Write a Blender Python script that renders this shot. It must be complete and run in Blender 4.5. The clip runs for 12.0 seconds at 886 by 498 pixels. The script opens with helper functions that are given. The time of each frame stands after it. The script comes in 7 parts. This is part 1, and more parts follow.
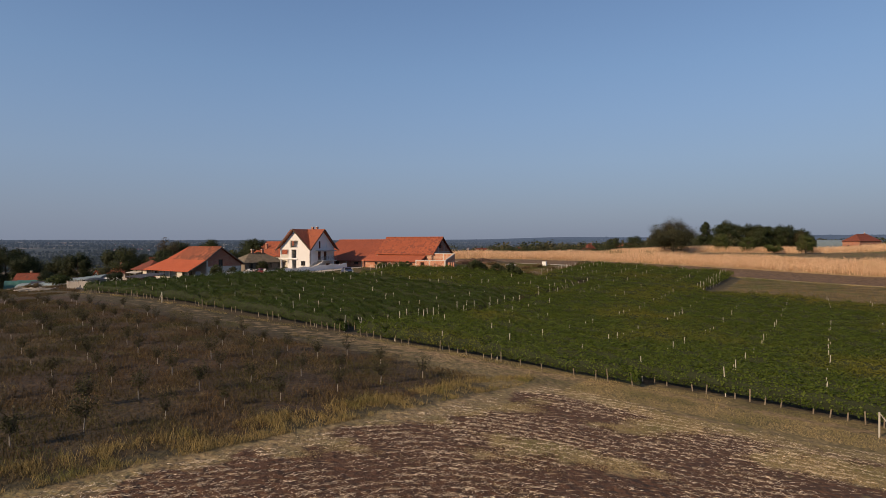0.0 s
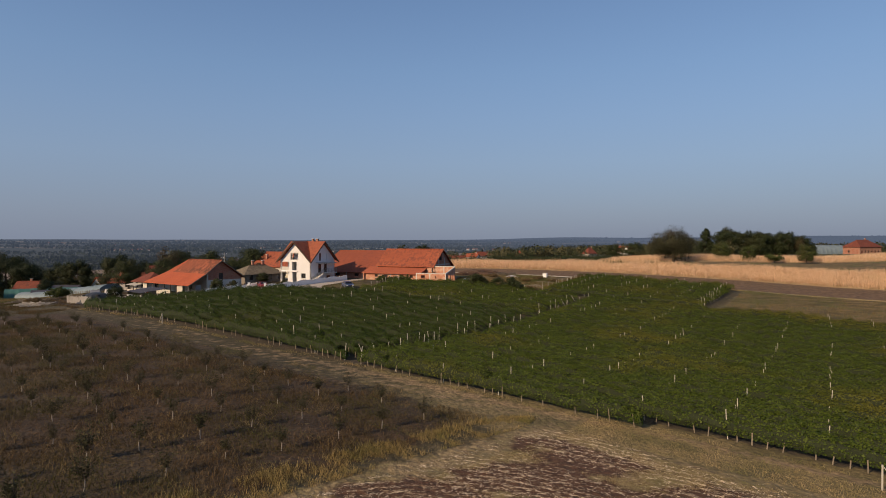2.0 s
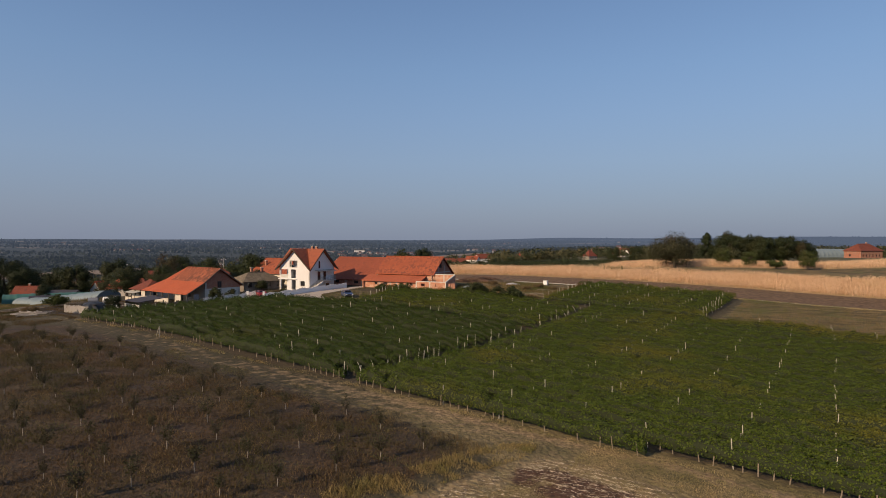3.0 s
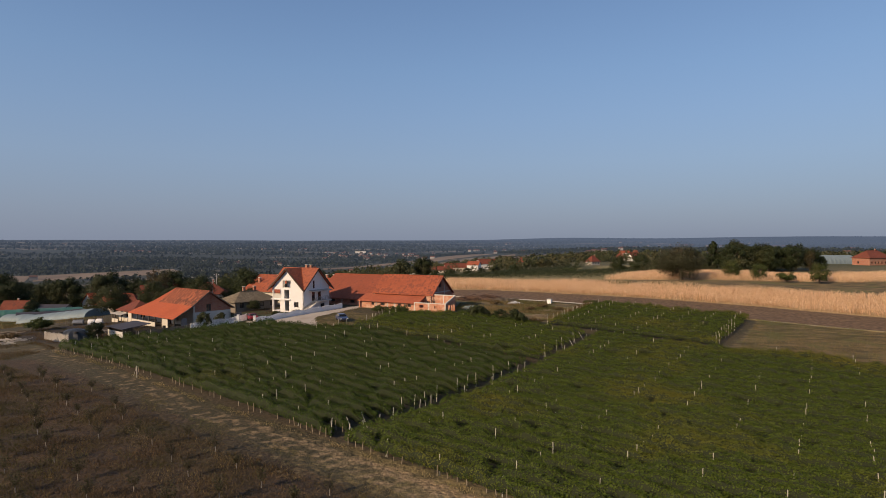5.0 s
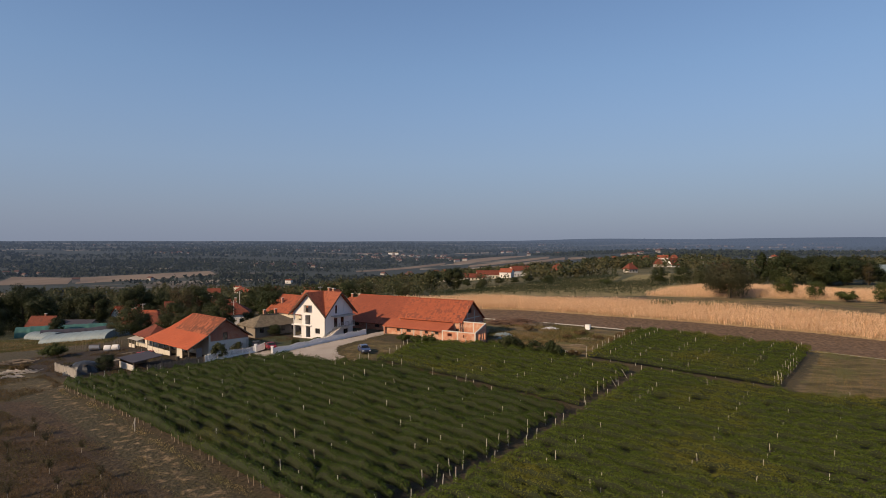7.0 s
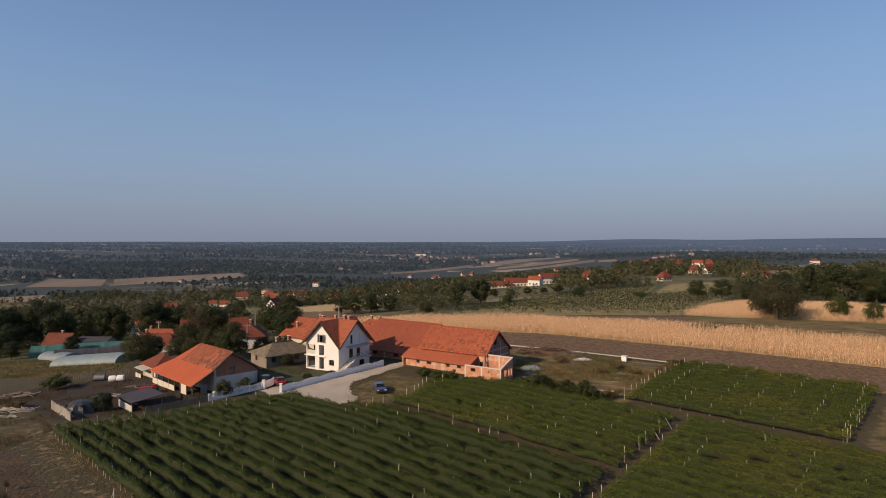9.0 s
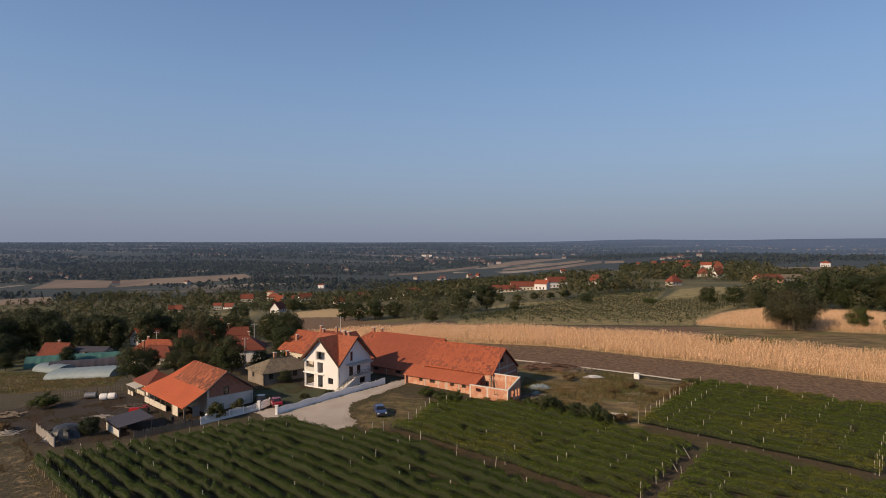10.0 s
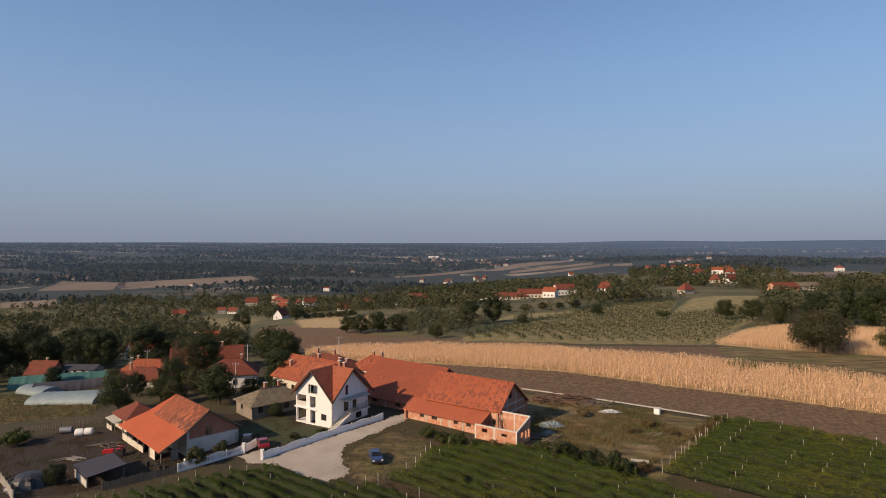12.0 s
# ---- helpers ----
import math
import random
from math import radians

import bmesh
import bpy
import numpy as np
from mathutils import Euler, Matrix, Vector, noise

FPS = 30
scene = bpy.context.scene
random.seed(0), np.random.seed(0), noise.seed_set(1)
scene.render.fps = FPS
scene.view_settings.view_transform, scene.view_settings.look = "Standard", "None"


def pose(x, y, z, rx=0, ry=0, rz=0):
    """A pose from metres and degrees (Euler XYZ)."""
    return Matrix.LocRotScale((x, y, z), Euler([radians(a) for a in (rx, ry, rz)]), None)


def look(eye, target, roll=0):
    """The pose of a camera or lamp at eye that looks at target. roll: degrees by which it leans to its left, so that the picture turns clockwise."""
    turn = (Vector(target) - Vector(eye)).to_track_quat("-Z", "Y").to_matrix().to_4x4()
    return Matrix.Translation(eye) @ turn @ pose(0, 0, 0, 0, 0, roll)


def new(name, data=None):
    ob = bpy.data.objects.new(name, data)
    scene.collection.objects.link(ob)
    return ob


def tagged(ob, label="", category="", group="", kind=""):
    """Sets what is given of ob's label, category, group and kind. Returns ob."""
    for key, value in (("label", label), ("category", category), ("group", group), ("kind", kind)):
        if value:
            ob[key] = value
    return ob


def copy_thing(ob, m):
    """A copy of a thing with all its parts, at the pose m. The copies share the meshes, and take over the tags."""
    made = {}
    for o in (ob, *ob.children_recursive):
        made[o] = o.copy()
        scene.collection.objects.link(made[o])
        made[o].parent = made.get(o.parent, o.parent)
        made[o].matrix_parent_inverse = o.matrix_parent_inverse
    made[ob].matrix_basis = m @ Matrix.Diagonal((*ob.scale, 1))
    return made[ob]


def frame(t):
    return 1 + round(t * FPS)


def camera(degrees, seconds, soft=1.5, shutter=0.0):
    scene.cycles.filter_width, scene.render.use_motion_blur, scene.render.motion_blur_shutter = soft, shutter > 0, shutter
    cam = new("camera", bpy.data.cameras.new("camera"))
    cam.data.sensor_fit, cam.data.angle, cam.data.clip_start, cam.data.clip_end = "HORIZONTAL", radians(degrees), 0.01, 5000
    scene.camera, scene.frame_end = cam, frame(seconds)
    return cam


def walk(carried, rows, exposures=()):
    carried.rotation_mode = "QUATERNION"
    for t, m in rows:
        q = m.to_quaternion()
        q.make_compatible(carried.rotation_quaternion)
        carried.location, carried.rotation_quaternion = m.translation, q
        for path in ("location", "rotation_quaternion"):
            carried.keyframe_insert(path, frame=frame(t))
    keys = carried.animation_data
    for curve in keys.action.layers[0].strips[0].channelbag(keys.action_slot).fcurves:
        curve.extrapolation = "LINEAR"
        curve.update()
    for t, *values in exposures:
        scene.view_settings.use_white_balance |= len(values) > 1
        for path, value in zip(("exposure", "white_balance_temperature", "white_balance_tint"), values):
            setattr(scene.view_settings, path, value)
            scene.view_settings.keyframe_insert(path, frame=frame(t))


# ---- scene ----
cam = camera(72.9, 12.0, soft=0.9)
PATH = [
    (0, (1.304, -19.3, 7.241), (1.29, -17.3, 7.219), -0.1),
    (0.5, (1.233, -19.251, 7.745), (1.22, -17.252, 7.722), -0.1),
    (1, (1.189, -19.25, 8.513), (1.176, -17.25, 8.491), -0.0),
    (1.5, (1.202, -19.229, 9.35), (1.188, -17.229, 9.327), -0.0),
    (2, (1.193, -19.144, 10.25), (1.179, -17.144, 10.227), 0.0),
    (2.5, (1.167, -18.907, 11.128), (1.153, -16.908, 11.105), 0.1),
    (4.5, (1.427, -14.313, 15.202), (1.41, -12.313, 15.179), -0.0),
    (5, (1.568, -12.49, 16.33), (1.549, -10.49, 16.306), -0.0),
    (5.5, (1.788, -10.416, 17.432), (1.767, -8.417, 17.409), -0.0),
    (6, (1.871, -8.245, 18.595), (1.841, -6.245, 18.572), 0.0),
    (6.5, (1.967, -5.961, 19.827), (1.902, -3.963, 19.805), -0.0),
    (7, (2.053, -3.651, 21.063), (1.925, -1.656, 21.04), 0.0),
    (9, (2.39, 5.994, 26.026), (2.169, 7.981, 26.003), -0.0),
    (9.5, (2.33, 8.561, 27.194), (2.099, 10.548, 27.171), -0.0),
    (10, (2.186, 11.196, 28.461), (1.945, 13.181, 28.438), 0.0),
    (10.5, (2.042, 13.705, 29.639), (1.791, 15.689, 29.616), 0.0),
    (11, (1.819, 16.444, 30.729), (1.558, 18.427, 30.706), 0.0),
    (11.5, (1.714, 18.822, 31.916), (1.448, 20.805, 31.894), 0.1),
    (12, (1.701, 20.462, 32.606), (1.437, 22.445, 32.584), 0.1),
]
walk(cam, [(t, look(eye, target, roll)) for t, eye, target, roll in PATH], exposures=[(0, -0.12), (5, -0.03), (9.5, -0.02), (10.5, -0.02), (11, -0.08), (12, 0.1)])

# ---- light ----
SUN_EL, SUN_AZ = radians(28), math.atan2(-0.74, -0.67)  # azimuth of the way towards the sun, from +y towards +x
world = bpy.data.worlds.new("sky")
scene.world = world
world.use_nodes = True
wn, wl = world.node_tree.nodes, world.node_tree.links
sky = wn.new("ShaderNodeTexSky")
sky.sky_type, sky.sun_disc = "NISHITA", False
sky.sun_elevation, sky.sun_rotation = SUN_EL, SUN_AZ
sky.altitude, sky.air_density, sky.dust_density, sky.ozone_density = 200, 1.0, 1.2, 2.0
sky_co = wn.new("ShaderNodeTexCoord")
sky_xyz = wn.new("ShaderNodeSeparateXYZ")
wl.new(sky_co.outputs["Generated"], sky_xyz.inputs[0])
dim = wn.new("ShaderNodeValToRGB")  # thin high haze dims the upper sky
stops = dim.color_ramp.elements
stops[0].position, stops[0].color = 0.2, (0.9, 0.94, 1.0, 1)
stops[1].position, stops[1].color = 0.95, (0.68, 0.66, 0.61, 1)
stops.new(0.5).color = (0.80, 0.80, 0.77, 1)
murk = wn.new("ShaderNodeValToRGB")  # colour of the haze towards the horizon, at a quarter
stops = murk.color_ramp.elements
stops[0].position, stops[0].color = 0.0, (0.380, 0.440, 0.59, 1)
stops[1].position, stops[1].color = 0.42, (0.220, 0.395, 0.80, 1)
for at, c in ((0.05, (0.395, 0.475, 0.655, 1)), (0.13, (0.395, 0.525, 0.765, 1)), (0.27, (0.315, 0.500, 0.83, 1))):
    stops.new(at).color = c
thick = wn.new("ShaderNodeMapRange")
thick.inputs[1].default_value, thick.inputs[2].default_value, thick.inputs[3].default_value, thick.inputs[4].default_value = 0.0, 0.75, 0.95, 0.0
grow = wn.new("ShaderNodeVectorMath")
grow.operation = "SCALE"
grow.inputs[3].default_value = 4.0
veil = wn.new("ShaderNodeMix")
veil.data_type, veil.blend_type = "RGBA", "MULTIPLY"
veil.inputs[0].default_value = 1.0
blend = wn.new("ShaderNodeMix")
blend.data_type = "RGBA"
for node in (dim, murk, thick):
    wl.new(sky_xyz.outputs["Z"], node.inputs[0])
wl.new(murk.outputs[0], grow.inputs[0])
wl.new(sky.outputs[0], veil.inputs[6])
wl.new(dim.outputs[0], veil.inputs[7])
wl.new(thick.outputs[0], blend.inputs[0])
wl.new(veil.outputs[2], blend.inputs[6])
wl.new(grow.outputs[0], blend.inputs[7])
wl.new(blend.outputs[2], wn["Background"].inputs[0])
wn["Background"].inputs[1].default_value = 0.15
sun = new("sun", bpy.data.lights.new("sun", "SUN"))
sun.data.energy, sun.data.angle, sun.data.color = 4.8, radians(0.6), (1.0, 0.73, 0.46)
sun_way = Vector((math.sin(SUN_AZ) * math.cos(SUN_EL), math.cos(SUN_AZ) * math.cos(SUN_EL), math.sin(SUN_EL)))
sun.matrix_world = look(sun_way * 200, (0, 0, 0))

# ---- materials ----
MATS = {}


def node_mat(name):
    m = bpy.data.materials.new(name)
    m.use_nodes = True
    MATS[name] = m
    return m, m.node_tree.nodes, m.node_tree.links, m.node_tree.nodes["Principled BSDF"]


def ramp_mix(n, l, fac, a, b):
    x = n.new("ShaderNodeMix")
    x.data_type = "RGBA"
    l.new(fac, x.inputs[0])
    for k, c in ((6, a), (7, b)):
        if isinstance(c, tuple):
            x.inputs[k].default_value = (*c, 1)
        else:
            l.new(c, x.inputs[k])
    return x.outputs[2]


def noise_fac(n, l, vec, scale, lo=0.35, hi=0.65, detail=4.0, stretch=None):
    if stretch:
        mp = n.new("ShaderNodeMapping")
        mp.inputs["Scale"].default_value = stretch[:3]
        mp.inputs["Rotation"].default_value = (0, 0, stretch[3] if len(stretch) > 3 else 0)
        l.new(vec, mp.inputs[0])
        vec = mp.outputs[0]
    t = n.new("ShaderNodeTexNoise")
    t.inputs["Scale"].default_value, t.inputs["Detail"].default_value = scale, detail
    l.new(vec, t.inputs["Vector"])
    r = n.new("ShaderNodeMapRange")
    r.inputs[1].default_value, r.inputs[2].default_value = lo, hi
    l.new(t.outputs[0], r.inputs[0])
    return r.outputs[0]


def bump(n, l, b, height, strength, distance):
    p = n.new("ShaderNodeBump")
    p.inputs["Strength"].default_value, p.inputs["Distance"].default_value = strength, distance
    l.new(height, p.inputs["Height"])
    l.new(p.outputs[0], b.inputs["Normal"])


def surface(name, c1, c2, big=0.4, small=9.0, rough=0.85, dark=0.7, relief=0.02, metal=0.0):
    """A plain weathered surface: two colours in large patches, a finer grain over them, and relief."""
    m, n, l, b = node_mat(name)
    pos = n.new("ShaderNodeNewGeometry").outputs["Position"]
    f1 = noise_fac(n, l, pos, big)
    f2 = noise_fac(n, l, pos, small, 0.3, 0.7, 6.0)
    c = ramp_mix(n, l, f1, c1, c2)
    c = ramp_mix(n, l, f2, tuple(v * dark for v in c1), c)
    l.new(c, b.inputs["Base Color"])
    b.inputs["Roughness"].default_value, b.inputs["Metallic"].default_value = rough, metal
    bump(n, l, b, f2, 0.5, relief)
    return m


def tile_roof(name, c1, c2, c3, course=0.32, wear=0.5):
    """Clay tiles laid in courses along the eaves, with weathered ones in drifts among them."""
    m, n, l, b = node_mat(name)
    co = n.new("ShaderNodeTexCoord").outputs["Object"]

    def bond(width, row, a, c, joint):
        br = n.new("ShaderNodeTexBrick")
        br.inputs["Scale"].default_value = 1.0
        br.inputs["Brick Width"].default_value, br.inputs["Row Height"].default_value = width, row
        br.inputs["Mortar Size"].default_value, br.inputs["Mortar Smooth"].default_value = 0.016, 0.3
        br.inputs["Color1"].default_value, br.inputs["Color2"].default_value, br.inputs["Mortar"].default_value = (*a, 1), (*c, 1), (*joint, 1)
        l.new(co, br.inputs["Vector"])
        return br

    br = bond(0.24, course, c1, c2, tuple(v * 0.45 for v in c1))
    odd = bond(0.46, course * 1.1, (0, 0, 0), (1, 1, 1), (0.5, 0.5, 0.5))
    drift = noise_fac(n, l, co, 1.5, 0.30, 0.70, 5.0, (1.0, 0.55, 0.55, 0.5))
    mixed = n.new("ShaderNodeMath")
    mixed.operation = "MULTIPLY_ADD"
    mixed.inputs[1].default_value = 0.75
    l.new(odd.outputs[0], mixed.inputs[0])
    l.new(drift, mixed.inputs[2])
    worn = n.new("ShaderNodeMapRange")
    worn.inputs[1].default_value, worn.inputs[2].default_value = 1.28 - 0.62 * wear, 1.42 - 0.62 * wear
    l.new(mixed.outputs[0], worn.inputs[0])
    c = ramp_mix(n, l, worn.outputs[0], br.outputs[0], c3)
    c = ramp_mix(n, l, noise_fac(n, l, co, 0.16, 0.35, 0.7), c, tuple(v * 0.8 for v in c2))
    grime = noise_fac(n, l, co, 3.2, 0.56, 0.85, 6.0)
    c = ramp_mix(n, l, grime, c, tuple(v * 0.62 for v in c2))
    l.new(c, b.inputs["Base Color"])
    b.inputs["Roughness"].default_value = 0.85
    b.inputs["Specular IOR Level"].default_value = 0.3
    bump(n, l, b, br.outputs["Fac"], 0.5, -0.03)
    return m


def brick_wall(name, c1, c2, mortar, pale):
    m, n, l, b = node_mat(name)
    co = n.new("ShaderNodeTexCoord").outputs["Object"]
    mp = n.new("ShaderNodeMapping")
    mp.inputs["Rotation"].default_value = (radians(90), 0, 0)
    l.new(co, mp.inputs[0])
    br = n.new("ShaderNodeTexBrick")
    br.inputs["Scale"].default_value = 1.0
    br.inputs["Brick Width"].default_value, br.inputs["Row Height"].default_value = 0.27, 0.2
    br.inputs["Mortar Size"].default_value = 0.014
    br.inputs["Color1"].default_value, br.inputs["Color2"].default_value = (*c1, 1), (*c2, 1)
    br.inputs["Mortar"].default_value = (*mortar, 1)
    l.new(mp.outputs[0], br.inputs["Vector"])
    f = noise_fac(n, l, co, 0.9, 0.48, 0.62, 5.0)
    c = ramp_mix(n, l, f, br.outputs[0], pale)
    f2 = noise_fac(n, l, co, 5.0, 0.3, 0.75, 5.0)
    c = ramp_mix(n, l, f2, c, br.outputs[0])
    l.new(c, b.inputs["Base Color"])
    b.inputs["Roughness"].default_value = 0.9
    bump(n, l, b, br.outputs["Fac"], 0.6, -0.02)
    return m


def leaf_mat(name, c1, c2, c3, patch=0.08, glow=0.25, cut=0.75):
    """Leaves: a colour of its own for each leaf, with patches of a third colour over the plants."""
    m, n, l, b = node_mat(name)
    geo = n.new("ShaderNodeNewGeometry")
    c = ramp_mix(n, l, geo.outputs["Random Per Island"], c1, c2)
    f = noise_fac(n, l, geo.outputs["Position"], patch, cut - 0.2, cut, 5.0)
    c = ramp_mix(n, l, f, c, c3)
    l.new(c, b.inputs["Base Color"])
    b.inputs["Roughness"].default_value = 0.6
    b.inputs["Specular IOR Level"].default_value = 0.25
    tr = n.new("ShaderNodeBsdfTranslucent")
    l.new(c, tr.inputs[0])
    mx = n.new("ShaderNodeMixShader")
    mx.inputs[0].default_value = glow
    l.new(b.outputs[0], mx.inputs[1])
    l.new(tr.outputs[0], mx.inputs[2])
    l.new(mx.outputs[0], n["Material Output"].inputs[0])
    return m


WHITE = surface("white_render", (0.73, 0.715, 0.715), (0.66, 0.645, 0.645), 0.3, 5.0, 0.85, 0.93, 0.004)
PLASTER = surface("grey_plaster", (0.50, 0.46, 0.41), (0.40, 0.37, 0.33), 0.5, 6.0, 0.9, 0.8, 0.01)
DARK_PLASTER = surface("stained_plaster", (0.25, 0.215, 0.18), (0.16, 0.135, 0.11), 0.5, 6.0, 0.9, 0.8, 0.01)
CREAM = surface("cream_plaster", (0.62, 0.57, 0.48), (0.52, 0.47, 0.40), 0.4, 6.0, 0.9, 0.85, 0.01)
CONCRETE = surface("concrete", (0.48, 0.46, 0.43), (0.38, 0.36, 0.33), 0.6, 8.0, 0.9, 0.75, 0.01)
PALE_CONCRETE = surface("pale_concrete", (0.62, 0.60, 0.56), (0.50, 0.48, 0.44), 0.5, 8.0, 0.9, 0.8, 0.01)
POST = surface("post_concrete", (0.56, 0.53, 0.46), (0.36, 0.33, 0.28), 0.8, 12.0, 0.9, 0.7, 0.01)
# near-black for plates that stand in for the shade of unlit rooms
INSIDE_SHADE = surface("inside_shade", (0.030, 0.026, 0.024), (0.02, 0.018, 0.017), 0.6, 6.0, 0.9, 0.8, 0.0)
WOOD = surface("dark_wood", (0.075, 0.045, 0.028), (0.05, 0.032, 0.022), 0.8, 14.0, 0.75, 0.7, 0.01)
PALE_PLASTER = surface("pale_plaster", (0.64, 0.61, 0.57), (0.50, 0.47, 0.43), 0.5, 6.0, 0.9, 0.85, 0.01)
PALE_WOOD = surface("bleached_wood", (0.40, 0.37, 0.34), (0.27, 0.245, 0.22), 0.7, 14.0, 0.9, 0.7, 0.02)
OLD_WOOD = surface("weathered_wood", (0.20, 0.165, 0.13), (0.13, 0.105, 0.085), 0.7, 14.0, 0.9, 0.6, 0.02)
STAKE = surface("pale_stake", (0.33, 0.27, 0.20), (0.19, 0.15, 0.11), 0.9, 12.0, 0.9, 0.7, 0.01)
METAL = surface("grey_metal", (0.32, 0.33, 0.35), (0.24, 0.24, 0.26), 0.8, 9.0, 0.45, 0.8, 0.004, 0.6)
RAIL = surface("rail_metal", (0.30, 0.27, 0.24), (0.22, 0.20, 0.18), 0.8, 9.0, 0.5, 0.8, 0.004, 0.3)
FOIL = surface("greenhouse_film", (0.20, 0.255, 0.285), (0.145, 0.19, 0.215), 0.5, 3.0, 0.6, 0.85, 0.02)
GREEN_NET = surface("green_net", (0.05, 0.16, 0.14), (0.04, 0.11, 0.11), 0.5, 6.0, 0.7, 0.8, 0.02)
BLUE_SHEET = surface("dark_blue_sheet", (0.050, 0.050, 0.072), (0.036, 0.036, 0.053), 0.5, 6.0, 0.85, 0.8, 0.01)
GRAVEL = surface("pale_gravel", (0.46, 0.405, 0.36), (0.29, 0.245, 0.205), 0.22, 3.5, 0.95, 0.78, 0.03)
TILE_NEW = tile_roof("new_clay_tiles", (0.47, 0.115, 0.05), (0.40, 0.095, 0.043), (0.36, 0.105, 0.052), 0.34, 0.15)
TILE_RED = tile_roof("red_clay_tiles", (0.235, 0.064, 0.038), (0.18, 0.052, 0.033), (0.12, 0.043, 0.032), 0.34, 0.5)
TILE_BARN = tile_roof("faded_barn_tiles", (0.335, 0.092, 0.048), (0.28, 0.076, 0.042), (0.18, 0.055, 0.036), 0.34, 0.12)
TILE_LEAN = tile_roof("lean_to_tiles", (0.44, 0.125, 0.062), (0.38, 0.10, 0.052), (0.36, 0.11, 0.06), 0.34, 0.15)
TILE_MIX = tile_roof("worn_clay_tiles", (0.40, 0.115, 0.054), (0.33, 0.088, 0.045), (0.15, 0.05, 0.036), 0.34, 0.5)
TILE_OLD = tile_roof("old_patched_tiles", (0.42, 0.145, 0.075), (0.30, 0.09, 0.045), (0.085, 0.036, 0.026), 0.36, 0.9)
TILE_HOUSE = tile_roof("brown_red_tiles", (0.36, 0.11, 0.058), (0.29, 0.085, 0.048), (0.20, 0.064, 0.042), 0.34, 0.28)
TILE_GREY = tile_roof("mossy_grey_tiles", (0.24, 0.20, 0.145), (0.19, 0.155, 0.11), (0.12, 0.10, 0.075), 0.34, 0.7)
BRICK = brick_wall("hollow_clay_bricks", (0.50, 0.20, 0.11), (0.42, 0.155, 0.085), (0.46, 0.34, 0.26), (0.58, 0.42, 0.31))
BRICK_DARK = brick_wall("red_bricks", (0.36, 0.13, 0.075), (0.28, 0.095, 0.06), (0.34, 0.27, 0.21), (0.38, 0.20, 0.13))
VINE_LEAF = leaf_mat("vine_leaf", (0.044, 0.072, 0.008), (0.102, 0.134, 0.018), (0.165, 0.146, 0.025), 0.05, 0.36, 0.71)
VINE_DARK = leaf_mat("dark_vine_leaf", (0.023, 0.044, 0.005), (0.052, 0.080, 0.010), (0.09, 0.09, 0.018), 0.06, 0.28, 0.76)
# near-black green: the shade within a vine row put into the colour
VINE_SHADE_CORE = surface("vine_shade_core", (0.016, 0.024, 0.006), (0.026, 0.036, 0.009), 0.8, 7.0, 0.9, 0.6, 0.05)
TREE_LEAF = leaf_mat("tree_leaf", (0.021, 0.031, 0.010), (0.043, 0.055, 0.018), (0.064, 0.061, 0.024), 0.06, 0.22, 0.70)
OAK_LEAF = leaf_mat("oak_leaf", (0.030, 0.034, 0.016), (0.065, 0.062, 0.030), (0.075, 0.058, 0.030), 0.12, 0.2)
PINE_LEAF = leaf_mat("dark_leaf", (0.014, 0.022, 0.008), (0.032, 0.044, 0.015), (0.042, 0.046, 0.017), 0.08, 0.2, 0.70)
BUSH_LEAF = leaf_mat("bush_leaf", (0.034, 0.050, 0.012), (0.080, 0.095, 0.026), (0.10, 0.09, 0.03), 0.1, 0.25)
AUTUMN_LEAF = leaf_mat("rusty_leaf", (0.046, 0.040, 0.018), (0.085, 0.066, 0.030), (0.12, 0.06, 0.03), 0.1, 0.2)
RUST_LEAF = leaf_mat("withered_leaf", (0.075, 0.050, 0.022), (0.17, 0.115, 0.052), (0.085, 0.075, 0.025), 0.3, 0.2)
SAPLING_LEAF = leaf_mat("sapling_leaf", (0.030, 0.031, 0.012), (0.068, 0.064, 0.025), (0.075, 0.058, 0.026), 0.1, 0.3)
# leaf colours lifted, the haze before these trees put into them
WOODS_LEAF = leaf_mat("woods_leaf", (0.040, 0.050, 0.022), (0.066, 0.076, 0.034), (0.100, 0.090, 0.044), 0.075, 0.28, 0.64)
CORN_LEAF = leaf_mat("dry_corn", (0.46, 0.28, 0.15), (0.94, 0.68, 0.45), (0.50, 0.41, 0.19), 0.05, 0.25, 0.84)
STRAW_LEAF = leaf_mat("straw", (0.58, 0.45, 0.30), (0.95, 0.82, 0.63), (0.62, 0.50, 0.33), 0.3, 0.15)
WEED_LEAF = leaf_mat("weeds", (0.17, 0.132, 0.045), (0.42, 0.31, 0.13), (0.14, 0.145, 0.040), 0.35, 0.25, 0.72)
GRASS_LEAF = leaf_mat("dry_grass", (0.046, 0.030, 0.012), (0.150, 0.095, 0.042), (0.062, 0.055, 0.015), 0.15, 0.2, 0.62)
TAN_GRASS = leaf_mat("tan_grass", (0.22, 0.170, 0.072), (0.50, 0.375, 0.19), (0.165, 0.155, 0.052), 0.22, 0.2, 0.64)
RANK_GRASS = leaf_mat("rank_grass", (0.080, 0.064, 0.024), (0.260, 0.185, 0.085), (0.085, 0.092, 0.028), 0.18, 0.2, 0.62)
BARK = surface("bark", (0.10, 0.075, 0.055), (0.07, 0.052, 0.04), 1.0, 10.0, 0.95, 0.6, 0.03)
PALE_BARK = surface("limewashed_bark", (0.36, 0.32, 0.27), (0.24, 0.20, 0.165), 1.0, 10.0, 0.95, 0.7, 0.01)

# ---- shapes ----


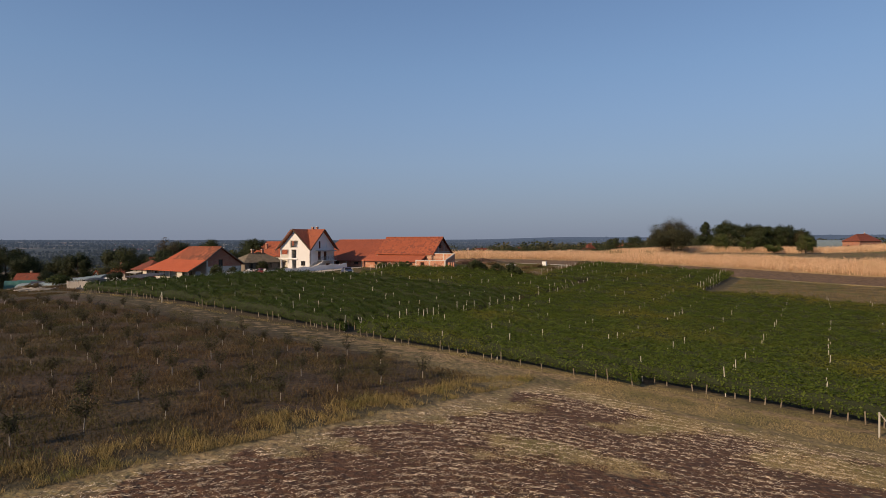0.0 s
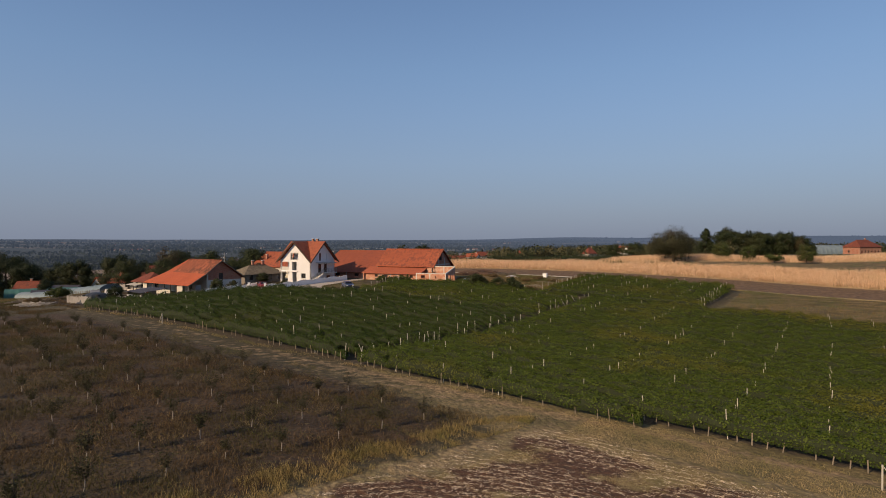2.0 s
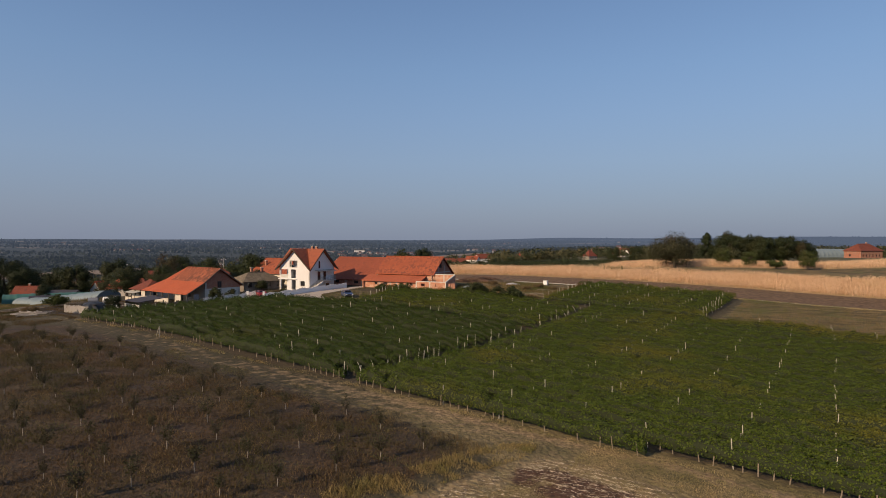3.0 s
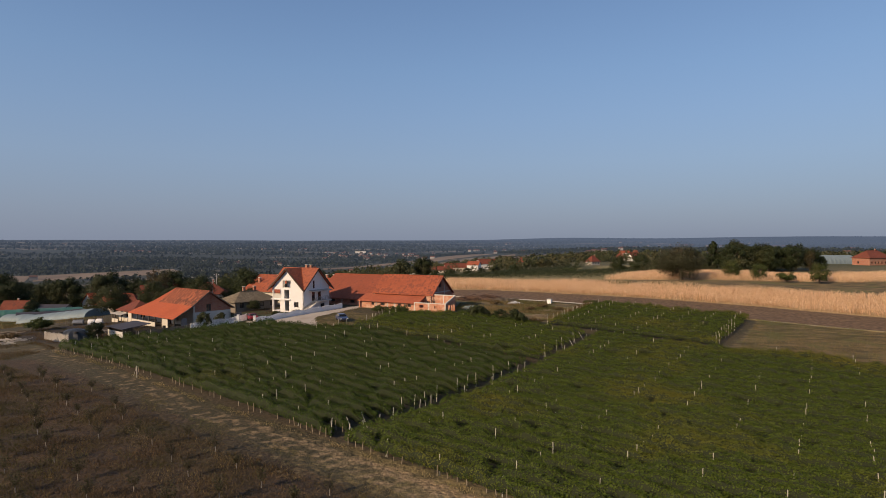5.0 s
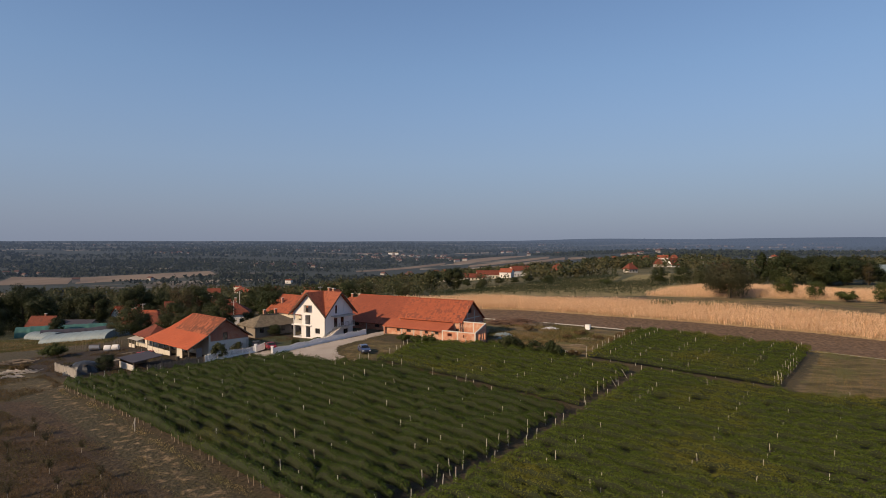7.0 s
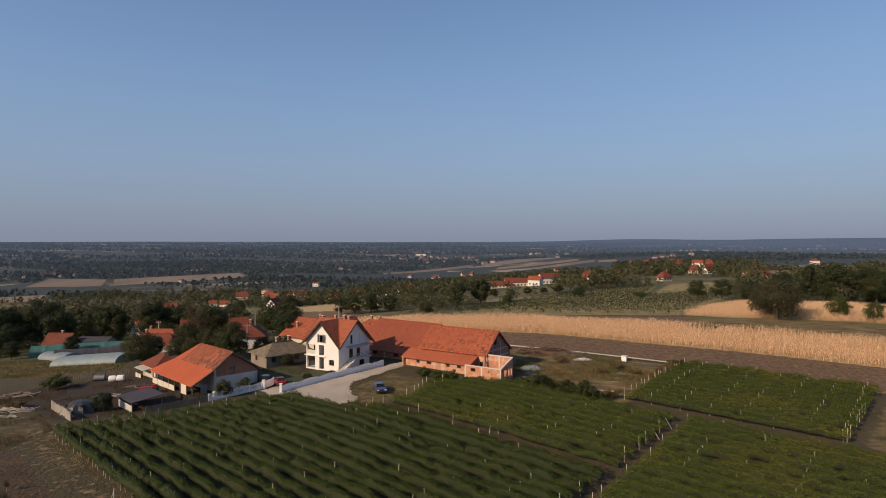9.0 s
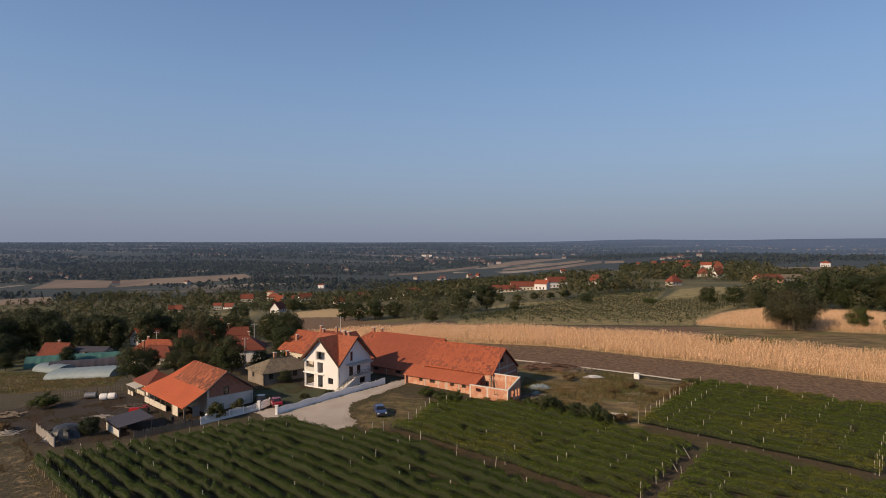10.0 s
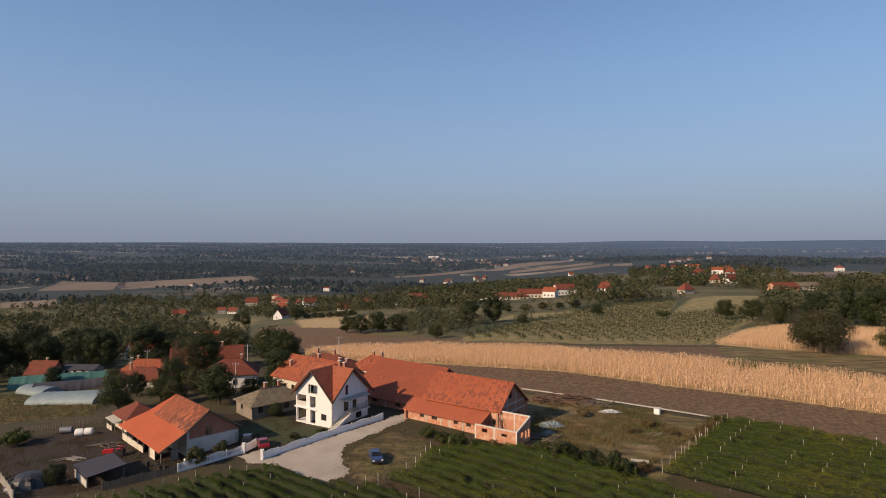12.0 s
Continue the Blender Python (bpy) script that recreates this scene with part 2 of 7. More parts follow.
def box(x0, y0, z0, x1, y1, z1):
    v = [(x, y, z) for z in (z0, z1) for y in (y0, y1) for x in (x0, x1)]
    return v, [(0, 2, 3, 1), (4, 5, 7, 6), (0, 1, 5, 4), (2, 6, 7, 3), (0, 4, 6, 2), (1, 3, 7, 5)]


def join(*geos):
    v, f = [], []
    for gv, gf in geos:
        k = len(v)
        v += [tuple(p) for p in gv]
        f += [tuple(i + k for i in q) for q in gf]
    return v, f


def moved(geo, m):
    return [tuple(m @ Vector(p)) for p in geo[0]], geo[1]


def slab(poly, thick):
    """A plate: a flat polygon of 3D points, counter-clockwise from above, with a thickness below it."""
    k = len(poly)
    v = [tuple(p) for p in poly] + [(p[0], p[1], p[2] - thick) for p in poly]
    f = [tuple(range(k)), tuple(range(2 * k - 1, k - 1, -1))]
    return v, f + [(i, i + k, (i + 1) % k + k, (i + 1) % k) for i in range(k)]


def rod(a, b, r0, r1=None, n=6):
    a, b, r1 = Vector(a), Vector(b), r0 if r1 is None else r1
    q = (b - a).to_track_quat("Z", "Y")
    ring = [Vector((math.cos(2 * math.pi * i / n), math.sin(2 * math.pi * i / n), 0)) for i in range(n)]
    v = [tuple(a + q @ (p * r0)) for p in ring] + [tuple(b + q @ (p * r1)) for p in ring]
    f = [(i, (i + 1) % n, (i + 1) % n + n, i + n) for i in range(n)]
    return v, f + [tuple(range(n - 1, -1, -1)), tuple(range(n, 2 * n))]


def lathe(profile, n=16, axis="z"):
    """Turned shape from (radius, height) pairs."""
    v, f = [], []
    for r, h in profile:
        for i in range(n):
            a = 2 * math.pi * i / n
            p = (r * math.cos(a), r * math.sin(a), h)
            v.append(p if axis == "z" else (p[0], p[2], p[1]) if axis == "y" else (p[2], p[0], p[1]))
    for k in range(len(profile) - 1):
        f += [(k * n + i, k * n + (i + 1) % n, (k + 1) * n + (i + 1) % n, (k + 1) * n + i) for i in range(n)]
    return v, f + [tuple(range(n - 1, -1, -1)), tuple(range((len(profile) - 1) * n, len(profile) * n))]


def clip_poly(poly, a, b):
    """What of a polygon lies to the left of the line from a to b."""
    out = []
    side = [(b[0] - a[0]) * (p[1] - a[1]) - (b[1] - a[1]) * (p[0] - a[0]) for p in poly]
    for i, p in enumerate(poly):
        q, s, t = poly[(i + 1) % len(poly)], side[i], side[(i + 1) % len(poly)]
        if s >= -1e-9:
            out.append(p)
        if (s > 1e-9 and t < -1e-9) or (s < -1e-9 and t > 1e-9):
            k = s / (s - t)
            out.append((p[0] + (q[0] - p[0]) * k, p[1] + (q[1] - p[1]) * k))
    return out


def wall(outline, holes=(), thick=0.25):
    """A wall in the x-z plane, its outer face at y = 0 and its inner at y = thick: a convex outline with rectangular openings that go through."""
    xs = sorted({p[0] for p in outline} | {h[k] for h in holes for k in (0, 2)})
    zs = sorted({p[1] for p in outline} | {h[k] for h in holes for k in (1, 3)})
    v, f = [], []
    for x0, x1 in zip(xs, xs[1:]):
        for z0, z1 in zip(zs, zs[1:]):
            cx, cz = (x0 + x1) / 2, (z0 + z1) / 2
            if any(h[0] < cx < h[2] and h[1] < cz < h[3] for h in holes):
                continue
            cell = [(x0, z0), (x1, z0), (x1, z1), (x0, z1)]
            for i in range(len(outline)):
                if cell:
                    cell = clip_poly(cell, outline[i], outline[(i + 1) % len(outline)])
            if len(cell) < 3:
                continue
            k, m = len(v), len(cell)
            v += [(p[0], 0, p[1]) for p in cell] + [(p[0], thick, p[1]) for p in cell]
            f += [tuple(range(k, k + m)), tuple(range(k + 2 * m - 1, k + m - 1, -1))]
    rims = [list(outline)] + [[(h[0], h[1]), (h[0], h[3]), (h[2], h[3]), (h[2], h[1])] for h in holes]
    for rim in rims:
        k, m = len(v), len(rim)
        v += [(p[0], 0, p[1]) for p in rim] + [(p[0], thick, p[1]) for p in rim]
        f += [(k + i, k + i + m, k + (i + 1) % m + m, k + (i + 1) % m) for i in range(m)]
    return v, f


def as_mesh(name, geo, material):
    me = bpy.data.meshes.new(name)
    me.from_pydata(geo[0], [], geo[1])
    me.materials.append(material)
    me.validate()
    return me


def part(name, geo, material, parent, label=""):
    ob = new(name, geo if isinstance(geo, bpy.types.Mesh) else as_mesh(name, geo, material))
    ob.parent = parent
    return tagged(ob, label)


def thing(name, m, label, category, group="", kind=""):
    ob = new(name)
    ob.empty_display_size = 0.3
    ob.matrix_world = m
    return tagged(ob, label, category, group, kind)


def quad_mesh(name, co, material, sides=4):
    """A mesh of loose four- or three-sided faces from an array of corners."""
    co = np.asarray(co, dtype=np.float32).reshape(-1, 3)
    k = len(co) // sides
    me = bpy.data.meshes.new(name)
    me.vertices.add(len(co))
    me.vertices.foreach_set("co", co.ravel())
    me.loops.add(len(co))
    me.loops.foreach_set("vertex_index", np.arange(len(co), dtype=np.int32))
    me.polygons.add(k)
    me.polygons.foreach_set("loop_start", np.arange(0, len(co), sides, dtype=np.int32))
    me.polygons.foreach_set("loop_total", np.full(k, sides, dtype=np.int32))
    me.materials.append(material)
    me.update(calc_edges=True)
    return me


def leaves(rng, centres, size, up=0.3, aspect=0.75, out=None, loose=0.5):
    """Leaf-shaped quads round the centres, of random turn or facing outwards."""
    k = len(centres)
    nrm = rng.normal(size=(k, 3))
    if out is None:
        nrm[:, 2] = np.abs(nrm[:, 2]) + up
    else:
        nrm = nrm * loose + out
    nrm /= np.linalg.norm(nrm, axis=1)[:, None]
    a = np.cross(nrm, rng.normal(size=(k, 3)))
    a /= np.linalg.norm(a, axis=1)[:, None] + 1e-9
    b = np.cross(nrm, a)
    s = np.asarray(size).reshape(-1, 1) * np.ones((k, 1))
    a, b = a * s, b * s * aspect
    c = np.asarray(centres)
    return np.stack([c - a, c - b * 0.9 + a * 0.1, c + a, c + b * 0.9 + a * 0.1], 1)


def blades(rng, base, height, lean, width):
    """Upright blades of grass as thin triangles."""
    k = len(base)
    ang = rng.uniform(0, 2 * math.pi, k)
    side = np.stack([np.cos(ang), np.sin(ang), np.zeros(k)], 1) * (np.asarray(width) * np.ones(k))[:, None]
    tip = base + np.stack([rng.normal(0, 1, k) * lean, rng.normal(0, 1, k) * lean, np.ones(k)], 1) * (np.asarray(height) * np.ones(k))[:, None]
    return np.stack([base - side, base + side, tip], 1)


def inside(poly, x, y):
    hit = np.zeros(np.shape(x), bool)
    for (x0, y0), (x1, y1) in zip(poly, poly[1:] + poly[:1]):
        cross = ((y0 > y) != (y1 > y)) & (x < (x1 - x0) * (y - y0) / (y1 - y0 + 1e-12) + x0)
        hit ^= cross
    return hit


def edge_dist(poly, x, y):
    """Distance to a polygon's edge, positive inside."""
    d = np.full(np.shape(x), 1e9)
    for (x0, y0), (x1, y1) in zip(poly, poly[1:] + poly[:1]):
        dx, dy = x1 - x0, y1 - y0
        t = np.clip(((x - x0) * dx + (y - y0) * dy) / (dx * dx + dy * dy), 0, 1)
        d = np.minimum(d, np.hypot(x - x0 - t * dx, y - y0 - t * dy))
    return np.where(inside(poly, x, y), d, -d)


def scatter(rng, poly, per_m2):
    """Random points in a polygon."""
    p = np.array(poly)
    lo, hi = p.min(0), p.max(0)
    k = int((hi - lo).prod() * per_m2)
    q = rng.uniform(lo, hi, (k, 2))
    return q[inside(poly, q[:, 0], q[:, 1])]


# ---- the land ----


def step(a, b, x):
    t = np.clip((x - a) / (b - a), 0, 1)
    return t * t * (3 - 2 * t)


HILL = (-0.824, 4.66, 0.325, -2.204, 0.16, -3.036, 5.457, 2.693, -1.539, -3.96, -0.837, 0.38, 2.49, -1.316, 0.87)
SWELLS = ((24, 20, 0.26), (47, 66, -0.38), (3, 60, -0.9), (8, 95, -0.63), (43, 97, -0.21), (38, 133, 0.56), (0, 112, 0.23),
          (-20, 105, 0.79), (-37, 104, 0.06), (-53, 103, -0.5), (61, 208, -1.1), (9, 28, 0.27), (-18, 32, 0.49), (82, 184, 0.7), (150, 222, -3.8))


def far_land(x, y):
    z = -2 - 46 * step(0, 560, (y - 150) * 0.40 - x * 0.9)
    z = z + 5.5 * np.exp(-((x - 235) ** 2 + (y - 310) ** 2) / 20000.0)
    r = np.hypot(x, y)
    z = z - (z + 46) * step(1250, 2200, r)
    z = z + 3 * np.sin(x / 210 + y / 330) * step(500, 1200, r) * (1 - step(2600, 3600, r))
    z = z + 26 * np.exp(-((x - 170) / 330) ** 2 - ((y - 1620) / 300) ** 2)
    z = z + 74 * np.clip((r - 1400) / 3450, 0, 1)
    return z + (1.5 * np.sin(x / 420 + 1) + 1.0 * np.sin(x / 160)) * step(3000, 4700, r) + (22 + 4 * np.sin(x / 330)) * step(150, 1100, x) * step(2600, 4500, r)


def ground_z(x, y):
    x, y = np.asarray(x, float), np.asarray(y, float)
    xc, yc = np.clip(x, -115, 155), np.clip(y, -45, 250)
    u, v = xc / 100, (yc - 90) / 100
    z = sum(c * u ** i * v ** j for c, (i, j) in zip(HILL, [(i, j) for i in range(5) for j in range(5 - i)]))
    for sx, sy, h in SWELLS:
        z = z + h * np.exp(-((xc - sx) ** 2 + (yc - sy) ** 2) / 968.0)
    o = np.hypot(np.maximum(np.abs(x - 20) - 115, 0), np.maximum(np.abs(y - 100) - 130, 0))
    w = step(0, 110, o)
    return z * (1 - w) + far_land(x, y) * w


def gz(x, y):
    return float(ground_z(x, y))


def patchy(x, y, s):
    return np.sin(x / s + 1.7 * np.sin(y / (1.3 * s))) + np.sin(y / (0.8 * s) + 1.1 * np.sin(x / (0.9 * s) + 2)) + 0.6 * np.sin((x + y) / (0.37 * s))


def on_land(x, y, turn=0.0, lift=0.0):
    return pose(x, y, gz(x, y) + lift, 0, 0, turn)


# plan of the fields
VINEYARD = [(-61.5, 85.2), (-57.5, 86.0), (-49.7, 90.2), (-39.7, 97.4), (-33.8, 100.2), (-24.3, 96.0), (-19.5, 95.4), (-13.4, 103), (-12, 110.4), (-4, 112.4),
            (2, 112.0), (8, 110.0), (17, 107.4), (29, 101), (37.4, 97.2), (45.6, 94.2), (54, 92), (62.4, 90), (72, 85), (95, 74), (70, -15), (27.4, 17.2),
            (19.2, 23.0), (9.2, 28.9), (-6.6, 40.4), (-25.4, 53.4), (-38.3, 64.0), (-60.8, 82.0)]
SECOND_VINEYARD = [(21.3, 109.2), (38.0, 132.2), (69.3, 122.6), (50.2, 96.6)]
CORN = [(-72, 216), (-60, 187), (-35, 178), (-11.6, 169.5), (11.6, 163.6), (34, 152.6), (52.7, 147.2), (66, 143), (80, 138.6), (104, 126), (135, 112), (170, 130), (81, 164.5),
        (64.6, 171.6), (47.6, 178.7), (13.4, 190.2), (-10.7, 197.5), (-38, 205.4)]
FAR_CORN = [(58, 207.6), (78.6, 235.6), (96, 247), (123, 240.5), (190, 215), (170, 165), (93, 188), (73, 196)]
TILLED = [(-60, 187), (-30, 152), (1, 146.5), (14.5, 141.9), (38.3, 133.8), (60, 126), (130, 100), (140, 108), (104, 127), (80, 139.4), (66, 143.8), (52.7, 148), (34, 153.4), (11.6, 165), (-11.6, 170), (-35, 179)]
FAR_TILLED = [(-150, 342), (-75, 218), (-38, 207), (-10, 199), (-20, 222), (-60, 262), (-105, 339)]
FAR_STUBBLE = [(-155, 417), (-113, 322), (-70, 290), (-65, 345), (-111, 400)]
STUBBLE = [(8.6, 25.2), (-2.5, 15.5), (-14, 4.5), (-45, -30), (60, -40), (60, -15), (24.5, 12.0), (15.5, 18.6)]
ORCHARD = [(4.6, 25.6), (-3, 16.5), (-14.5, 5.0), (-48, -30), (-120, 20), (-95, 70), (-60.8, 76.6), (-31.4, 52.8), (-9.8, 36)]
YARD = [(-98, 108), (-80, 98), (-66, 90), (-52, 95), (-47, 100), (-40, 106.5), (-36, 122), (-44, 132), (-70, 124), (-80, 121)]
MID_ORCHARD = [(-18, 213), (-19, 226), (-8, 260), (23, 305), (37, 347), (92, 385), (64, 296), (109, 328), (100, 285), (79, 248), (57, 206), (20, 202)]
OLIVE_FIELD = [(64, 294), (105, 402), (146, 410), (112, 328)]

PALE_STRIPE = [(-14, 284), (24, 308), (35, 335), (-4, 321)]
CROPS = [(-103, 127.5), (-84, 130.5), (-92, 147), (-128, 158), (-160, 150)]
GREEN_FIELD = [(-149, 327), (-262, 441), (-334, 617), (-221, 521)]
TAN_FIELDS = [[(-633, 677), (-573, 699), (-654, 790), (-697, 743)], [(-808, 928), (-684, 949), (-793, 1120), (-931, 1132)],
              [(-675, 955), (-511, 1154), (-607, 1305), (-784, 1126)], [(240, 598), (340, 633), (400, 756), (286, 706)],
              [(288, 711), (402, 760), (446, 874), (319, 787)], [(-271, 1291), (-89, 1508), (-93, 1567), (-284, 1351)],
              [(-74, 1487), (126, 1619), (173, 2106), (-63, 1557)], [(-31, 1412), (166, 1466), (173, 1530), (-25, 1457)],
              [(62, 1335), (194, 1387), (202, 1461), (52, 1396)], [(196, 1361), (234, 1338), (244, 1411), (207, 1437)]]
KNOLL = [(-196, 1147), (118, 714), (229, 1393), (129, 1659), (-63, 1557), (-262, 1374)]
ground_m, n, l, b = node_mat("land")
geo = n.new("ShaderNodeNewGeometry")
pos = geo.outputs["Position"]


def mask(name):
    a = n.new("ShaderNodeAttribute")
    a.attribute_name = name
    j = noise_fac(n, l, pos, 0.9, 0.2, 0.8, 6.0)
    m = n.new("ShaderNodeMath")
    m.operation = "MULTIPLY_ADD"
    m.inputs[1].default_value, m.inputs[2].default_value = 0.9, -0.45
    l.new(j, m.inputs[0])
    s = n.new("ShaderNodeMath")
    l.new(a.outputs["Fac"], s.inputs[0])
    l.new(m.outputs[0], s.inputs[1])
    r = n.new("ShaderNodeMapRange")
    r.inputs[1].default_value, r.inputs[2].default_value = 0.3, 0.7
    l.new(s.outputs[0], r.inputs[0])
    return r.outputs[0]


fine = noise_fac(n, l, pos, 3.0, 0.3, 0.7, 8.0)
broad = noise_fac(n, l, pos, 0.12, 0.35, 0.65, 5.0)
grass = ramp_mix(n, l, broad, (0.052, 0.044, 0.015), (0.086, 0.064, 0.027))
grass = ramp_mix(n, l, fine, (0.026, 0.022, 0.010), grass)
meadow = ramp_mix(n, l, noise_fac(n, l, pos, 0.02, 0.4, 0.6, 6.0), (0.056, 0.060, 0.022), (0.115, 0.098, 0.043))
col = ramp_mix(n, l, mask("distant"), grass, meadow)
orch = ramp_mix(n, l, noise_fac(n, l, pos, 0.35, 0.35, 0.65, 6.0, (0.35, 1.2, 1, 0.82)), (0.036, 0.0190, 0.0080), (0.098, 0.057, 0.0250))
orch = ramp_mix(n, l, noise_fac(n, l, pos, 0.06, 0.45, 0.65), orch, (0.066, 0.049, 0.018))
orch = ramp_mix(n, l, fine, (0.023, 0.0135, 0.0058), orch)
col = ramp_mix(n, l, mask("orchard"), col, orch)
vine_soil = ramp_mix(n, l, fine, (0.032, 0.023, 0.012), (0.080, 0.058, 0.030))
col = ramp_mix(n, l, mask("vine"), col, vine_soil)
verge = ramp_mix(n, l, noise_fac(n, l, pos, 0.3, 0.38, 0.62, 6.0), (0.150, 0.122, 0.050), (0.31, 0.230, 0.112))
verge = ramp_mix(n, l, fine, (0.092, 0.072, 0.030), verge)
col = ramp_mix(n, l, mask("verge"), col, verge)
path_c = ramp_mix(n, l, fine, (0.13, 0.088, 0.046), (0.36, 0.255, 0.145))
col = ramp_mix(n, l, mask("track"), col, path_c)
soil = ramp_mix(n, l, fine, (0.038, 0.0165, 0.0080), (0.115, 0.054, 0.026))
stub = ramp_mix(n, l, noise_fac(n, l, pos, 3.2, 0.58, 0.68, 10.0, (0.6, 1.5, 1, 0.1)), soil, (0.34, 0.245, 0.150))
tufty = ramp_mix(n, l, noise_fac(n, l, pos, 0.5, 0.4, 0.6, 6.0), (0.34, 0.255, 0.135), (0.22, 0.180, 0.078))
stub = ramp_mix(n, l, mask("tufty"), stub, ramp_mix(n, l, fine, (0.135, 0.092, 0.045), tufty))
col = ramp_mix(n, l, mask("stubble"), col, stub)
tilled = ramp_mix(n, l, noise_fac(n, l, pos, 1.2, 0.3, 0.7, 6.0), (0.066, 0.037, 0.019), (0.185, 0.115, 0.063))
col = ramp_mix(n, l, mask("tilled"), col, tilled)
dry = ramp_mix(n, l, fine, (0.30, 0.21, 0.10), (0.46, 0.34, 0.18))
col = ramp_mix(n, l, mask("dry"), col, dry)
dirt = ramp_mix(n, l, fine, (0.013, 0.0080, 0.0048), (0.033, 0.0208, 0.0126))
col = ramp_mix(n, l, mask("yard"), col, dirt)
lawn = ramp_mix(n, l, fine, (0.020, 0.028, 0.010), (0.045, 0.055, 0.020))
col = ramp_mix(n, l, mask("lawn"), col, lawn)
olive = ramp_mix(n, l, noise_fac(n, l, pos, 0.25, 0.35, 0.65, 6.0), (0.160, 0.140, 0.052), (0.290, 0.232, 0.104))
col = ramp_mix(n, l, mask("olive"), col, olive)
fallow = ramp_mix(n, l, noise_fac(n, l, pos, 0.5, 0.36, 0.64, 7.0, (0.4, 1.5, 1, 0.7)), (0.052, 0.041, 0.016), (0.190, 0.135, 0.062))
fallow = ramp_mix(n, l, noise_fac(n, l, pos, 0.16, 0.5, 0.66, 4.0), fallow, (0.105, 0.098, 0.030))
col = ramp_mix(n, l, mask("fallow"), col, fallow)
l.new(col, b.inputs["Base Color"])
b.inputs["Roughness"].default_value = 0.95
bump(n, l, b, noise_fac(n, l, pos, 2.2, 0.2, 0.8, 8.0), 0.9, 0.18)


def spread(lo, hi, cell, far_lo, far_hi, ratio=1.09):
    mid = list(np.arange(lo, hi + 1e-6, cell))
    up, w = [hi], cell
    while up[-1] < far_hi:
        w *= ratio
        up.append(up[-1] + w)
    down, w = [lo], cell
    while down[-1] > far_lo:
        w *= ratio
        down.append(down[-1] - w)
    return np.array(down[:0:-1] + mid + up[1:])


def sheet(xs, ys, lift=0.0):
    gx, gy = np.meshgrid(xs, ys)
    co = np.stack([gx, gy, ground_z(gx, gy) + lift], -1).reshape(-1, 3)
    w = len(xs)
    i = (np.arange(len(ys) - 1)[:, None] * w + np.arange(w - 1)[None]).reshape(-1)
    return co, np.stack([i, i + 1, i + w + 1, i + w], 1)


def sheet_mesh(name, co, faces, material):
    me = bpy.data.meshes.new(name)
    me.vertices.add(len(co))
    me.vertices.foreach_set("co", co.astype(np.float32).ravel())
    me.loops.add(faces.size)
    me.loops.foreach_set("vertex_index", faces.astype(np.int32).ravel())
    me.polygons.add(len(faces))
    me.polygons.foreach_set("loop_start", np.arange(0, faces.size, 4, dtype=np.int32))
    me.polygons.foreach_set("loop_total", np.full(len(faces), 4, dtype=np.int32))
    me.polygons.foreach_set("use_smooth", np.ones(len(faces), bool))
    me.materials.append(material)
    me.update(calc_edges=True)
    return me


land_xs, land_ys = spread(-120, 150, 1.0, -4900, 4900), spread(-30, 255, 1.0, -900, 4900)
co, faces = sheet(land_xs, land_ys)
land_grid = co[:, 2].reshape(len(land_ys), len(land_xs))


def painted_haze_at(x, y):
    """Share of glow painted in for haze: it grows with distance, and is stronger towards +x."""
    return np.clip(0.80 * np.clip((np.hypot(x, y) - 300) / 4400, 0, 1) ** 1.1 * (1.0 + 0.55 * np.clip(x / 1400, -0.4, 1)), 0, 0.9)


def cut_out(co, faces):
    used, inv = np.unique(faces, return_inverse=True)
    return co[used], inv.reshape(faces.shape)


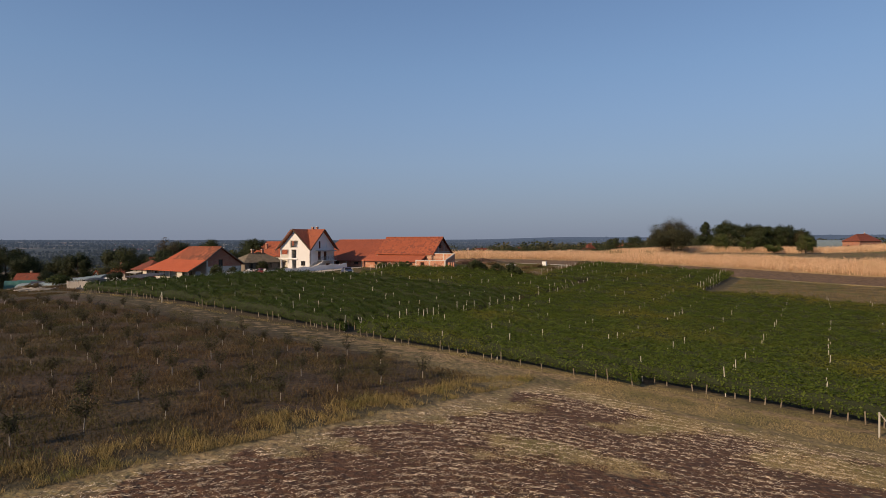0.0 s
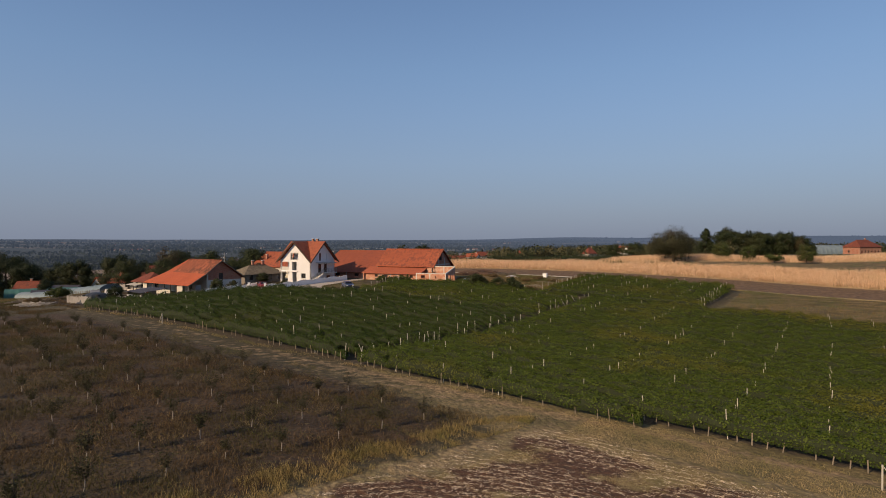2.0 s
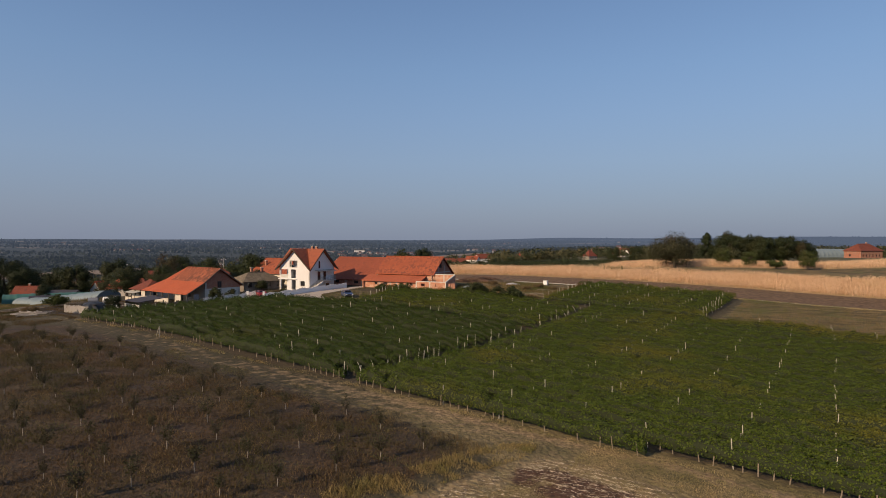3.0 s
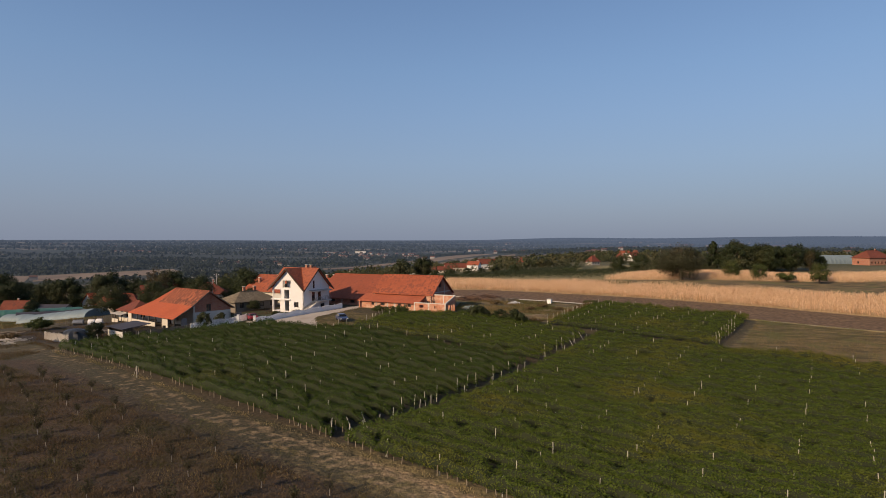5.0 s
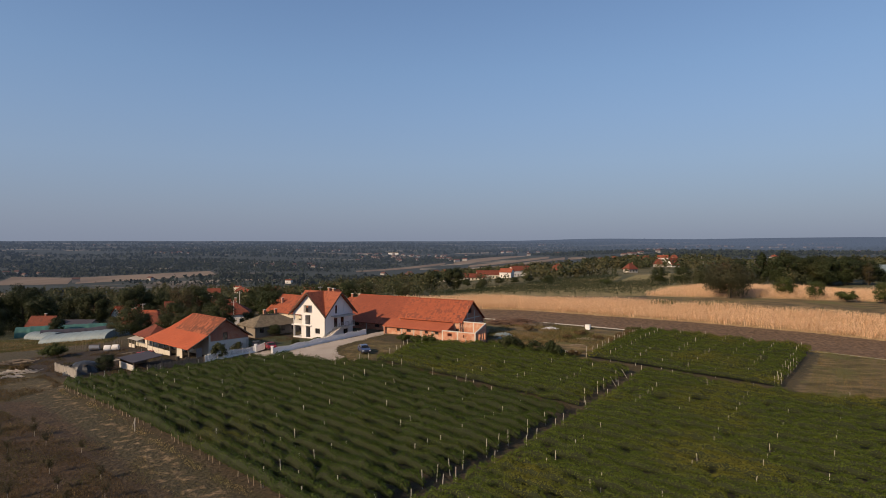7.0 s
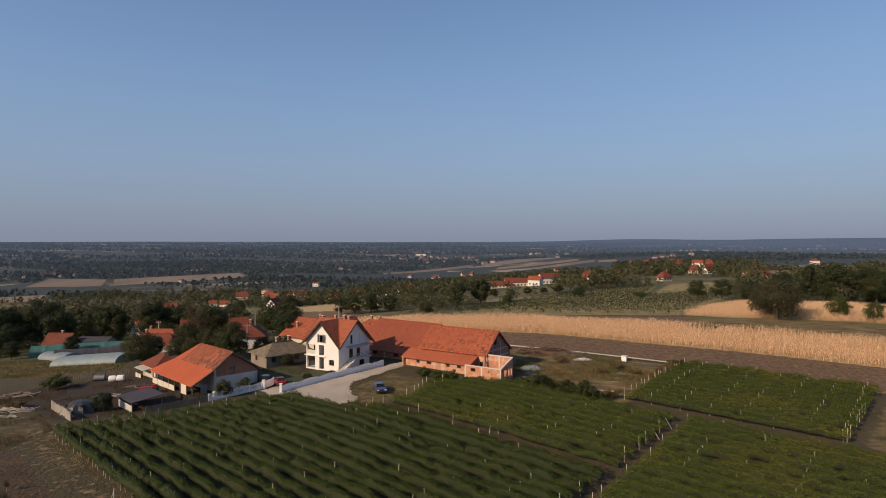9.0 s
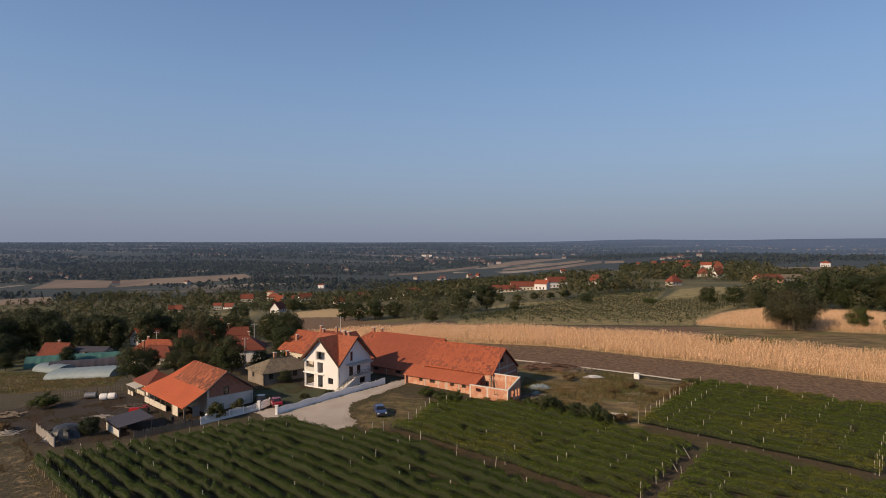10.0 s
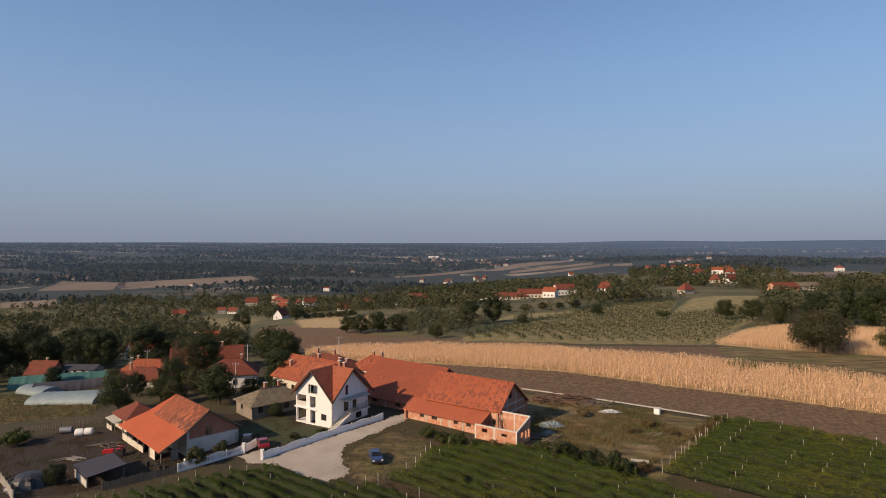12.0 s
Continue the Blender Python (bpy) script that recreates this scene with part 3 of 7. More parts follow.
reach = np.hypot(co[faces][:, :, 0], co[faces][:, :, 1]).max(1)
far_co, far_faces = cut_out(co, faces[reach > 950])
co, faces = cut_out(co, faces[reach <= 950])
fx, fy = co[:, 0], co[:, 1]
me = sheet_mesh("ground", co, faces, ground_m)
outer = -edge_dist(VINEYARD, fx, fy)
south = (fy < 92 - 0.05 * fx) * 1.0
fields = {
    "orchard": step(-1.5, 1.5, edge_dist(ORCHARD, fx, fy)),
    "vine": np.maximum(step(0.2, 1.4, edge_dist(VINEYARD, fx, fy)), step(-0.6, 0.6, edge_dist(SECOND_VINEYARD, fx, fy))),
    "track": south * (fx < 45) * np.maximum((1 - step(0.2, 1.3, np.abs(outer - 0.9))) * (0.35 + 0.4 * step(-20, 5, fx)), (1 - step(0.2, 0.9, np.abs(np.abs(outer - 2.5) - 0.85))) * (1 - step(4, 14, fx)) * (0.34 + 0.24 * step(-50, 0, fx))),
    "verge": np.maximum.reduce([south * step(-2.4, -1.2, outer) * (1 - step(5.0, 9.0, outer - 1.2 * np.sin(fx * 0.35))) * (fx < 60) * (0.16 + 0.84 * step(-22, 14, fx)), 0.25 * step(-1, 1, edge_dist([(56, 95), (72, 119), (140, 95), (130, 60), (80, 84), (62, 92)], fx, fy))]),
    "fallow": 0.8 * step(-1, 1, edge_dist([(52, 96), (70, 121), (140, 97), (130, 60), (80, 84), (62, 91)], fx, fy)) + 0.9 * step(-1, 1, edge_dist([(52, 177), (81, 165), (170, 130), (170, 170), (93, 189), (73, 197), (58, 204)], fx, fy)) + 0.35 * step(-3, 3, edge_dist([(-62, 84), (-64, 79), (-100, 90), (-112, 108), (-90, 106), (-75, 97), (-65, 89)], fx, fy)) + step(-1, 1.5, edge_dist([(2, 113), (8, 110), (21, 107), (37.5, 131), (12, 141), (1, 144), (3, 128)], fx, fy)) + 0.6 * step(-1, 1.5, edge_dist([(-25.5, 107), (-20.5, 119), (-13, 115), (-11.5, 106), (-19.5, 96.5)], fx, fy)),
    "stubble": step(-1.5, 2.0, edge_dist(STUBBLE, fx, fy)),
    "tufty": np.maximum(step(0.75, 1.15, patchy(fx, fy * 1.6, 2.3)) * 0.85, 1 - step(0.8, 2.6, edge_dist(STUBBLE, fx, fy) + 0.7 * np.sin(fx * 0.9 + fy))),
    "tilled": np.maximum.reduce([step(-0.8, 0.8, edge_dist(TILLED, fx, fy)), step(-2, 2, edge_dist(FAR_TILLED, fx, fy)), step(-1, 1, edge_dist([(-10, 198), (13, 191), (47.6, 179.5), (60, 173.5), (66, 190), (57, 203), (20, 199), (-18, 210)], fx, fy)) * 0.9 * (1 - step(62, 76, fx))]),
    "dry": np.maximum.reduce([step(-0.5, 0.5, edge_dist(CORN, fx, fy)), step(-1, 1, edge_dist(FAR_CORN, fx, fy)), step(-2, 2, edge_dist(FAR_STUBBLE, fx, fy))]),
    "lawn": step(-1, 1, edge_dist([(-45, 113.5), (-38.8, 111), (-33, 113), (-25.5, 122), (-31, 118), (-39, 122), (-42, 127), (-49, 122)], fx, fy)),
    "olive": np.maximum.reduce([step(-2, 2, edge_dist(MID_ORCHARD, fx, fy)) * 0.75, step(-2, 2, edge_dist(PALE_STRIPE, fx, fy)), step(-2, 2, edge_dist(OLIVE_FIELD, fx, fy)), 0.42 * step(-2, 2, edge_dist(CROPS, fx, fy)), 0.6 * step(-6, 6, edge_dist(GREEN_FIELD, fx, fy))]),
    "yard": step(-2, 2, edge_dist(YARD, fx, fy)),
    "distant": step(-30, 30, fy + 0.4 * np.abs(fx) - 230) + step(100, 140, np.abs(fx)),
}
for key, value in fields.items():
    at = me.attributes.new(key, "FLOAT", "POINT")
    at.data.foreach_set("value", np.clip(value, 0, 1).astype(np.float32))
tagged(new("ground", me), "rolling farmland of dry grass, bare soil and tracks", "ground", kind="structure")



# the plain and hills beyond, the haze of the distance put into their materials
def distant_mat(name, leafy, c1=None, c2=None):
    m, n, l, b = node_mat(name)
    geo = n.new("ShaderNodeNewGeometry")
    if leafy:
        c = ramp_mix(n, l, geo.outputs["Random Per Island"], (0.013, 0.020, 0.011), (0.025, 0.034, 0.017))
    elif c1:
        c = ramp_mix(n, l, noise_fac(n, l, geo.outputs["Position"], 0.012, 0.4, 0.6, 6.0, (1, 0.3, 1, 0.6)), c1, c2)
    else:
        mp = n.new("ShaderNodeMapping")
        mp.inputs["Scale"].default_value = (1 / 150, 1 / 85, 1)
        l.new(geo.outputs["Position"], mp.inputs[0])
        vo = n.new("ShaderNodeTexVoronoi")
        vo.inputs["Scale"].default_value = 1.0
        vo.voronoi_dimensions = "2D"
        l.new(mp.outputs[0], vo.inputs["Vector"])
        sp = n.new("ShaderNodeSeparateColor")
        l.new(vo.outputs["Color"], sp.inputs[0])
        rp = n.new("ShaderNodeValToRGB")
        rp.color_ramp.interpolation = "CONSTANT"
        el = rp.color_ramp.elements
        el[0].position, el[0].color = 0.0, (0.015, 0.021, 0.012, 1)
        el[1].position, el[1].color = 0.66, (0.032, 0.038, 0.021, 1)
        for at, c in ((0.78, (0.11, 0.084, 0.055, 1)), (0.83, (0.022, 0.030, 0.016, 1)), (0.91, (0.27, 0.22, 0.16, 1))):
            e = el.new(at)
            e.color = c
        l.new(sp.outputs[0], rp.inputs[0])
        c = ramp_mix(n, l, noise_fac(n, l, geo.outputs["Position"], 0.012, 0.46, 0.60, 6.0), rp.outputs[0], (0.015, 0.022, 0.013))
    l.new(c, b.inputs["Base Color"])
    b.inputs["Roughness"].default_value = 0.95
    # blue-grey emission over the base colour, standing for haze
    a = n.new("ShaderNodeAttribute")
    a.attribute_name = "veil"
    haze_glow = n.new("ShaderNodeEmission")
    haze_glow.inputs[0].default_value, haze_glow.inputs[1].default_value = (0.108, 0.136, 0.198, 1), 1.0
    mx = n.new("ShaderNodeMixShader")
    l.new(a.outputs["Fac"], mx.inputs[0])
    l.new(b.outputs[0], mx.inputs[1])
    l.new(haze_glow.outputs[0], mx.inputs[2])
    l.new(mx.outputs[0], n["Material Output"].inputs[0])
    return m


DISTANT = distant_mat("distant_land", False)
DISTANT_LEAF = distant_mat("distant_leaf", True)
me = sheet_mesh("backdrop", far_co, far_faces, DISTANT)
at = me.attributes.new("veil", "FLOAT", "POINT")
at.data.foreach_set("value", painted_haze_at(far_co[:, 0], far_co[:, 1]).astype(np.float32))
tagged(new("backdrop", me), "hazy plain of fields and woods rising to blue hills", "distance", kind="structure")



def far_field(corners, material, label):
    """A harvested field far off: a patch that lies on the ground sheet."""
    c = np.array(corners, float)
    s, t = np.meshgrid(np.linspace(0, 1, 25), np.linspace(0, 1, 25))
    s, t = s[..., None], t[..., None]
    q = ((c[0] * (1 - s) + c[1] * s) * (1 - t) + (c[3] * (1 - s) + c[2] * s) * t).reshape(-1, 2)
    i, j = np.searchsorted(land_xs, q[:, 0]) - 1, np.searchsorted(land_ys, q[:, 1]) - 1
    u, v = (q[:, 0] - land_xs[i]) / (land_xs[i + 1] - land_xs[i]), (q[:, 1] - land_ys[j]) / (land_ys[j + 1] - land_ys[j])
    g = land_grid
    z = (g[j, i] * (1 - u) + g[j, i + 1] * u) * (1 - v) + (g[j + 1, i] * (1 - u) + g[j + 1, i + 1] * u) * v
    k = (np.arange(24)[:, None] * 25 + np.arange(24)[None]).reshape(-1)
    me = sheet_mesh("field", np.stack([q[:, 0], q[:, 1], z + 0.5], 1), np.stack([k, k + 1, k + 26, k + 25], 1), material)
    # how much of the haze-coloured glow covers the field
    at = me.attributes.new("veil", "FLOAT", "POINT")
    at.data.foreach_set("value", painted_haze_at(q[:, 0], q[:, 1]).astype(np.float32))
    tagged(new("field", me), label, "field", kind="structure")


DISTANT_TAN = distant_mat("distant_stubble", False, (0.215, 0.155, 0.10), (0.145, 0.102, 0.066))
DISTANT_BROWN = distant_mat("distant_ploughed", False, (0.12, 0.078, 0.050), (0.085, 0.055, 0.036))
for k, corners in enumerate(TAN_FIELDS):
    far_field(corners, DISTANT_BROWN if k == 3 else DISTANT_TAN, "brown ploughed field on the far slope" if k == 3 else "pale harvested field among the distant woods")

DRIVE = [(-41.5, 106.4), (-38, 109.5), (-35.6, 106.6), (-21.9, 125.6), (-18.0, 132), (-15.5, 130), (-21.5, 118), (-25.2, 111), (-24.6, 106), (-22, 101.2), (-24, 97.6), (-33.5, 102.4), (-38.5, 103.6)]
co, faces = sheet(np.arange(-43, -14, 0.25), np.arange(96, 134, 0.25), 0.03)
keep = edge_dist(DRIVE, co[:, 0], co[:, 1])
keep = keep + 0.30 * np.sin(co[:, 0] * 1.1 + 2 * np.sin(co[:, 1] * 0.7)) + 0.16 * np.sin(co[:, 1] * 4.3 + co[:, 0] * 3.1) > 0.1
faces = faces[keep[faces].all(1)]
tagged(new("road", sheet_mesh("road", co, faces, GRAVEL)), "pale gravel driveway sloping up to the barns", "driveway", kind="structure")

# ---- vineyards ----
TRANSVERSAL = (Vector((-8.9, 43.3)), Vector((0.545, 0.838)))
post_mesh = as_mesh("post", box(-0.03, -0.03, -0.2, 0.03, 0.03, 1.95), POST)
stake_mesh = as_mesh("stake", box(-0.03, -0.03, -0.2, 0.03, 0.03, 1.3), STAKE)
brace_mesh = as_mesh("brace", rod((0, 0, 1.5), (0.9, 0, 0.0), 0.035), POST)


def row_spans(o, d, poly, lo=-140, hi=140):
    """Where a line runs inside a polygon, as pairs of distances along it."""
    cuts = []
    for (x0, y0), (x1, y1) in zip(poly, poly[1:] + poly[:1]):
        den = d.x * (y1 - y0) - d.y * (x1 - x0)
        if abs(den) > 1e-9:
            t = ((x0 - o.x) * (y1 - y0) - (y0 - o.y) * (x1 - x0)) / den
            k = ((x0 - o.x) * d.y - (y0 - o.y) * d.x) / den
            if 0 <= k < 1 and lo < t < hi:
                cuts.append(t)
    cuts.sort()
    return list(zip(cuts[::2], cuts[1::2]))


def vine_row(rng, o, d, s0, s1, thin=False, stakes=False, dusky=False, bare=0.45, gap=6.0):
    """One trellised row of vines from s0 to s1 along the line."""
    base = o + d * s0
    origin = Vector((base.x, base.y, gz(base.x, base.y)))
    row = thing("vine_row", Matrix.Translation(origin), "leafy green grapevine row on a trellis" if not thin else "sparse reddish row of withered grapevines", "vine row", "rows of the vineyard")
    length = s1 - s0
    side = Vector((-d.y, d.x))
    knots = np.arange(0, length + 4, 1.0)
    tall = np.interp(np.arange(0, length + 4, 1.0), np.arange(0, length + 8, 3.3), rng.uniform(0.88, 1.06, len(np.arange(0, length + 8, 3.3)))) * rng.uniform(0.76, 1.15, len(knots)) * np.where(rng.random(len(knots)) < 0.05, 0.6, 1.0)
    bulk = rng.uniform(0.5, 1.35, len(knots))
    fade = np.clip(np.minimum(knots, length - knots) / 1.6, 0, 1) * 0.3 + 0.7
    tall, bulk = tall * fade, bulk * fade
    if thin:
        tall, bulk = tall * 0.6, bulk * 0.6
    k = int(length * (215 if not thin else 55))
    s = rng.uniform(0, length, k)
    th, bk = np.interp(s, knots, tall), np.interp(s, knots, bulk)
    phi = np.where(rng.random(k) < (0.4 if stakes else 0.68), rng.uniform(-1.1, 1.1, k), rng.uniform(-2.6, 2.6, k) if stakes else rng.uniform(-2.3, 2.3, k))
    shell = rng.uniform(0.72, 1.08, k)
    w = np.sin(phi) * (0.33 if dusky else 0.37) * bk * shell
    z = (1.02 + np.cos(phi) * 0.74 * shell) * th + rng.exponential(0.11, k) * (np.abs(phi) < 0.6)
    x, y = base.x + d.x * s + side.x * w, base.y + d.y * s + side.y * w
    co = np.stack([x - origin.x, y - origin.y, ground_z(x, y) - origin.z + z], 1)
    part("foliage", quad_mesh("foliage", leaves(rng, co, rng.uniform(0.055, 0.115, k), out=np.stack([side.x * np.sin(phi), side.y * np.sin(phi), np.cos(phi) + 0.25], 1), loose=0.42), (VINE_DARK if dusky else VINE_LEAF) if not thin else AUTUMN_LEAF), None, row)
    if stakes:
        k = int(length * 90)
        s, side_of = rng.uniform(0, length, k), rng.choice([-1.0, 1.0], k)
        w = side_of * rng.uniform(0.06, 0.30, k)
        z = 0.32 + 0.75 * rng.random(k) ** 0.7
        x, y = base.x + d.x * s + side.x * w, base.y + d.y * s + side.y * w
        co = np.stack([x - origin.x, y - origin.y, ground_z(x, y) - origin.z + z], 1)
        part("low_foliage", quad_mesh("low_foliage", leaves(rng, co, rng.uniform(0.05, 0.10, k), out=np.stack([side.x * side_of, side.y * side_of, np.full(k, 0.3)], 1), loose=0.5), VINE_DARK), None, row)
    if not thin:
        # added opaque core that blocks light, coloured as the row's inner shade
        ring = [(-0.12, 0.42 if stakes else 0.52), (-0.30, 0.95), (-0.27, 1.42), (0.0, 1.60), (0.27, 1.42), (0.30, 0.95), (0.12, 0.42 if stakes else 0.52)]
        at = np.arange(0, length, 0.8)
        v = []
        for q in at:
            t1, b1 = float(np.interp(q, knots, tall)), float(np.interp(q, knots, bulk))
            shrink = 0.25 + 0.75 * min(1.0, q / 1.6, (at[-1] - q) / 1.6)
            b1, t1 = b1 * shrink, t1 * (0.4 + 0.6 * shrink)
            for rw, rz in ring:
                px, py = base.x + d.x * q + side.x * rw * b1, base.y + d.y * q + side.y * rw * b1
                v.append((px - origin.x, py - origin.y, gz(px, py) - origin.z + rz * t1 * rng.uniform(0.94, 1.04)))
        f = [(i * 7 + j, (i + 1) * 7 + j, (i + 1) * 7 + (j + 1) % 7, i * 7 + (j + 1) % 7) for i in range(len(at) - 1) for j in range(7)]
        part("shade_core", (v, f), VINE_SHADE_CORE, row, "dark core of stems and leaves, shade put into its colour")
    q = math.ceil(s0 / gap) * gap
    spots = [s0 + 0.3] + list(np.arange(q, s1, gap)) + [s1 - 0.3]
    turn = math.atan2(d.y, d.x)
    for i, p in enumerate(spots):
        if 0 < i < len(spots) - 1 and rng.random() < bare or (i in (0, len(spots) - 1) and min(abs(s0), abs(s1)) < 1.5 and rng.random() < 0.45):
            continue
        px, py = o.x + d.x * p, o.y + d.y * p
        ob = part("post", post_mesh, None, row, "pale concrete trellis post")
        ob.matrix_local = Matrix.Translation((px - origin.x, py - origin.y, gz(px, py) - origin.z)) @ Euler((rng.normal(0, 0.05), rng.normal(0, 0.05), turn)).to_matrix().to_4x4() @ Matrix.Diagonal((1, 1, rng.uniform(0.88, 1.12), 1))
    if stakes:
        for p in np.arange(s0 + 0.6, s1, 0.95):
            if rng.random() < 0.3:
                continue
            off = rng.uniform(-0.38, -0.1)
            px, py = o.x + d.x * p + side.x * off, o.y + d.y * p + side.y * off
            ob = part("stake", stake_mesh, None, row, "thin weathered wooden stake")
            ob.matrix_local = Matrix.Translation((px - origin.x, py - origin.y, gz(px, py) - origin.z)) @ Euler((rng.normal(0, 0.08), rng.normal(0, 0.08), 0)).to_matrix().to_4x4() @ Matrix.Diagonal((1, 1, rng.uniform(0.3, 0.8), 1))
    for p, sgn in ((s0 + 0.3, -1), (s1 - 0.3, 1)):
        if rng.random() < 0.05:
            px, py = o.x + d.x * p, o.y + d.y * p
            ob = part("brace", brace_mesh, None, row, "slanting concrete brace of an end post")
            ob.matrix_local = Matrix.Translation((px - origin.x, py - origin.y, gz(px, py) - origin.z)) @ Matrix.Rotation(turn + (0 if sgn > 0 else math.pi), 4, "Z")
    return row


rng = np.random.default_rng(5)
s = 0.35
while s < 96:
    o = TRANSVERSAL[0] + TRANSVERSAL[1] * s
    a = radians(-37.3 + 15.5 * min(s / 70, 1.15))
    d = Vector((math.cos(a), math.sin(a)))
    for s0, s1 in row_spans(o, d, VINEYARD):
        for t0, t1 in ((s0, min(s1, -0.9)), (max(s0, 0.9), s1)):
            if t1 - t0 > 1.5:
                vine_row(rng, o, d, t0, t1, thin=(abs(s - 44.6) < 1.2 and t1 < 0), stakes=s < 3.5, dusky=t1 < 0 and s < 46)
    s += 2.2 + 0.4 * min(s / 60, 1)
front, back = (Vector((21.3, 109.2)), Vector((50.2, 96.6))), (Vector((38.0, 132.2)), Vector((69.3, 122.6)))
for i in range(12):
    k = (i + 0.3) / 12
    p, q = front[0].lerp(back[0], k), front[1].lerp(back[1], k)
    vine_row(rng, p, (q - p).normalized(), 0, (q - p).length, bare=0.08, gap=4.4)

# ---- corn ----


def corn_field(name, poly, spacing, seed, label):
    rng = np.random.default_rng(seed)
    p = np.array(poly)
    lo, hi = p.min(0) - 5, p.max(0) + 5
    c, r = (lo + hi) / 2, np.linalg.norm(hi - lo) / 2
    a = radians(-22)
    u, v = np.meshgrid(np.arange(-r, r, 0.78), np.arange(-r, r, spacing))
    u, v = u.ravel() + rng.normal(0, 0.06, u.size), v.ravel() + rng.uniform(-0.1, 0.1, u.size)
    x, y = c[0] + v * math.cos(a) - u * math.sin(a), c[1] + v * math.sin(a) + u * math.cos(a)
    ok = inside(poly, x, y) & (rng.random(x.size) < 0.93)
    x, y = x[ok], y[ok]
    k = len(x)
    base = np.stack([x, y, ground_z(x, y)], 1)
    h = rng.uniform(1.75, 2.55, k) * (0.92 + 0.12 * np.sin(x * 0.21 + 1.3 * np.sin(y * 0.17)))
    lean = rng.normal(0, 0.10, (k, 2))
    tris = [blades(rng, base, h, 0.10, 0.035)]
    for j in range(6):
        f = rng.uniform(0.25, 0.95, k)
        root = base + np.stack([lean[:, 0] * f, lean[:, 1] * f, h * f], 1)
        ang = rng.uniform(0, 2 * math.pi, k)
        ln = rng.uniform(0.22, 0.55, k)
        out = np.stack([np.cos(ang) * ln, np.sin(ang) * ln, rng.uniform(-0.85, 0.05, k)], 1)
        wide = np.stack([-np.sin(ang), np.cos(ang), np.zeros(k)], 1) * 0.06
        mid = root + out * 0.45 + np.array([0, 0, 0.14])
        tris += [np.stack([root, mid - wide, mid + wide], 1), np.stack([mid + wide, mid - wide, root + out], 1)]
    me = quad_mesh(name, np.concatenate(tris), CORN_LEAF, 3)
    return tagged(new(name, me), label, "corn field", kind="stuff")


corn_field("corn_field", CORN, 0.36, 11, "tall dry straw-coloured maize standing in rows")
corn_field("corn_field", FAR_CORN, 0.55, 12, "dry golden maize beyond the grass strip")

# ---- buildings ----


def gable_roof(parent, x0, x1, ridge_y, ridge_z, front, back, material, thick=0.16, over=0.0, names=("roof_slope", "roof_slope")):
    """Two slopes from a ridge along x. front and back: (y, z) of the eaves."""
    for (y, z), nm in ((front, names[0]), (back, names[1])):
        poly = [(x0 - over, y, z), (x1 + over, y, z), (x1 + over, ridge_y, ridge_z), (x0 - over, ridge_y, ridge_z)]
        if y > ridge_y:
            poly = poly[::-1]
        part(nm, slab(poly, thick), material, parent)
    part("ridge_cap", rod((x0 - over, ridge_y, ridge_z + 0.02), (x1 + over, ridge_y, ridge_z + 0.02), 0.14, n=6), material, parent)


def window(parent, x, z, w, h, y=0.12, frame_m=None, pane_m=None, bars=1):
    """A window set into a wall that lies in its parent's x-z plane."""
    fr = frame_m or WOOD
    f = 0.06
    geos = [box(x, y, z, x + w, y + 0.06, z + f), box(x, y, z + h - f, x + w, y + 0.06, z + h), box(x, y, z + f, x + f, y + 0.06, z + h - f), box(x + w - f, y, z + f, x + w, y + 0.06, z + h - f)]
    for i in range(bars):
        c = x + w * (i + 1) / (bars + 1)
        geos.append(box(c - f / 2, y + 0.004, z + f, c + f / 2, y + 0.056, z + h - f))
    win = part("window", join(*geos), fr, parent)
    part("pane", box(x + f, y + 0.03, z + f, x + w - f, y + 0.04, z + h - f), pane_m or GLASS, win, "dark window glass")
    return win


GLASS, n, l, b = node_mat("window_glass")
b.inputs["Base Color"].default_value = (0.02, 0.022, 0.026, 1)
b.inputs["Roughness"].default_value = 0.08
b.inputs["Specular IOR Level"].default_value = 0.7
l.new(ramp_mix(n, l, noise_fac(n, l, n.new("ShaderNodeNewGeometry").outputs["Position"], 0.8), (0.014, 0.015, 0.018), (0.035, 0.037, 0.042)), b.inputs["Base Color"])


def sided(parent, name, geo, material, m, label=""):
    ob = part(name, geo, material, parent, label)
    ob.matrix_local = m
    return ob


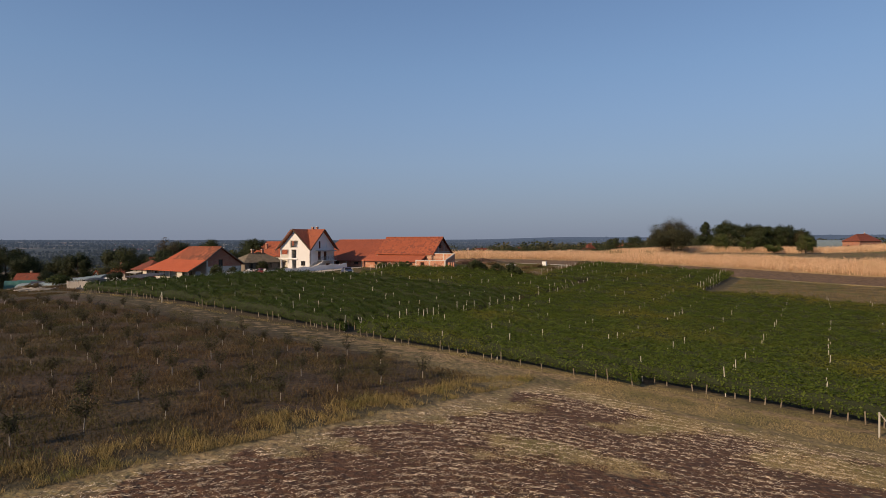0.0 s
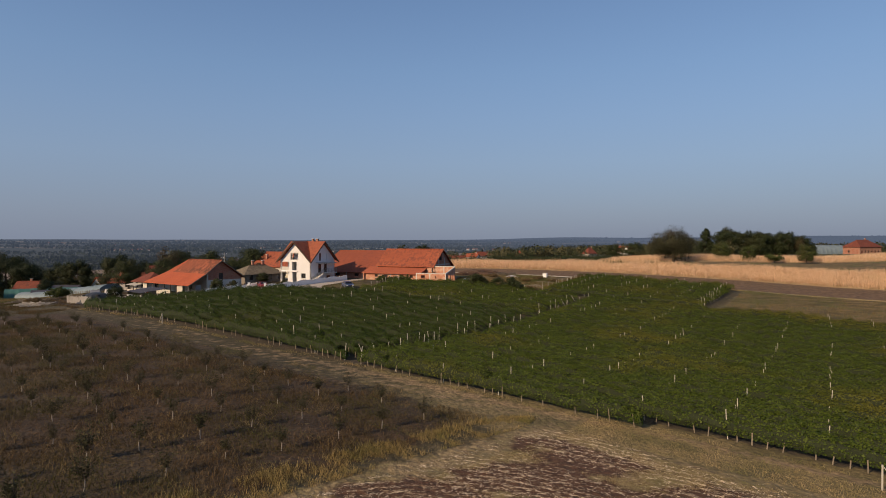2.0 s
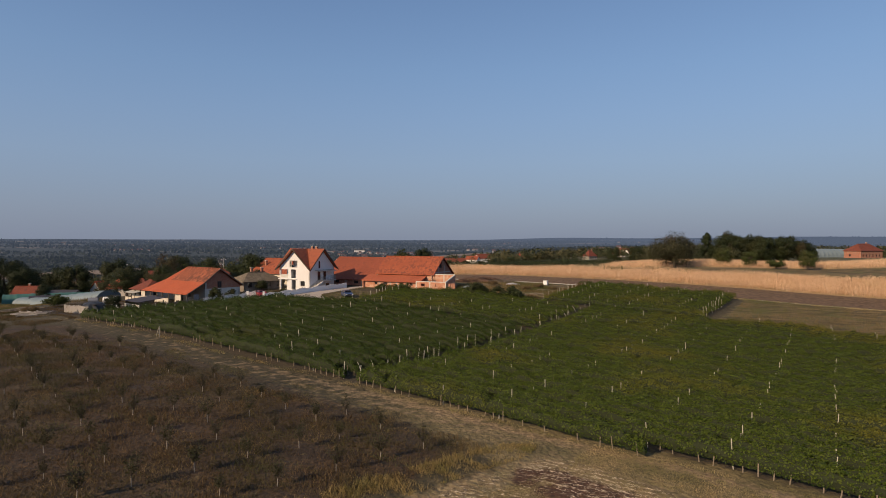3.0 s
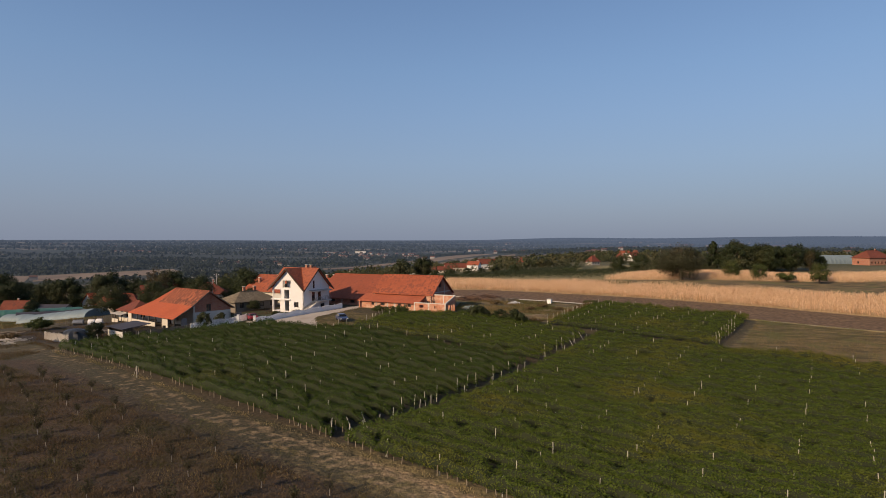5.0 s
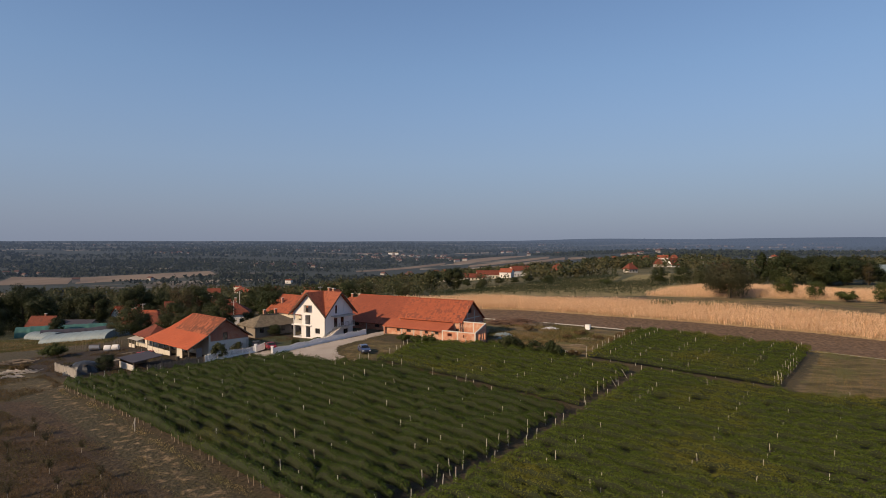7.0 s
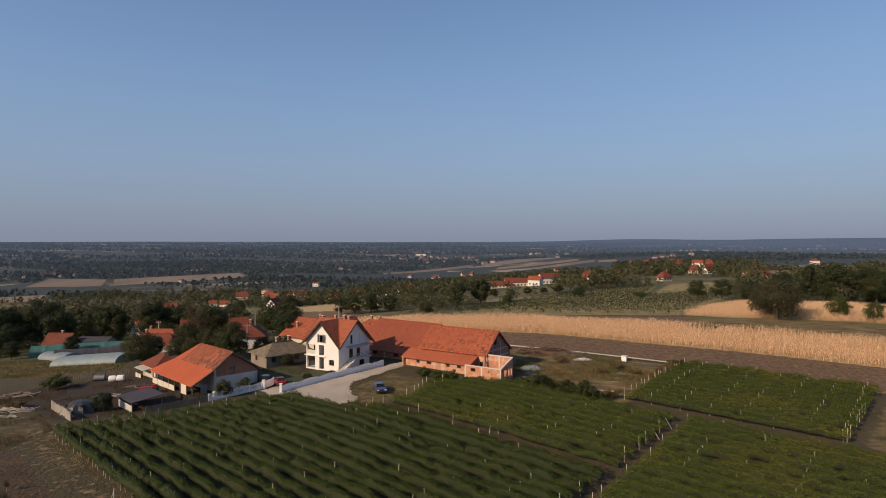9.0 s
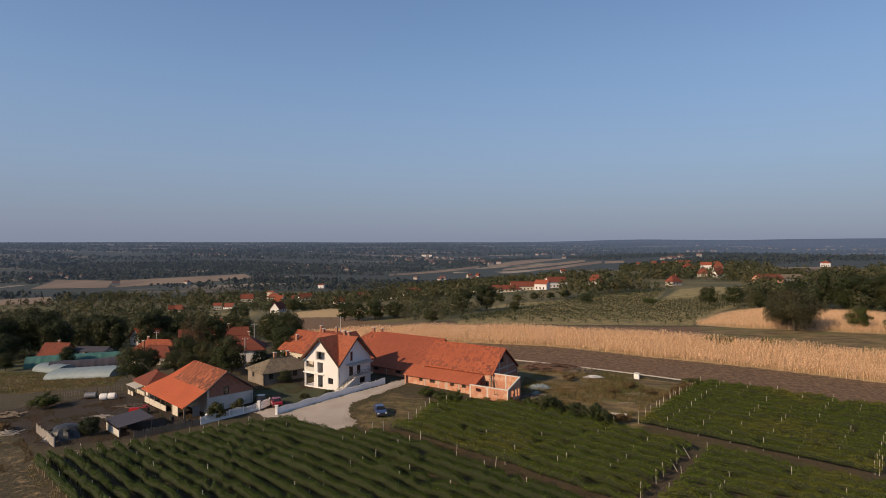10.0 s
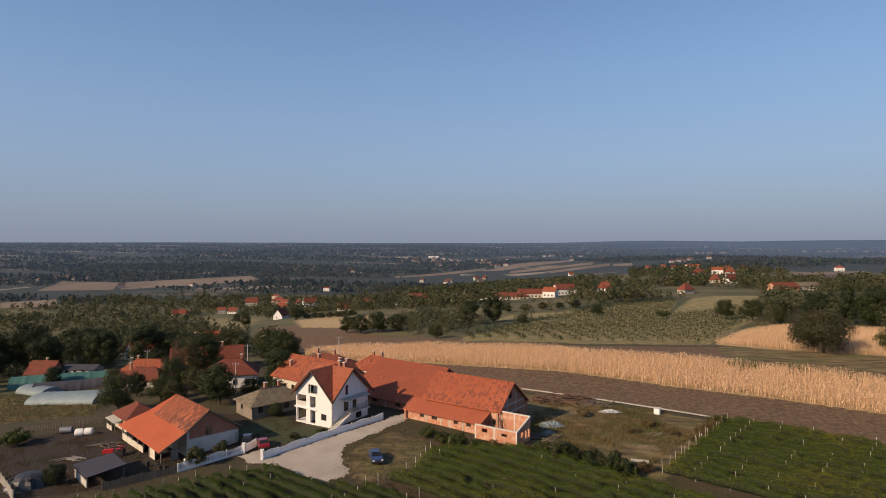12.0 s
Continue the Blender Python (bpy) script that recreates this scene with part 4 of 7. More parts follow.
def white_house():
    """Three-storey house with crossed gables, loggias, an outer stair and a balcony."""
    W = 9.0
    h = W / 2
    H, E = 9.55, 5.35
    tanp = (H - E) / h
    house = thing("white_house", pose(-32.35, 124.95, gz(-34, 121) - 0.1, 0, 0, -26.85), "white rendered three-storey house with crossed red gable roofs", "house")
    gable = [(0, 0), (W, 0), (W, E), (h, H), (0, E)]
    holes = [(3.06, 5.4, 5.45, 7.1), (0.3, 3.0, 2.6, 5.0), (0.3, 0.25, 2.6, 2.65), (3.5, 3.0, 4.95, 5.0), (3.65, 0.3, 4.9, 2.65), (6.3, 1.25, 7.6, 2.35)]
    front = sided(house, "front_wall", wall(gable, holes, 0.28), WHITE, pose(-h, -h, 0))
    right_holes = [(3.2, 5.25, 6.0, 7.0), (2.85, 2.45, 4.0, 4.6), (5.0, 2.45, 6.1, 4.6), (5.9, 0.55, 7.4, 1.65)]
    right = sided(house, "side_wall", wall(gable, right_holes, 0.28), WHITE, pose(h, -h, 0, 0, 0, 90))
    sided(house, "rear_wall", wall(gable, [(2, 1.0, 3.2, 2.2), (5, 1, 6.2, 2.2), (2, 3.7, 3.2, 4.9), (5, 3.7, 6.2, 4.9)], 0.28), WHITE, pose(h, h, 0, 0, 0, 180))
    left = sided(house, "side_wall", wall(gable, [(6.4, 3.0, 8.7, 5.0), (6.4, 0.25, 8.7, 2.65), (2, 1.0, 3.4, 2.2), (2, 3.7, 3.4, 4.9), (3.6, 5.9, 5.2, 7.1)], 0.28), WHITE, pose(-h, h, 0, 0, 0, -90))
    # loggia shells behind the openings
    for x0, x1, z0, z1, dy in ((0.29, 2.7, 2.85, 5.1, 2.2), (0.29, 2.7, 0.1, 2.75, 2.2), (3.4, 5.05, 2.9, 5.1, 1.6), (3.55, 5.0, 0.15, 2.75, 1.6), (2.95, 5.55, 5.3, 7.2, 1.4)):
        g = join(box(x0, dy, z0, x1, dy + 0.1, z1), box(x0, 0.28, z0 - 0.08, x1, dy, z0), box(x0, 0.28, z1, x1, dy, z1 + 0.08), box(x1, 0.28, z0, x1 + 0.08, dy, z1))
        part("loggia", g, WHITE, front)
    part("column", box(0.02, 0.02, 0.1, 0.32, 0.32, E - 0.05), WHITE, front, "slim white corner column")
    part("floor_slab", box(-0.25, -0.22, 2.68, 5.3, 0.0, 2.88), WHITE, front, "projecting white floor slab")
    part("parapet", box(0.32, 0.05, 2.9, 2.6, 0.13, 3.85), PALE_CONCRETE, front, "grey balcony parapet")
    window(front, 3.55, 3.85, 0.7, 1.0, 1.5)
    window(front, 3.75, 0.5, 1.0, 2.0, 1.5)
    window(front, 6.3, 1.25, 1.3, 1.1)
    part("window_sill", box(6.2, -0.08, 1.17, 7.7, 0.0, 1.25), WHITE, front)
    win = part("window", join(box(3.06, 0.1, 5.4, 3.2, 0.18, 7.1), box(5.3, 0.1, 5.4, 5.45, 0.18, 7.1), box(3.2, 0.1, 5.4, 5.3, 0.18, 5.52), box(3.2, 0.1, 6.98, 5.3, 0.18, 7.1), box(3.5, 0.1, 5.52, 3.58, 0.18, 6.98)), PALE_CONCRETE, front)
    part("pane", box(3.2, 0.14, 5.52, 3.5, 0.15, 6.98), GLASS, win, "dark window glass")
    for x in (2.85, 5.0):
        w = 1.15 if x < 4 else 1.1
        door = part("balcony_door", box(x, 0.1, 2.45, x + w, 0.16, 4.6), WOOD, right, "dark brown balcony door")
        part("pane", box(x + 0.2, 0.085, 3.1, x + w - 0.2, 0.097, 4.4), GLASS, door, "dark glass")
    window(right, 5.9, 0.55, 1.5, 1.1)
    part("attic_recess", join(box(3.9, 0.1, 5.25, 6.0, 0.25, 7.0)), WHITE, right)
    window(right, 3.2, 5.25, 0.7, 1.75, 0.1)
    part("canopy", slab([(1.9, -1.35, 4.72), (8.3, -1.35, 4.72), (8.3, 0, 4.9), (1.9, 0, 4.9)], 0.16), CONCRETE, right, "concrete slab canopy over the balcony")
    part("balcony", box(3.0, -1.35, 2.25, 8.2, 0, 2.43), PALE_CONCRETE, right, "projecting concrete balcony slab")
    rails = [rod((x, -1.3, 2.43), (x, -1.3, 3.4), 0.03) for x in np.linspace(3.1, 8.1, 6)]
    rails += [rod((3.1, -1.3, z), (8.1, -1.3, z), 0.03) for z in (2.65, 2.9, 3.15, 3.4)] + [rod((8.1, -1.3, z), (8.1, 0, z), 0.03) for z in (2.65, 2.9, 3.15, 3.4)]
    part("balcony_rail", join(*rails), RAIL, right, "horizontal metal balcony railing")
    run, rise, count = 5.3, 2.3, 13
    for i in range(count):
        x1, z1 = 3.0 - run * i / count, 2.25 - rise * i / count
        part("stair_tread", box(x1 - run / count, -1.35, z1 - rise / count - 0.16, x1, -0.25, z1 - rise / count), PALE_CONCRETE, right)
    part("stair_stringer", join(slab([(-2.3, -1.4, -0.02), (3.0, -1.4, 2.2), (3.0, -1.3, 2.2), (-2.3, -1.3, -0.02)], 0.3)), WHITE, right, "white sloping stair stringer")
    rails = [rod((3.0 - run * i / 5, -1.35, 2.2 - rise * i / 5), (3.0 - run * i / 5, -1.35, 3.3 - rise * i / 5), 0.03) for i in range(6)]
    rails += [rod((3.0, -1.35, 2.2 + z), (-2.3, -1.35, -0.1 + z), 0.03) for z in (0.4, 0.65, 0.9, 1.12)]
    part("stair_rail", join(*rails), RAIL, right, "sloping metal stair railing")
    # crossed roofs, each gable with two slopes that end in the valleys
    o = h + 0.75
    zc = lambda x: H + 0.28 - abs(x) * tanp
    for q in range(4):
        m = pose(0, 0, 0, 0, 0, 90 * q)
        for sx in (-1, 1):
            tri = [(0, 0, zc(0)), (0, -o, zc(0)), (sx * o, -o, zc(o))]
            if sx < 0:
                tri = [tri[0], tri[2], tri[1]]
            ob = part("roof_slope", slab(tri[::-1] if sx > 0 else tri[::-1], 0.2), TILE_HOUSE, house, "red-brown clay tiled slope")
            ob.matrix_local = m
            bg = part("bargeboard", slab([(0, -o - 0.06, zc(0) + 0.04), (sx * o, -o - 0.06, zc(o) + 0.04), (sx * o, -o, zc(o) + 0.04), (0, -o, zc(0) + 0.04)], 0.34), WOOD, house, "dark verge board")
            bg.matrix_local = m
            vl = part("valley", rod((0, 0, zc(0) + 0.02), (sx * o, -o, zc(o) + 0.02), 0.07, n=5), TILE_NEW, house)
            vl.matrix_local = m
    for x, y in ((0.4, 1.5), (2.2, 0.9)):
        ch = part("chimney", box(x - 0.25, y - 0.25, 8.2, x + 0.25, y + 0.25, 10.35), BRICK_DARK, house, "red brick chimney")
        part("chimney_cap", box(x - 0.32, y - 0.32, 10.35, x + 0.32, y + 0.32, 10.45), PALE_CONCRETE, ch)
    return house


white_house()


def barn():
    """Long clay-brick barn with a lean-to and an unroofed annex."""
    gx, gy = 0.4, 123.9
    t = thing("barn", pose(gx, gy, gz(-8, 121) - 0.2, 0, 0, -27.4), "long hollow-brick barn with a worn red tile roof", "barn")
    z0 = gz(-8, 121) - 0.2
    R = 8.5 - z0
    fe, fz = -5.0, 4.55 - z0      # lower edge of the main slope
    be, bz = 5.4, 4.4 - z0
    gable_roof(t, -16.2, 0, 0, R, (fe, fz), (be, bz), TILE_MIX, 0.18)
    le, lz = -8.0, 2.95 - z0
    part("lean_to_roof", slab([(-18.2, le, lz), (-2.0, le, lz), (-2.0, fe + 0.5, fz - 0.25), (-18.2, fe + 0.5, fz - 0.25)], 0.14), TILE_LEAN, t, "plain red tiled lean-to roof")
    # lean-to front wall with small openings and concrete ties
    L = 15.6
    wz = lz - 0.02
    wins = [(3.1, 1.05, 3.9, 1.6), (5.6, 1.05, 6.7, 1.6), (10.2, 1.05, 11.0, 1.6), (12.7, 1.05, 13.6, 1.6)]
    w = sided(t, "lean_to_wall", wall([(0, 0), (L, 0), (L, wz), (0, wz)], wins, 0.25), BRICK, pose(-17.8, le + 0.55, 0))
    for x in (0.05, 4.4, 7.5, 9.3, 12.05, 15.4):
        part("tie_column", box(x - 0.12, -0.02, 0, x + 0.12, 0.0, wz), CONCRETE, w)
    # plates plug the holes, the darkness inside put into their colour
    for x0, a, x1, c in wins:
        part("window_shade_plate", box(x0, 0.2, a, x1, 0.24, c), INSIDE_SHADE, w, "dark plate in the window opening, coloured as inside shade")
    sided(t, "side_wall", wall([(0, 0), (3.3, 0), (3.3, wz), (0, fz - 0.42)], (), 0.25), BRICK, pose(-17.8, fe + 0.3, 0, 0, 0, -90))
    sided(t, "side_wall", wall([(0, 0), (2.6, 0), (2.6, fz - 0.45), (0, wz)], (), 0.25), BRICK_DARK, pose(-2.45, le + 0.8, 0, 0, 0, 90))
    bay = sided(t, "front_wall", wall([(0, 0), (2.3, 0), (2.3, fz - 0.1), (0, fz - 0.1)], [(0.7, 1.3, 1.5, 2.2)], 0.25), BRICK, pose(-2.45, fe + 0.3, 0), "brick bay between lean-to and annex")
    part("window_shade_plate", box(0.7, 0.2, 1.3, 1.5, 0.24, 2.2), INSIDE_SHADE, bay, "dark plate in the window opening, coloured as inside shade")
    # gable end in two leaves with concrete ties
    g = [(0, 0), (10.2, 0), (10.2, bz - 0.1), (5.0, R - 0.25), (0.0, fz - 0.1)]
    e = sided(t, "gable_wall", wall(g, [(6.6, 1.2, 7.6, 2.1), (3.4, 5.0, 4.9, 6.6)], 0.25), BRICK_DARK, pose(-0.45, fe, 0, 0, 0, 90))
    for x0, a, x1, c in ((0.0, 2.55, 10.1, 2.8), (0.8, 3.9, 9.3, 4.12)):
        part("tie_beam", box(x0, -0.02, a, x1, 0.0, c), CONCRETE, e)
    for x in (3.2, 6.2):
        part("tie_column", box(x - 0.12, -0.03, 2.8, x + 0.12, -0.002, 5.6), CONCRETE, e)
    # gable openings closed by plates painted as dark as the inside
    part("window_shade_plate", box(6.6, 0.22, 1.2, 7.6, 0.26, 2.1), INSIDE_SHADE, e, "dark plate in the window opening, coloured as inside shade")
    part("loft_shade_plate", box(3.4, 0.22, 5.0, 4.9, 0.26, 6.6), INSIDE_SHADE, e, "dark plate in the loft opening, coloured as inside shade")
    sided(t, "rear_wall", wall([(0, 0), (15.6, 0), (15.6, bz - 0.1), (0, bz - 0.1)], (), 0.25), BRICK, pose(-0.2, be - 0.3, 0, 0, 0, 180))
    sided(t, "end_wall", wall([(0, 0), (10.0, 0), (10.0, fz - 0.1), (5.0, R - 0.3), (0, bz - 0.1)], (), 0.25), BRICK_DARK, pose(-15.8, be - 0.3, 0, 0, 0, -90))
    # annex without a roof
    a0, a1, b0, b1 = -2.5, 5.2, -8.9, -4.3
    ah, bh = 3.1 - z0, 4.55 - z0
    f = sided(t, "annex_wall", wall([(0, 0), (7.7, 0), (7.7, ah), (0, ah)], [(1.3, ah - 0.95, 2.3, ah - 0.35), (4.9, ah - 1.0, 5.9, ah - 0.45)], 0.22), BRICK, pose(a0, b0, 0), "unplastered brick annex wall")
    part("tie_beam", box(0, -0.02, ah, 7.7, 0.24, ah + 0.16), PALE_CONCRETE, f)
    for x in (0.12, 3.6, 7.58):
        part("tie_column", box(x - 0.12, -0.03, 0, x + 0.12, -0.004, ah), PALE_CONCRETE, f)
    D = b1 - b0
    r = sided(t, "annex_wall", wall([(0, 0), (D, 0), (D, bh), (0, ah)], [(1.2, 0.1, 2.1, 1.9), (2.6, 0.5, 3.2, 1.9), (3.6, 0.5, 4.2, 1.9)], 0.22), BRICK, pose(a1, b0, 0, 0, 0, 90), "brick annex wall with openings")
    part("tie_beam", slab([(0, -0.02, ah + 0.16), (D, -0.02, bh + 0.16), (D, 0.24, bh + 0.16), (0, 0.24, ah + 0.16)], 0.16), PALE_CONCRETE, r)
    k = sided(t, "annex_wall", wall([(0, 0), (6.0, 0), (6.0, bh), (0, bh)], [(0.25, 0.3, 1.0, 2.3)], 0.22), BRICK, pose(-0.8, b1 - 0.22, 0), "brick annex rear wall")
    part("tie_beam", box(0, -0.02, bh, 6.0, 0.24, bh + 0.16), PALE_CONCRETE, k)
    for x in (0.12, 3.2):
        part("tie_column", box(x - 0.12, -0.03, 0, x + 0.12, -0.004, bh), PALE_CONCRETE, k)
    part("prop", join(rod((0.6, -6.6, 0), (-0.4, -4.7, 2.6), 0.07), rod((1.0, -6.6, 0), (0.2, -4.7, 2.7), 0.06)), OLD_WOOD, t, "leaning timber props")
    return t


barn()


def far_barn():
    z0 = gz(-22, 132) - 0.2
    t = thing("long_barn", pose(-13.0, 136.9, z0, 0, 0, -29), "long brick cattle shed with a faded red tile roof", "barn")
    R, ez = 7.95 - z0, 2.75 - z0
    gable_roof(t, -17.5, 0.6, 0, R, (-10.2, ez), (6, 4.0 - z0), TILE_BARN, 0.16)
    w = sided(t, "front_wall", wall([(0, 0), (17, 0), (17, ez), (0, ez)], [(2, 0.1, 4, 1.6), (6.0, 0.7, 7.4, 1.4), (12, 0.7, 13.4, 1.4)], 0.25), BRICK_DARK, pose(-17.2, -9.5, 0))
    # each opening gets a plate whose colour stands for interior shade
    for x0, a, x1, c in ((2, 0.1, 4, 1.6), (6.0, 0.7, 7.4, 1.4), (12, 0.7, 13.4, 1.4)):
        part("opening_shade_plate", box(x0, 0.2, a, x1, 0.24, c), INSIDE_SHADE, w, "dark plate in the opening, coloured as inside shade")
    for x in (0.2, 5, 9.6, 14.5):
        part("tie_column", box(x - 0.12, -0.02, 0, x + 0.12, 0.0, ez), CONCRETE, w)
    g = [(0, 0), (15, 0), (15, 4.0 - z0 + 0.2), (9.5, R - 0.2), (0, ez)]
    sided(t, "gable_wall", wall(g, (), 0.25), BRICK_DARK, pose(0.1, -9.5, 0, 0, 0, 90))
    sided(t, "gable_wall", wall([(0, 0), (15, 0), (15, ez), (5.5, R - 0.2), (0, 4.2 - z0)], (), 0.25), BRICK_DARK, pose(-17.1, 5.5, 0, 0, 0, -90))
    sided(t, "rear_wall", wall([(0, 0), (17, 0), (17, 3.9 - z0), (0, 3.9 - z0)], (), 0.25), BRICK_DARK, pose(0, 5.5, 0, 0, 0, 180))
    return t


far_barn()


def farm_shed():
    """Low farmhouse whose roof runs down to a long porch."""
    z0 = gz(-54, 107) - 0.1
    t = thing("farmhouse", pose(-47.0, 108.4, z0, 0, 0, -38.0), "low farmhouse with a long orange tiled porch roof and brick gable", "farmhouse")
    R, ez = 6.35 - z0, 1.4 - z0
    kz, ky = 3.6 - z0, -3.6
    part("roof_slope", slab([(-13.6, ky, kz), (0.3, ky, kz), (0.3, 0, R), (-13.0, 0, R)], 0.18), TILE_OLD, t, "old patched brown and orange tiles")
    part("porch_roof", slab([(-19.2, -7.4, ez), (0.0, -7.4, ez), (0.3, ky, kz + 0.03), (-16.2, ky, kz + 0.03)], 0.14), TILE_NEW, t, "bright new orange tiles")
    part("roof_slope", slab([(-16.2, ky, kz), (-13.6, ky, kz), (-13.0, 0, R), (-13.3, 0, R)], 0.16), TILE_NEW, t)
    part("roof_slope", slab([(0.3, 0, R), (0.3, 5.6, 2.6 - z0), (-13.0, 5.6, 2.6 - z0), (-13.0, 0, R)], 0.18), TILE_OLD, t, "old brown tiles")
    part("ridge_cap", rod((-13.0, 0, R + 0.02), (0.3, 0, R + 0.02), 0.13), TILE_OLD, t)
    part("verge_board", join(slab([(0.3, -7.4, ez + 0.02), (0.36, -7.4, ez + 0.02), (0.36, ky, kz + 0.05), (0.3, ky, kz + 0.05)], 0.2), slab([(0.3, ky, kz + 0.05), (0.36, ky, kz + 0.05), (0.36, 0, R + 0.05), (0.3, 0, R + 0.05)], 0.22), slab([(0.3, 0, R + 0.05), (0.36, 0, R + 0.05), (0.36, 5.6, 2.65 - z0), (0.3, 5.6, 2.65 - z0)], 0.22)), OLD_WOOD, t)
    low = 2.9
    wg = sided(t, "gable_wall", wall([(0, 0), (8.3, 0), (8.3, low), (0, low)], [(1.6, 2.0, 2.1, 2.4), (4.0, 2.0, 4.6, 2.4)], 0.3), PALE_PLASTER, pose(-0.4, ky + 0.4, 0, 0, 0, 90), "grey plastered lower gable wall")
    up = sided(t, "gable_wall", wall([(0, low), (8.3, low), (8.3, 3.25), (3.25, R - 0.2), (0, kz - 0.1)], [(2.9, low + 0.1, 3.9, low + 1.5)], 0.26), BRICK_DARK, pose(-0.42, ky + 0.4, 0, 0, 0, 90), "red brick upper gable")
    window(up, 2.9, low + 0.1, 1.0, 1.4, 0.08)
    part("tie_beam", box(0, -0.03, low - 0.12, 8.3, 0.0, low + 0.04), PALE_CONCRETE, wg)
    for x0 in (1.6, 4.0):
        part("vent", box(x0 - 0.1, -0.04, 1.92, x0 + 0.7, -0.002, 2.5), PALE_CONCRETE, wg, "pale vent surround")
    sided(t, "front_wall", wall([(0, 0), (15.0, 0), (15.0, kz - 0.15), (0, kz - 0.15)], [(2, 0.9, 3.2, 2.1), (5, 0, 6, 2.1), (8, 0.9, 9.2, 2.1)], 0.3), CREAM, pose(-15.2, ky + 0.4, 0))
    sided(t, "rear_wall", wall([(0, 0), (12.6, 0), (12.6, 2.5), (0, 2.5)], (), 0.3), PLASTER, pose(-0.3, 4.9, 0, 0, 0, 180))
    sided(t, "end_wall", wall([(0, 0), (8.0, 0), (8.0, kz - 0.2), (4.8, R - 0.3), (0, 2.6)], (), 0.3), PLASTER, pose(-12.9, 4.9, 0, 0, 0, -90))
    # porch: parapet, posts and a boarded end
    part("porch_parapet", join(box(-18.6, -7.0, -0.3, -8.2, -6.8, 0.75), box(-18.6, -6.8, -0.3, -18.4, ky + 0.4, 0.75)), CREAM, t, "cream porch parapet")
    for x in (-18.5, -16, -13.4, -10.8, -8.2, -5.6, -3.0, -0.6):
        part("porch_post", box(x - 0.09, -7.0, -0.3, x + 0.09, -6.82, ez + 0.25), OLD_WOOD, t)
    part("porch_wall", join(box(-5.4, -6.95, -0.3, -3.2, -6.8, ez + 0.2)), CREAM, t, "cream porch wall")
    part("side_door", box(-0.45, -5.6, 0, -0.3, -4.5, 2.0), METAL, t, "grey sheet metal door")
    return t


farm_shed()


def cottage(name, x, y, turn, L, W, eave, ridge, roof_m, wall_m, label, hip=0.0, chimneys=((0.2, 0.5),), over=0.45, storeys=1, gable_m=None, lift=0.0):
    """A small house: walls with windows and a door, a gabled or hipped tile roof, chimneys."""
    t = thing(name, pose(x, y, gz(x, y) + lift, 0, 0, turn), label, "house")
    l2, w2 = L / 2, W / 2
    hole = [(a, 0.9 + s * 2.7, a + 1.0, 2.1 + s * 2.7) for s in range(storeys) for a in np.arange(1.1, L - 1.5, 2.6)]
    hole = [h for h in hole if h[3] < eave - 0.15]
    for m, ln, hs, g in ((pose(-l2, -w2, 0), L, hole, False), (pose(l2, w2, 0, 0, 0, 180), L, hole, False), (pose(l2, -w2, 0, 0, 0, 90), W, None, True), (pose(-l2, w2, 0, 0, 0, -90), W, None, True)):
        if hs is None:
            hs = [(W * 0.3, 0.9, W * 0.3 + 1.0, 2.1)] if eave > 2.3 else []
        top = [(ln, eave), (0, eave)] if hip or not g else [(ln, eave), (ln / 2, ridge - 0.12), (0, eave)]
        w = sided(t, "wall", wall([(0, -0.6), (ln, -0.6)] + top, hs, 0.25), (gable_m or wall_m) if g else wall_m, m)
        for a, z0, c, z1 in hs:
            window(w, a, z0, c - a, z1 - z0)
    k = (ridge - eave) / w2
    ez = eave - over * k
    r = max(l2 - hip, 0.3) if hip else l2 + over
    for s in (-1, 1):
        poly = [(-l2 - over, -w2 - over, ez), (l2 + over, -w2 - over, ez), (r, 0, ridge), (-r, 0, ridge)]
        if s > 0:
            poly = [(-p[0], -p[1], p[2]) for p in poly]
        part("roof_slope", slab(poly, 0.14), roof_m, t)
        if hip:
            poly = [(l2 + over, -w2 - over, ez), (l2 + over, w2 + over, ez), (r, 0, ridge)]
            if s > 0:
                poly = [(-p[0], -p[1], p[2]) for p in poly]
            part("roof_hip", slab(poly, 0.14), roof_m, t)
    part("ridge_cap", rod((-r, 0, ridge + 0.03), (r, 0, ridge + 0.03), 0.12), roof_m, t)
    for cx, cy in chimneys:
        zz = ridge - abs(cy) * k
        ch = part("chimney", box(cx - 0.28, cy - 0.28, zz - 0.7, cx + 0.28, cy + 0.28, zz + 1.15), BRICK_DARK, t, "brick chimney")
        part("chimney_cap", box(cx - 0.34, cy - 0.34, zz + 1.15, cx + 0.34, cy + 0.34, zz + 1.25), PALE_CONCRETE, ch)
    return t


cottage("farm_outbuilding", -46.4, 130.9, 48, 11, 7.6, 2.5, 4.35, TILE_GREY, DARK_PLASTER, "low outbuilding with a mossy grey hipped tile roof", hip=3.2, chimneys=((-1.2, 0.2), (1.6, 0.2)))
cottage("side_shed", -68.6, 122.3, -38, 7.0, 5.6, 2.6, 4.3, TILE_RED, CREAM, "small shed with a red hipped tile roof", hip=2.6, chimneys=())
cottage("old_house", -41.3, 144.6, -30, 18.5, 11.0, 3.5, 7.0, TILE_MIX, CREAM, "long old house with a weathered red tile roof", chimneys=((-6.5, -2.8), (-1.0, 0.4), (5.5, 0.5), (7.5, 0.5)))
cottage("neighbour_house", -44.5, 160, -20, 13.0, 9.0, 3.0, 5.4, TILE_RED, WHITE, "red roofed house behind the farm", hip=3.5, chimneys=((-3.5, 0), (1.5, 0)))
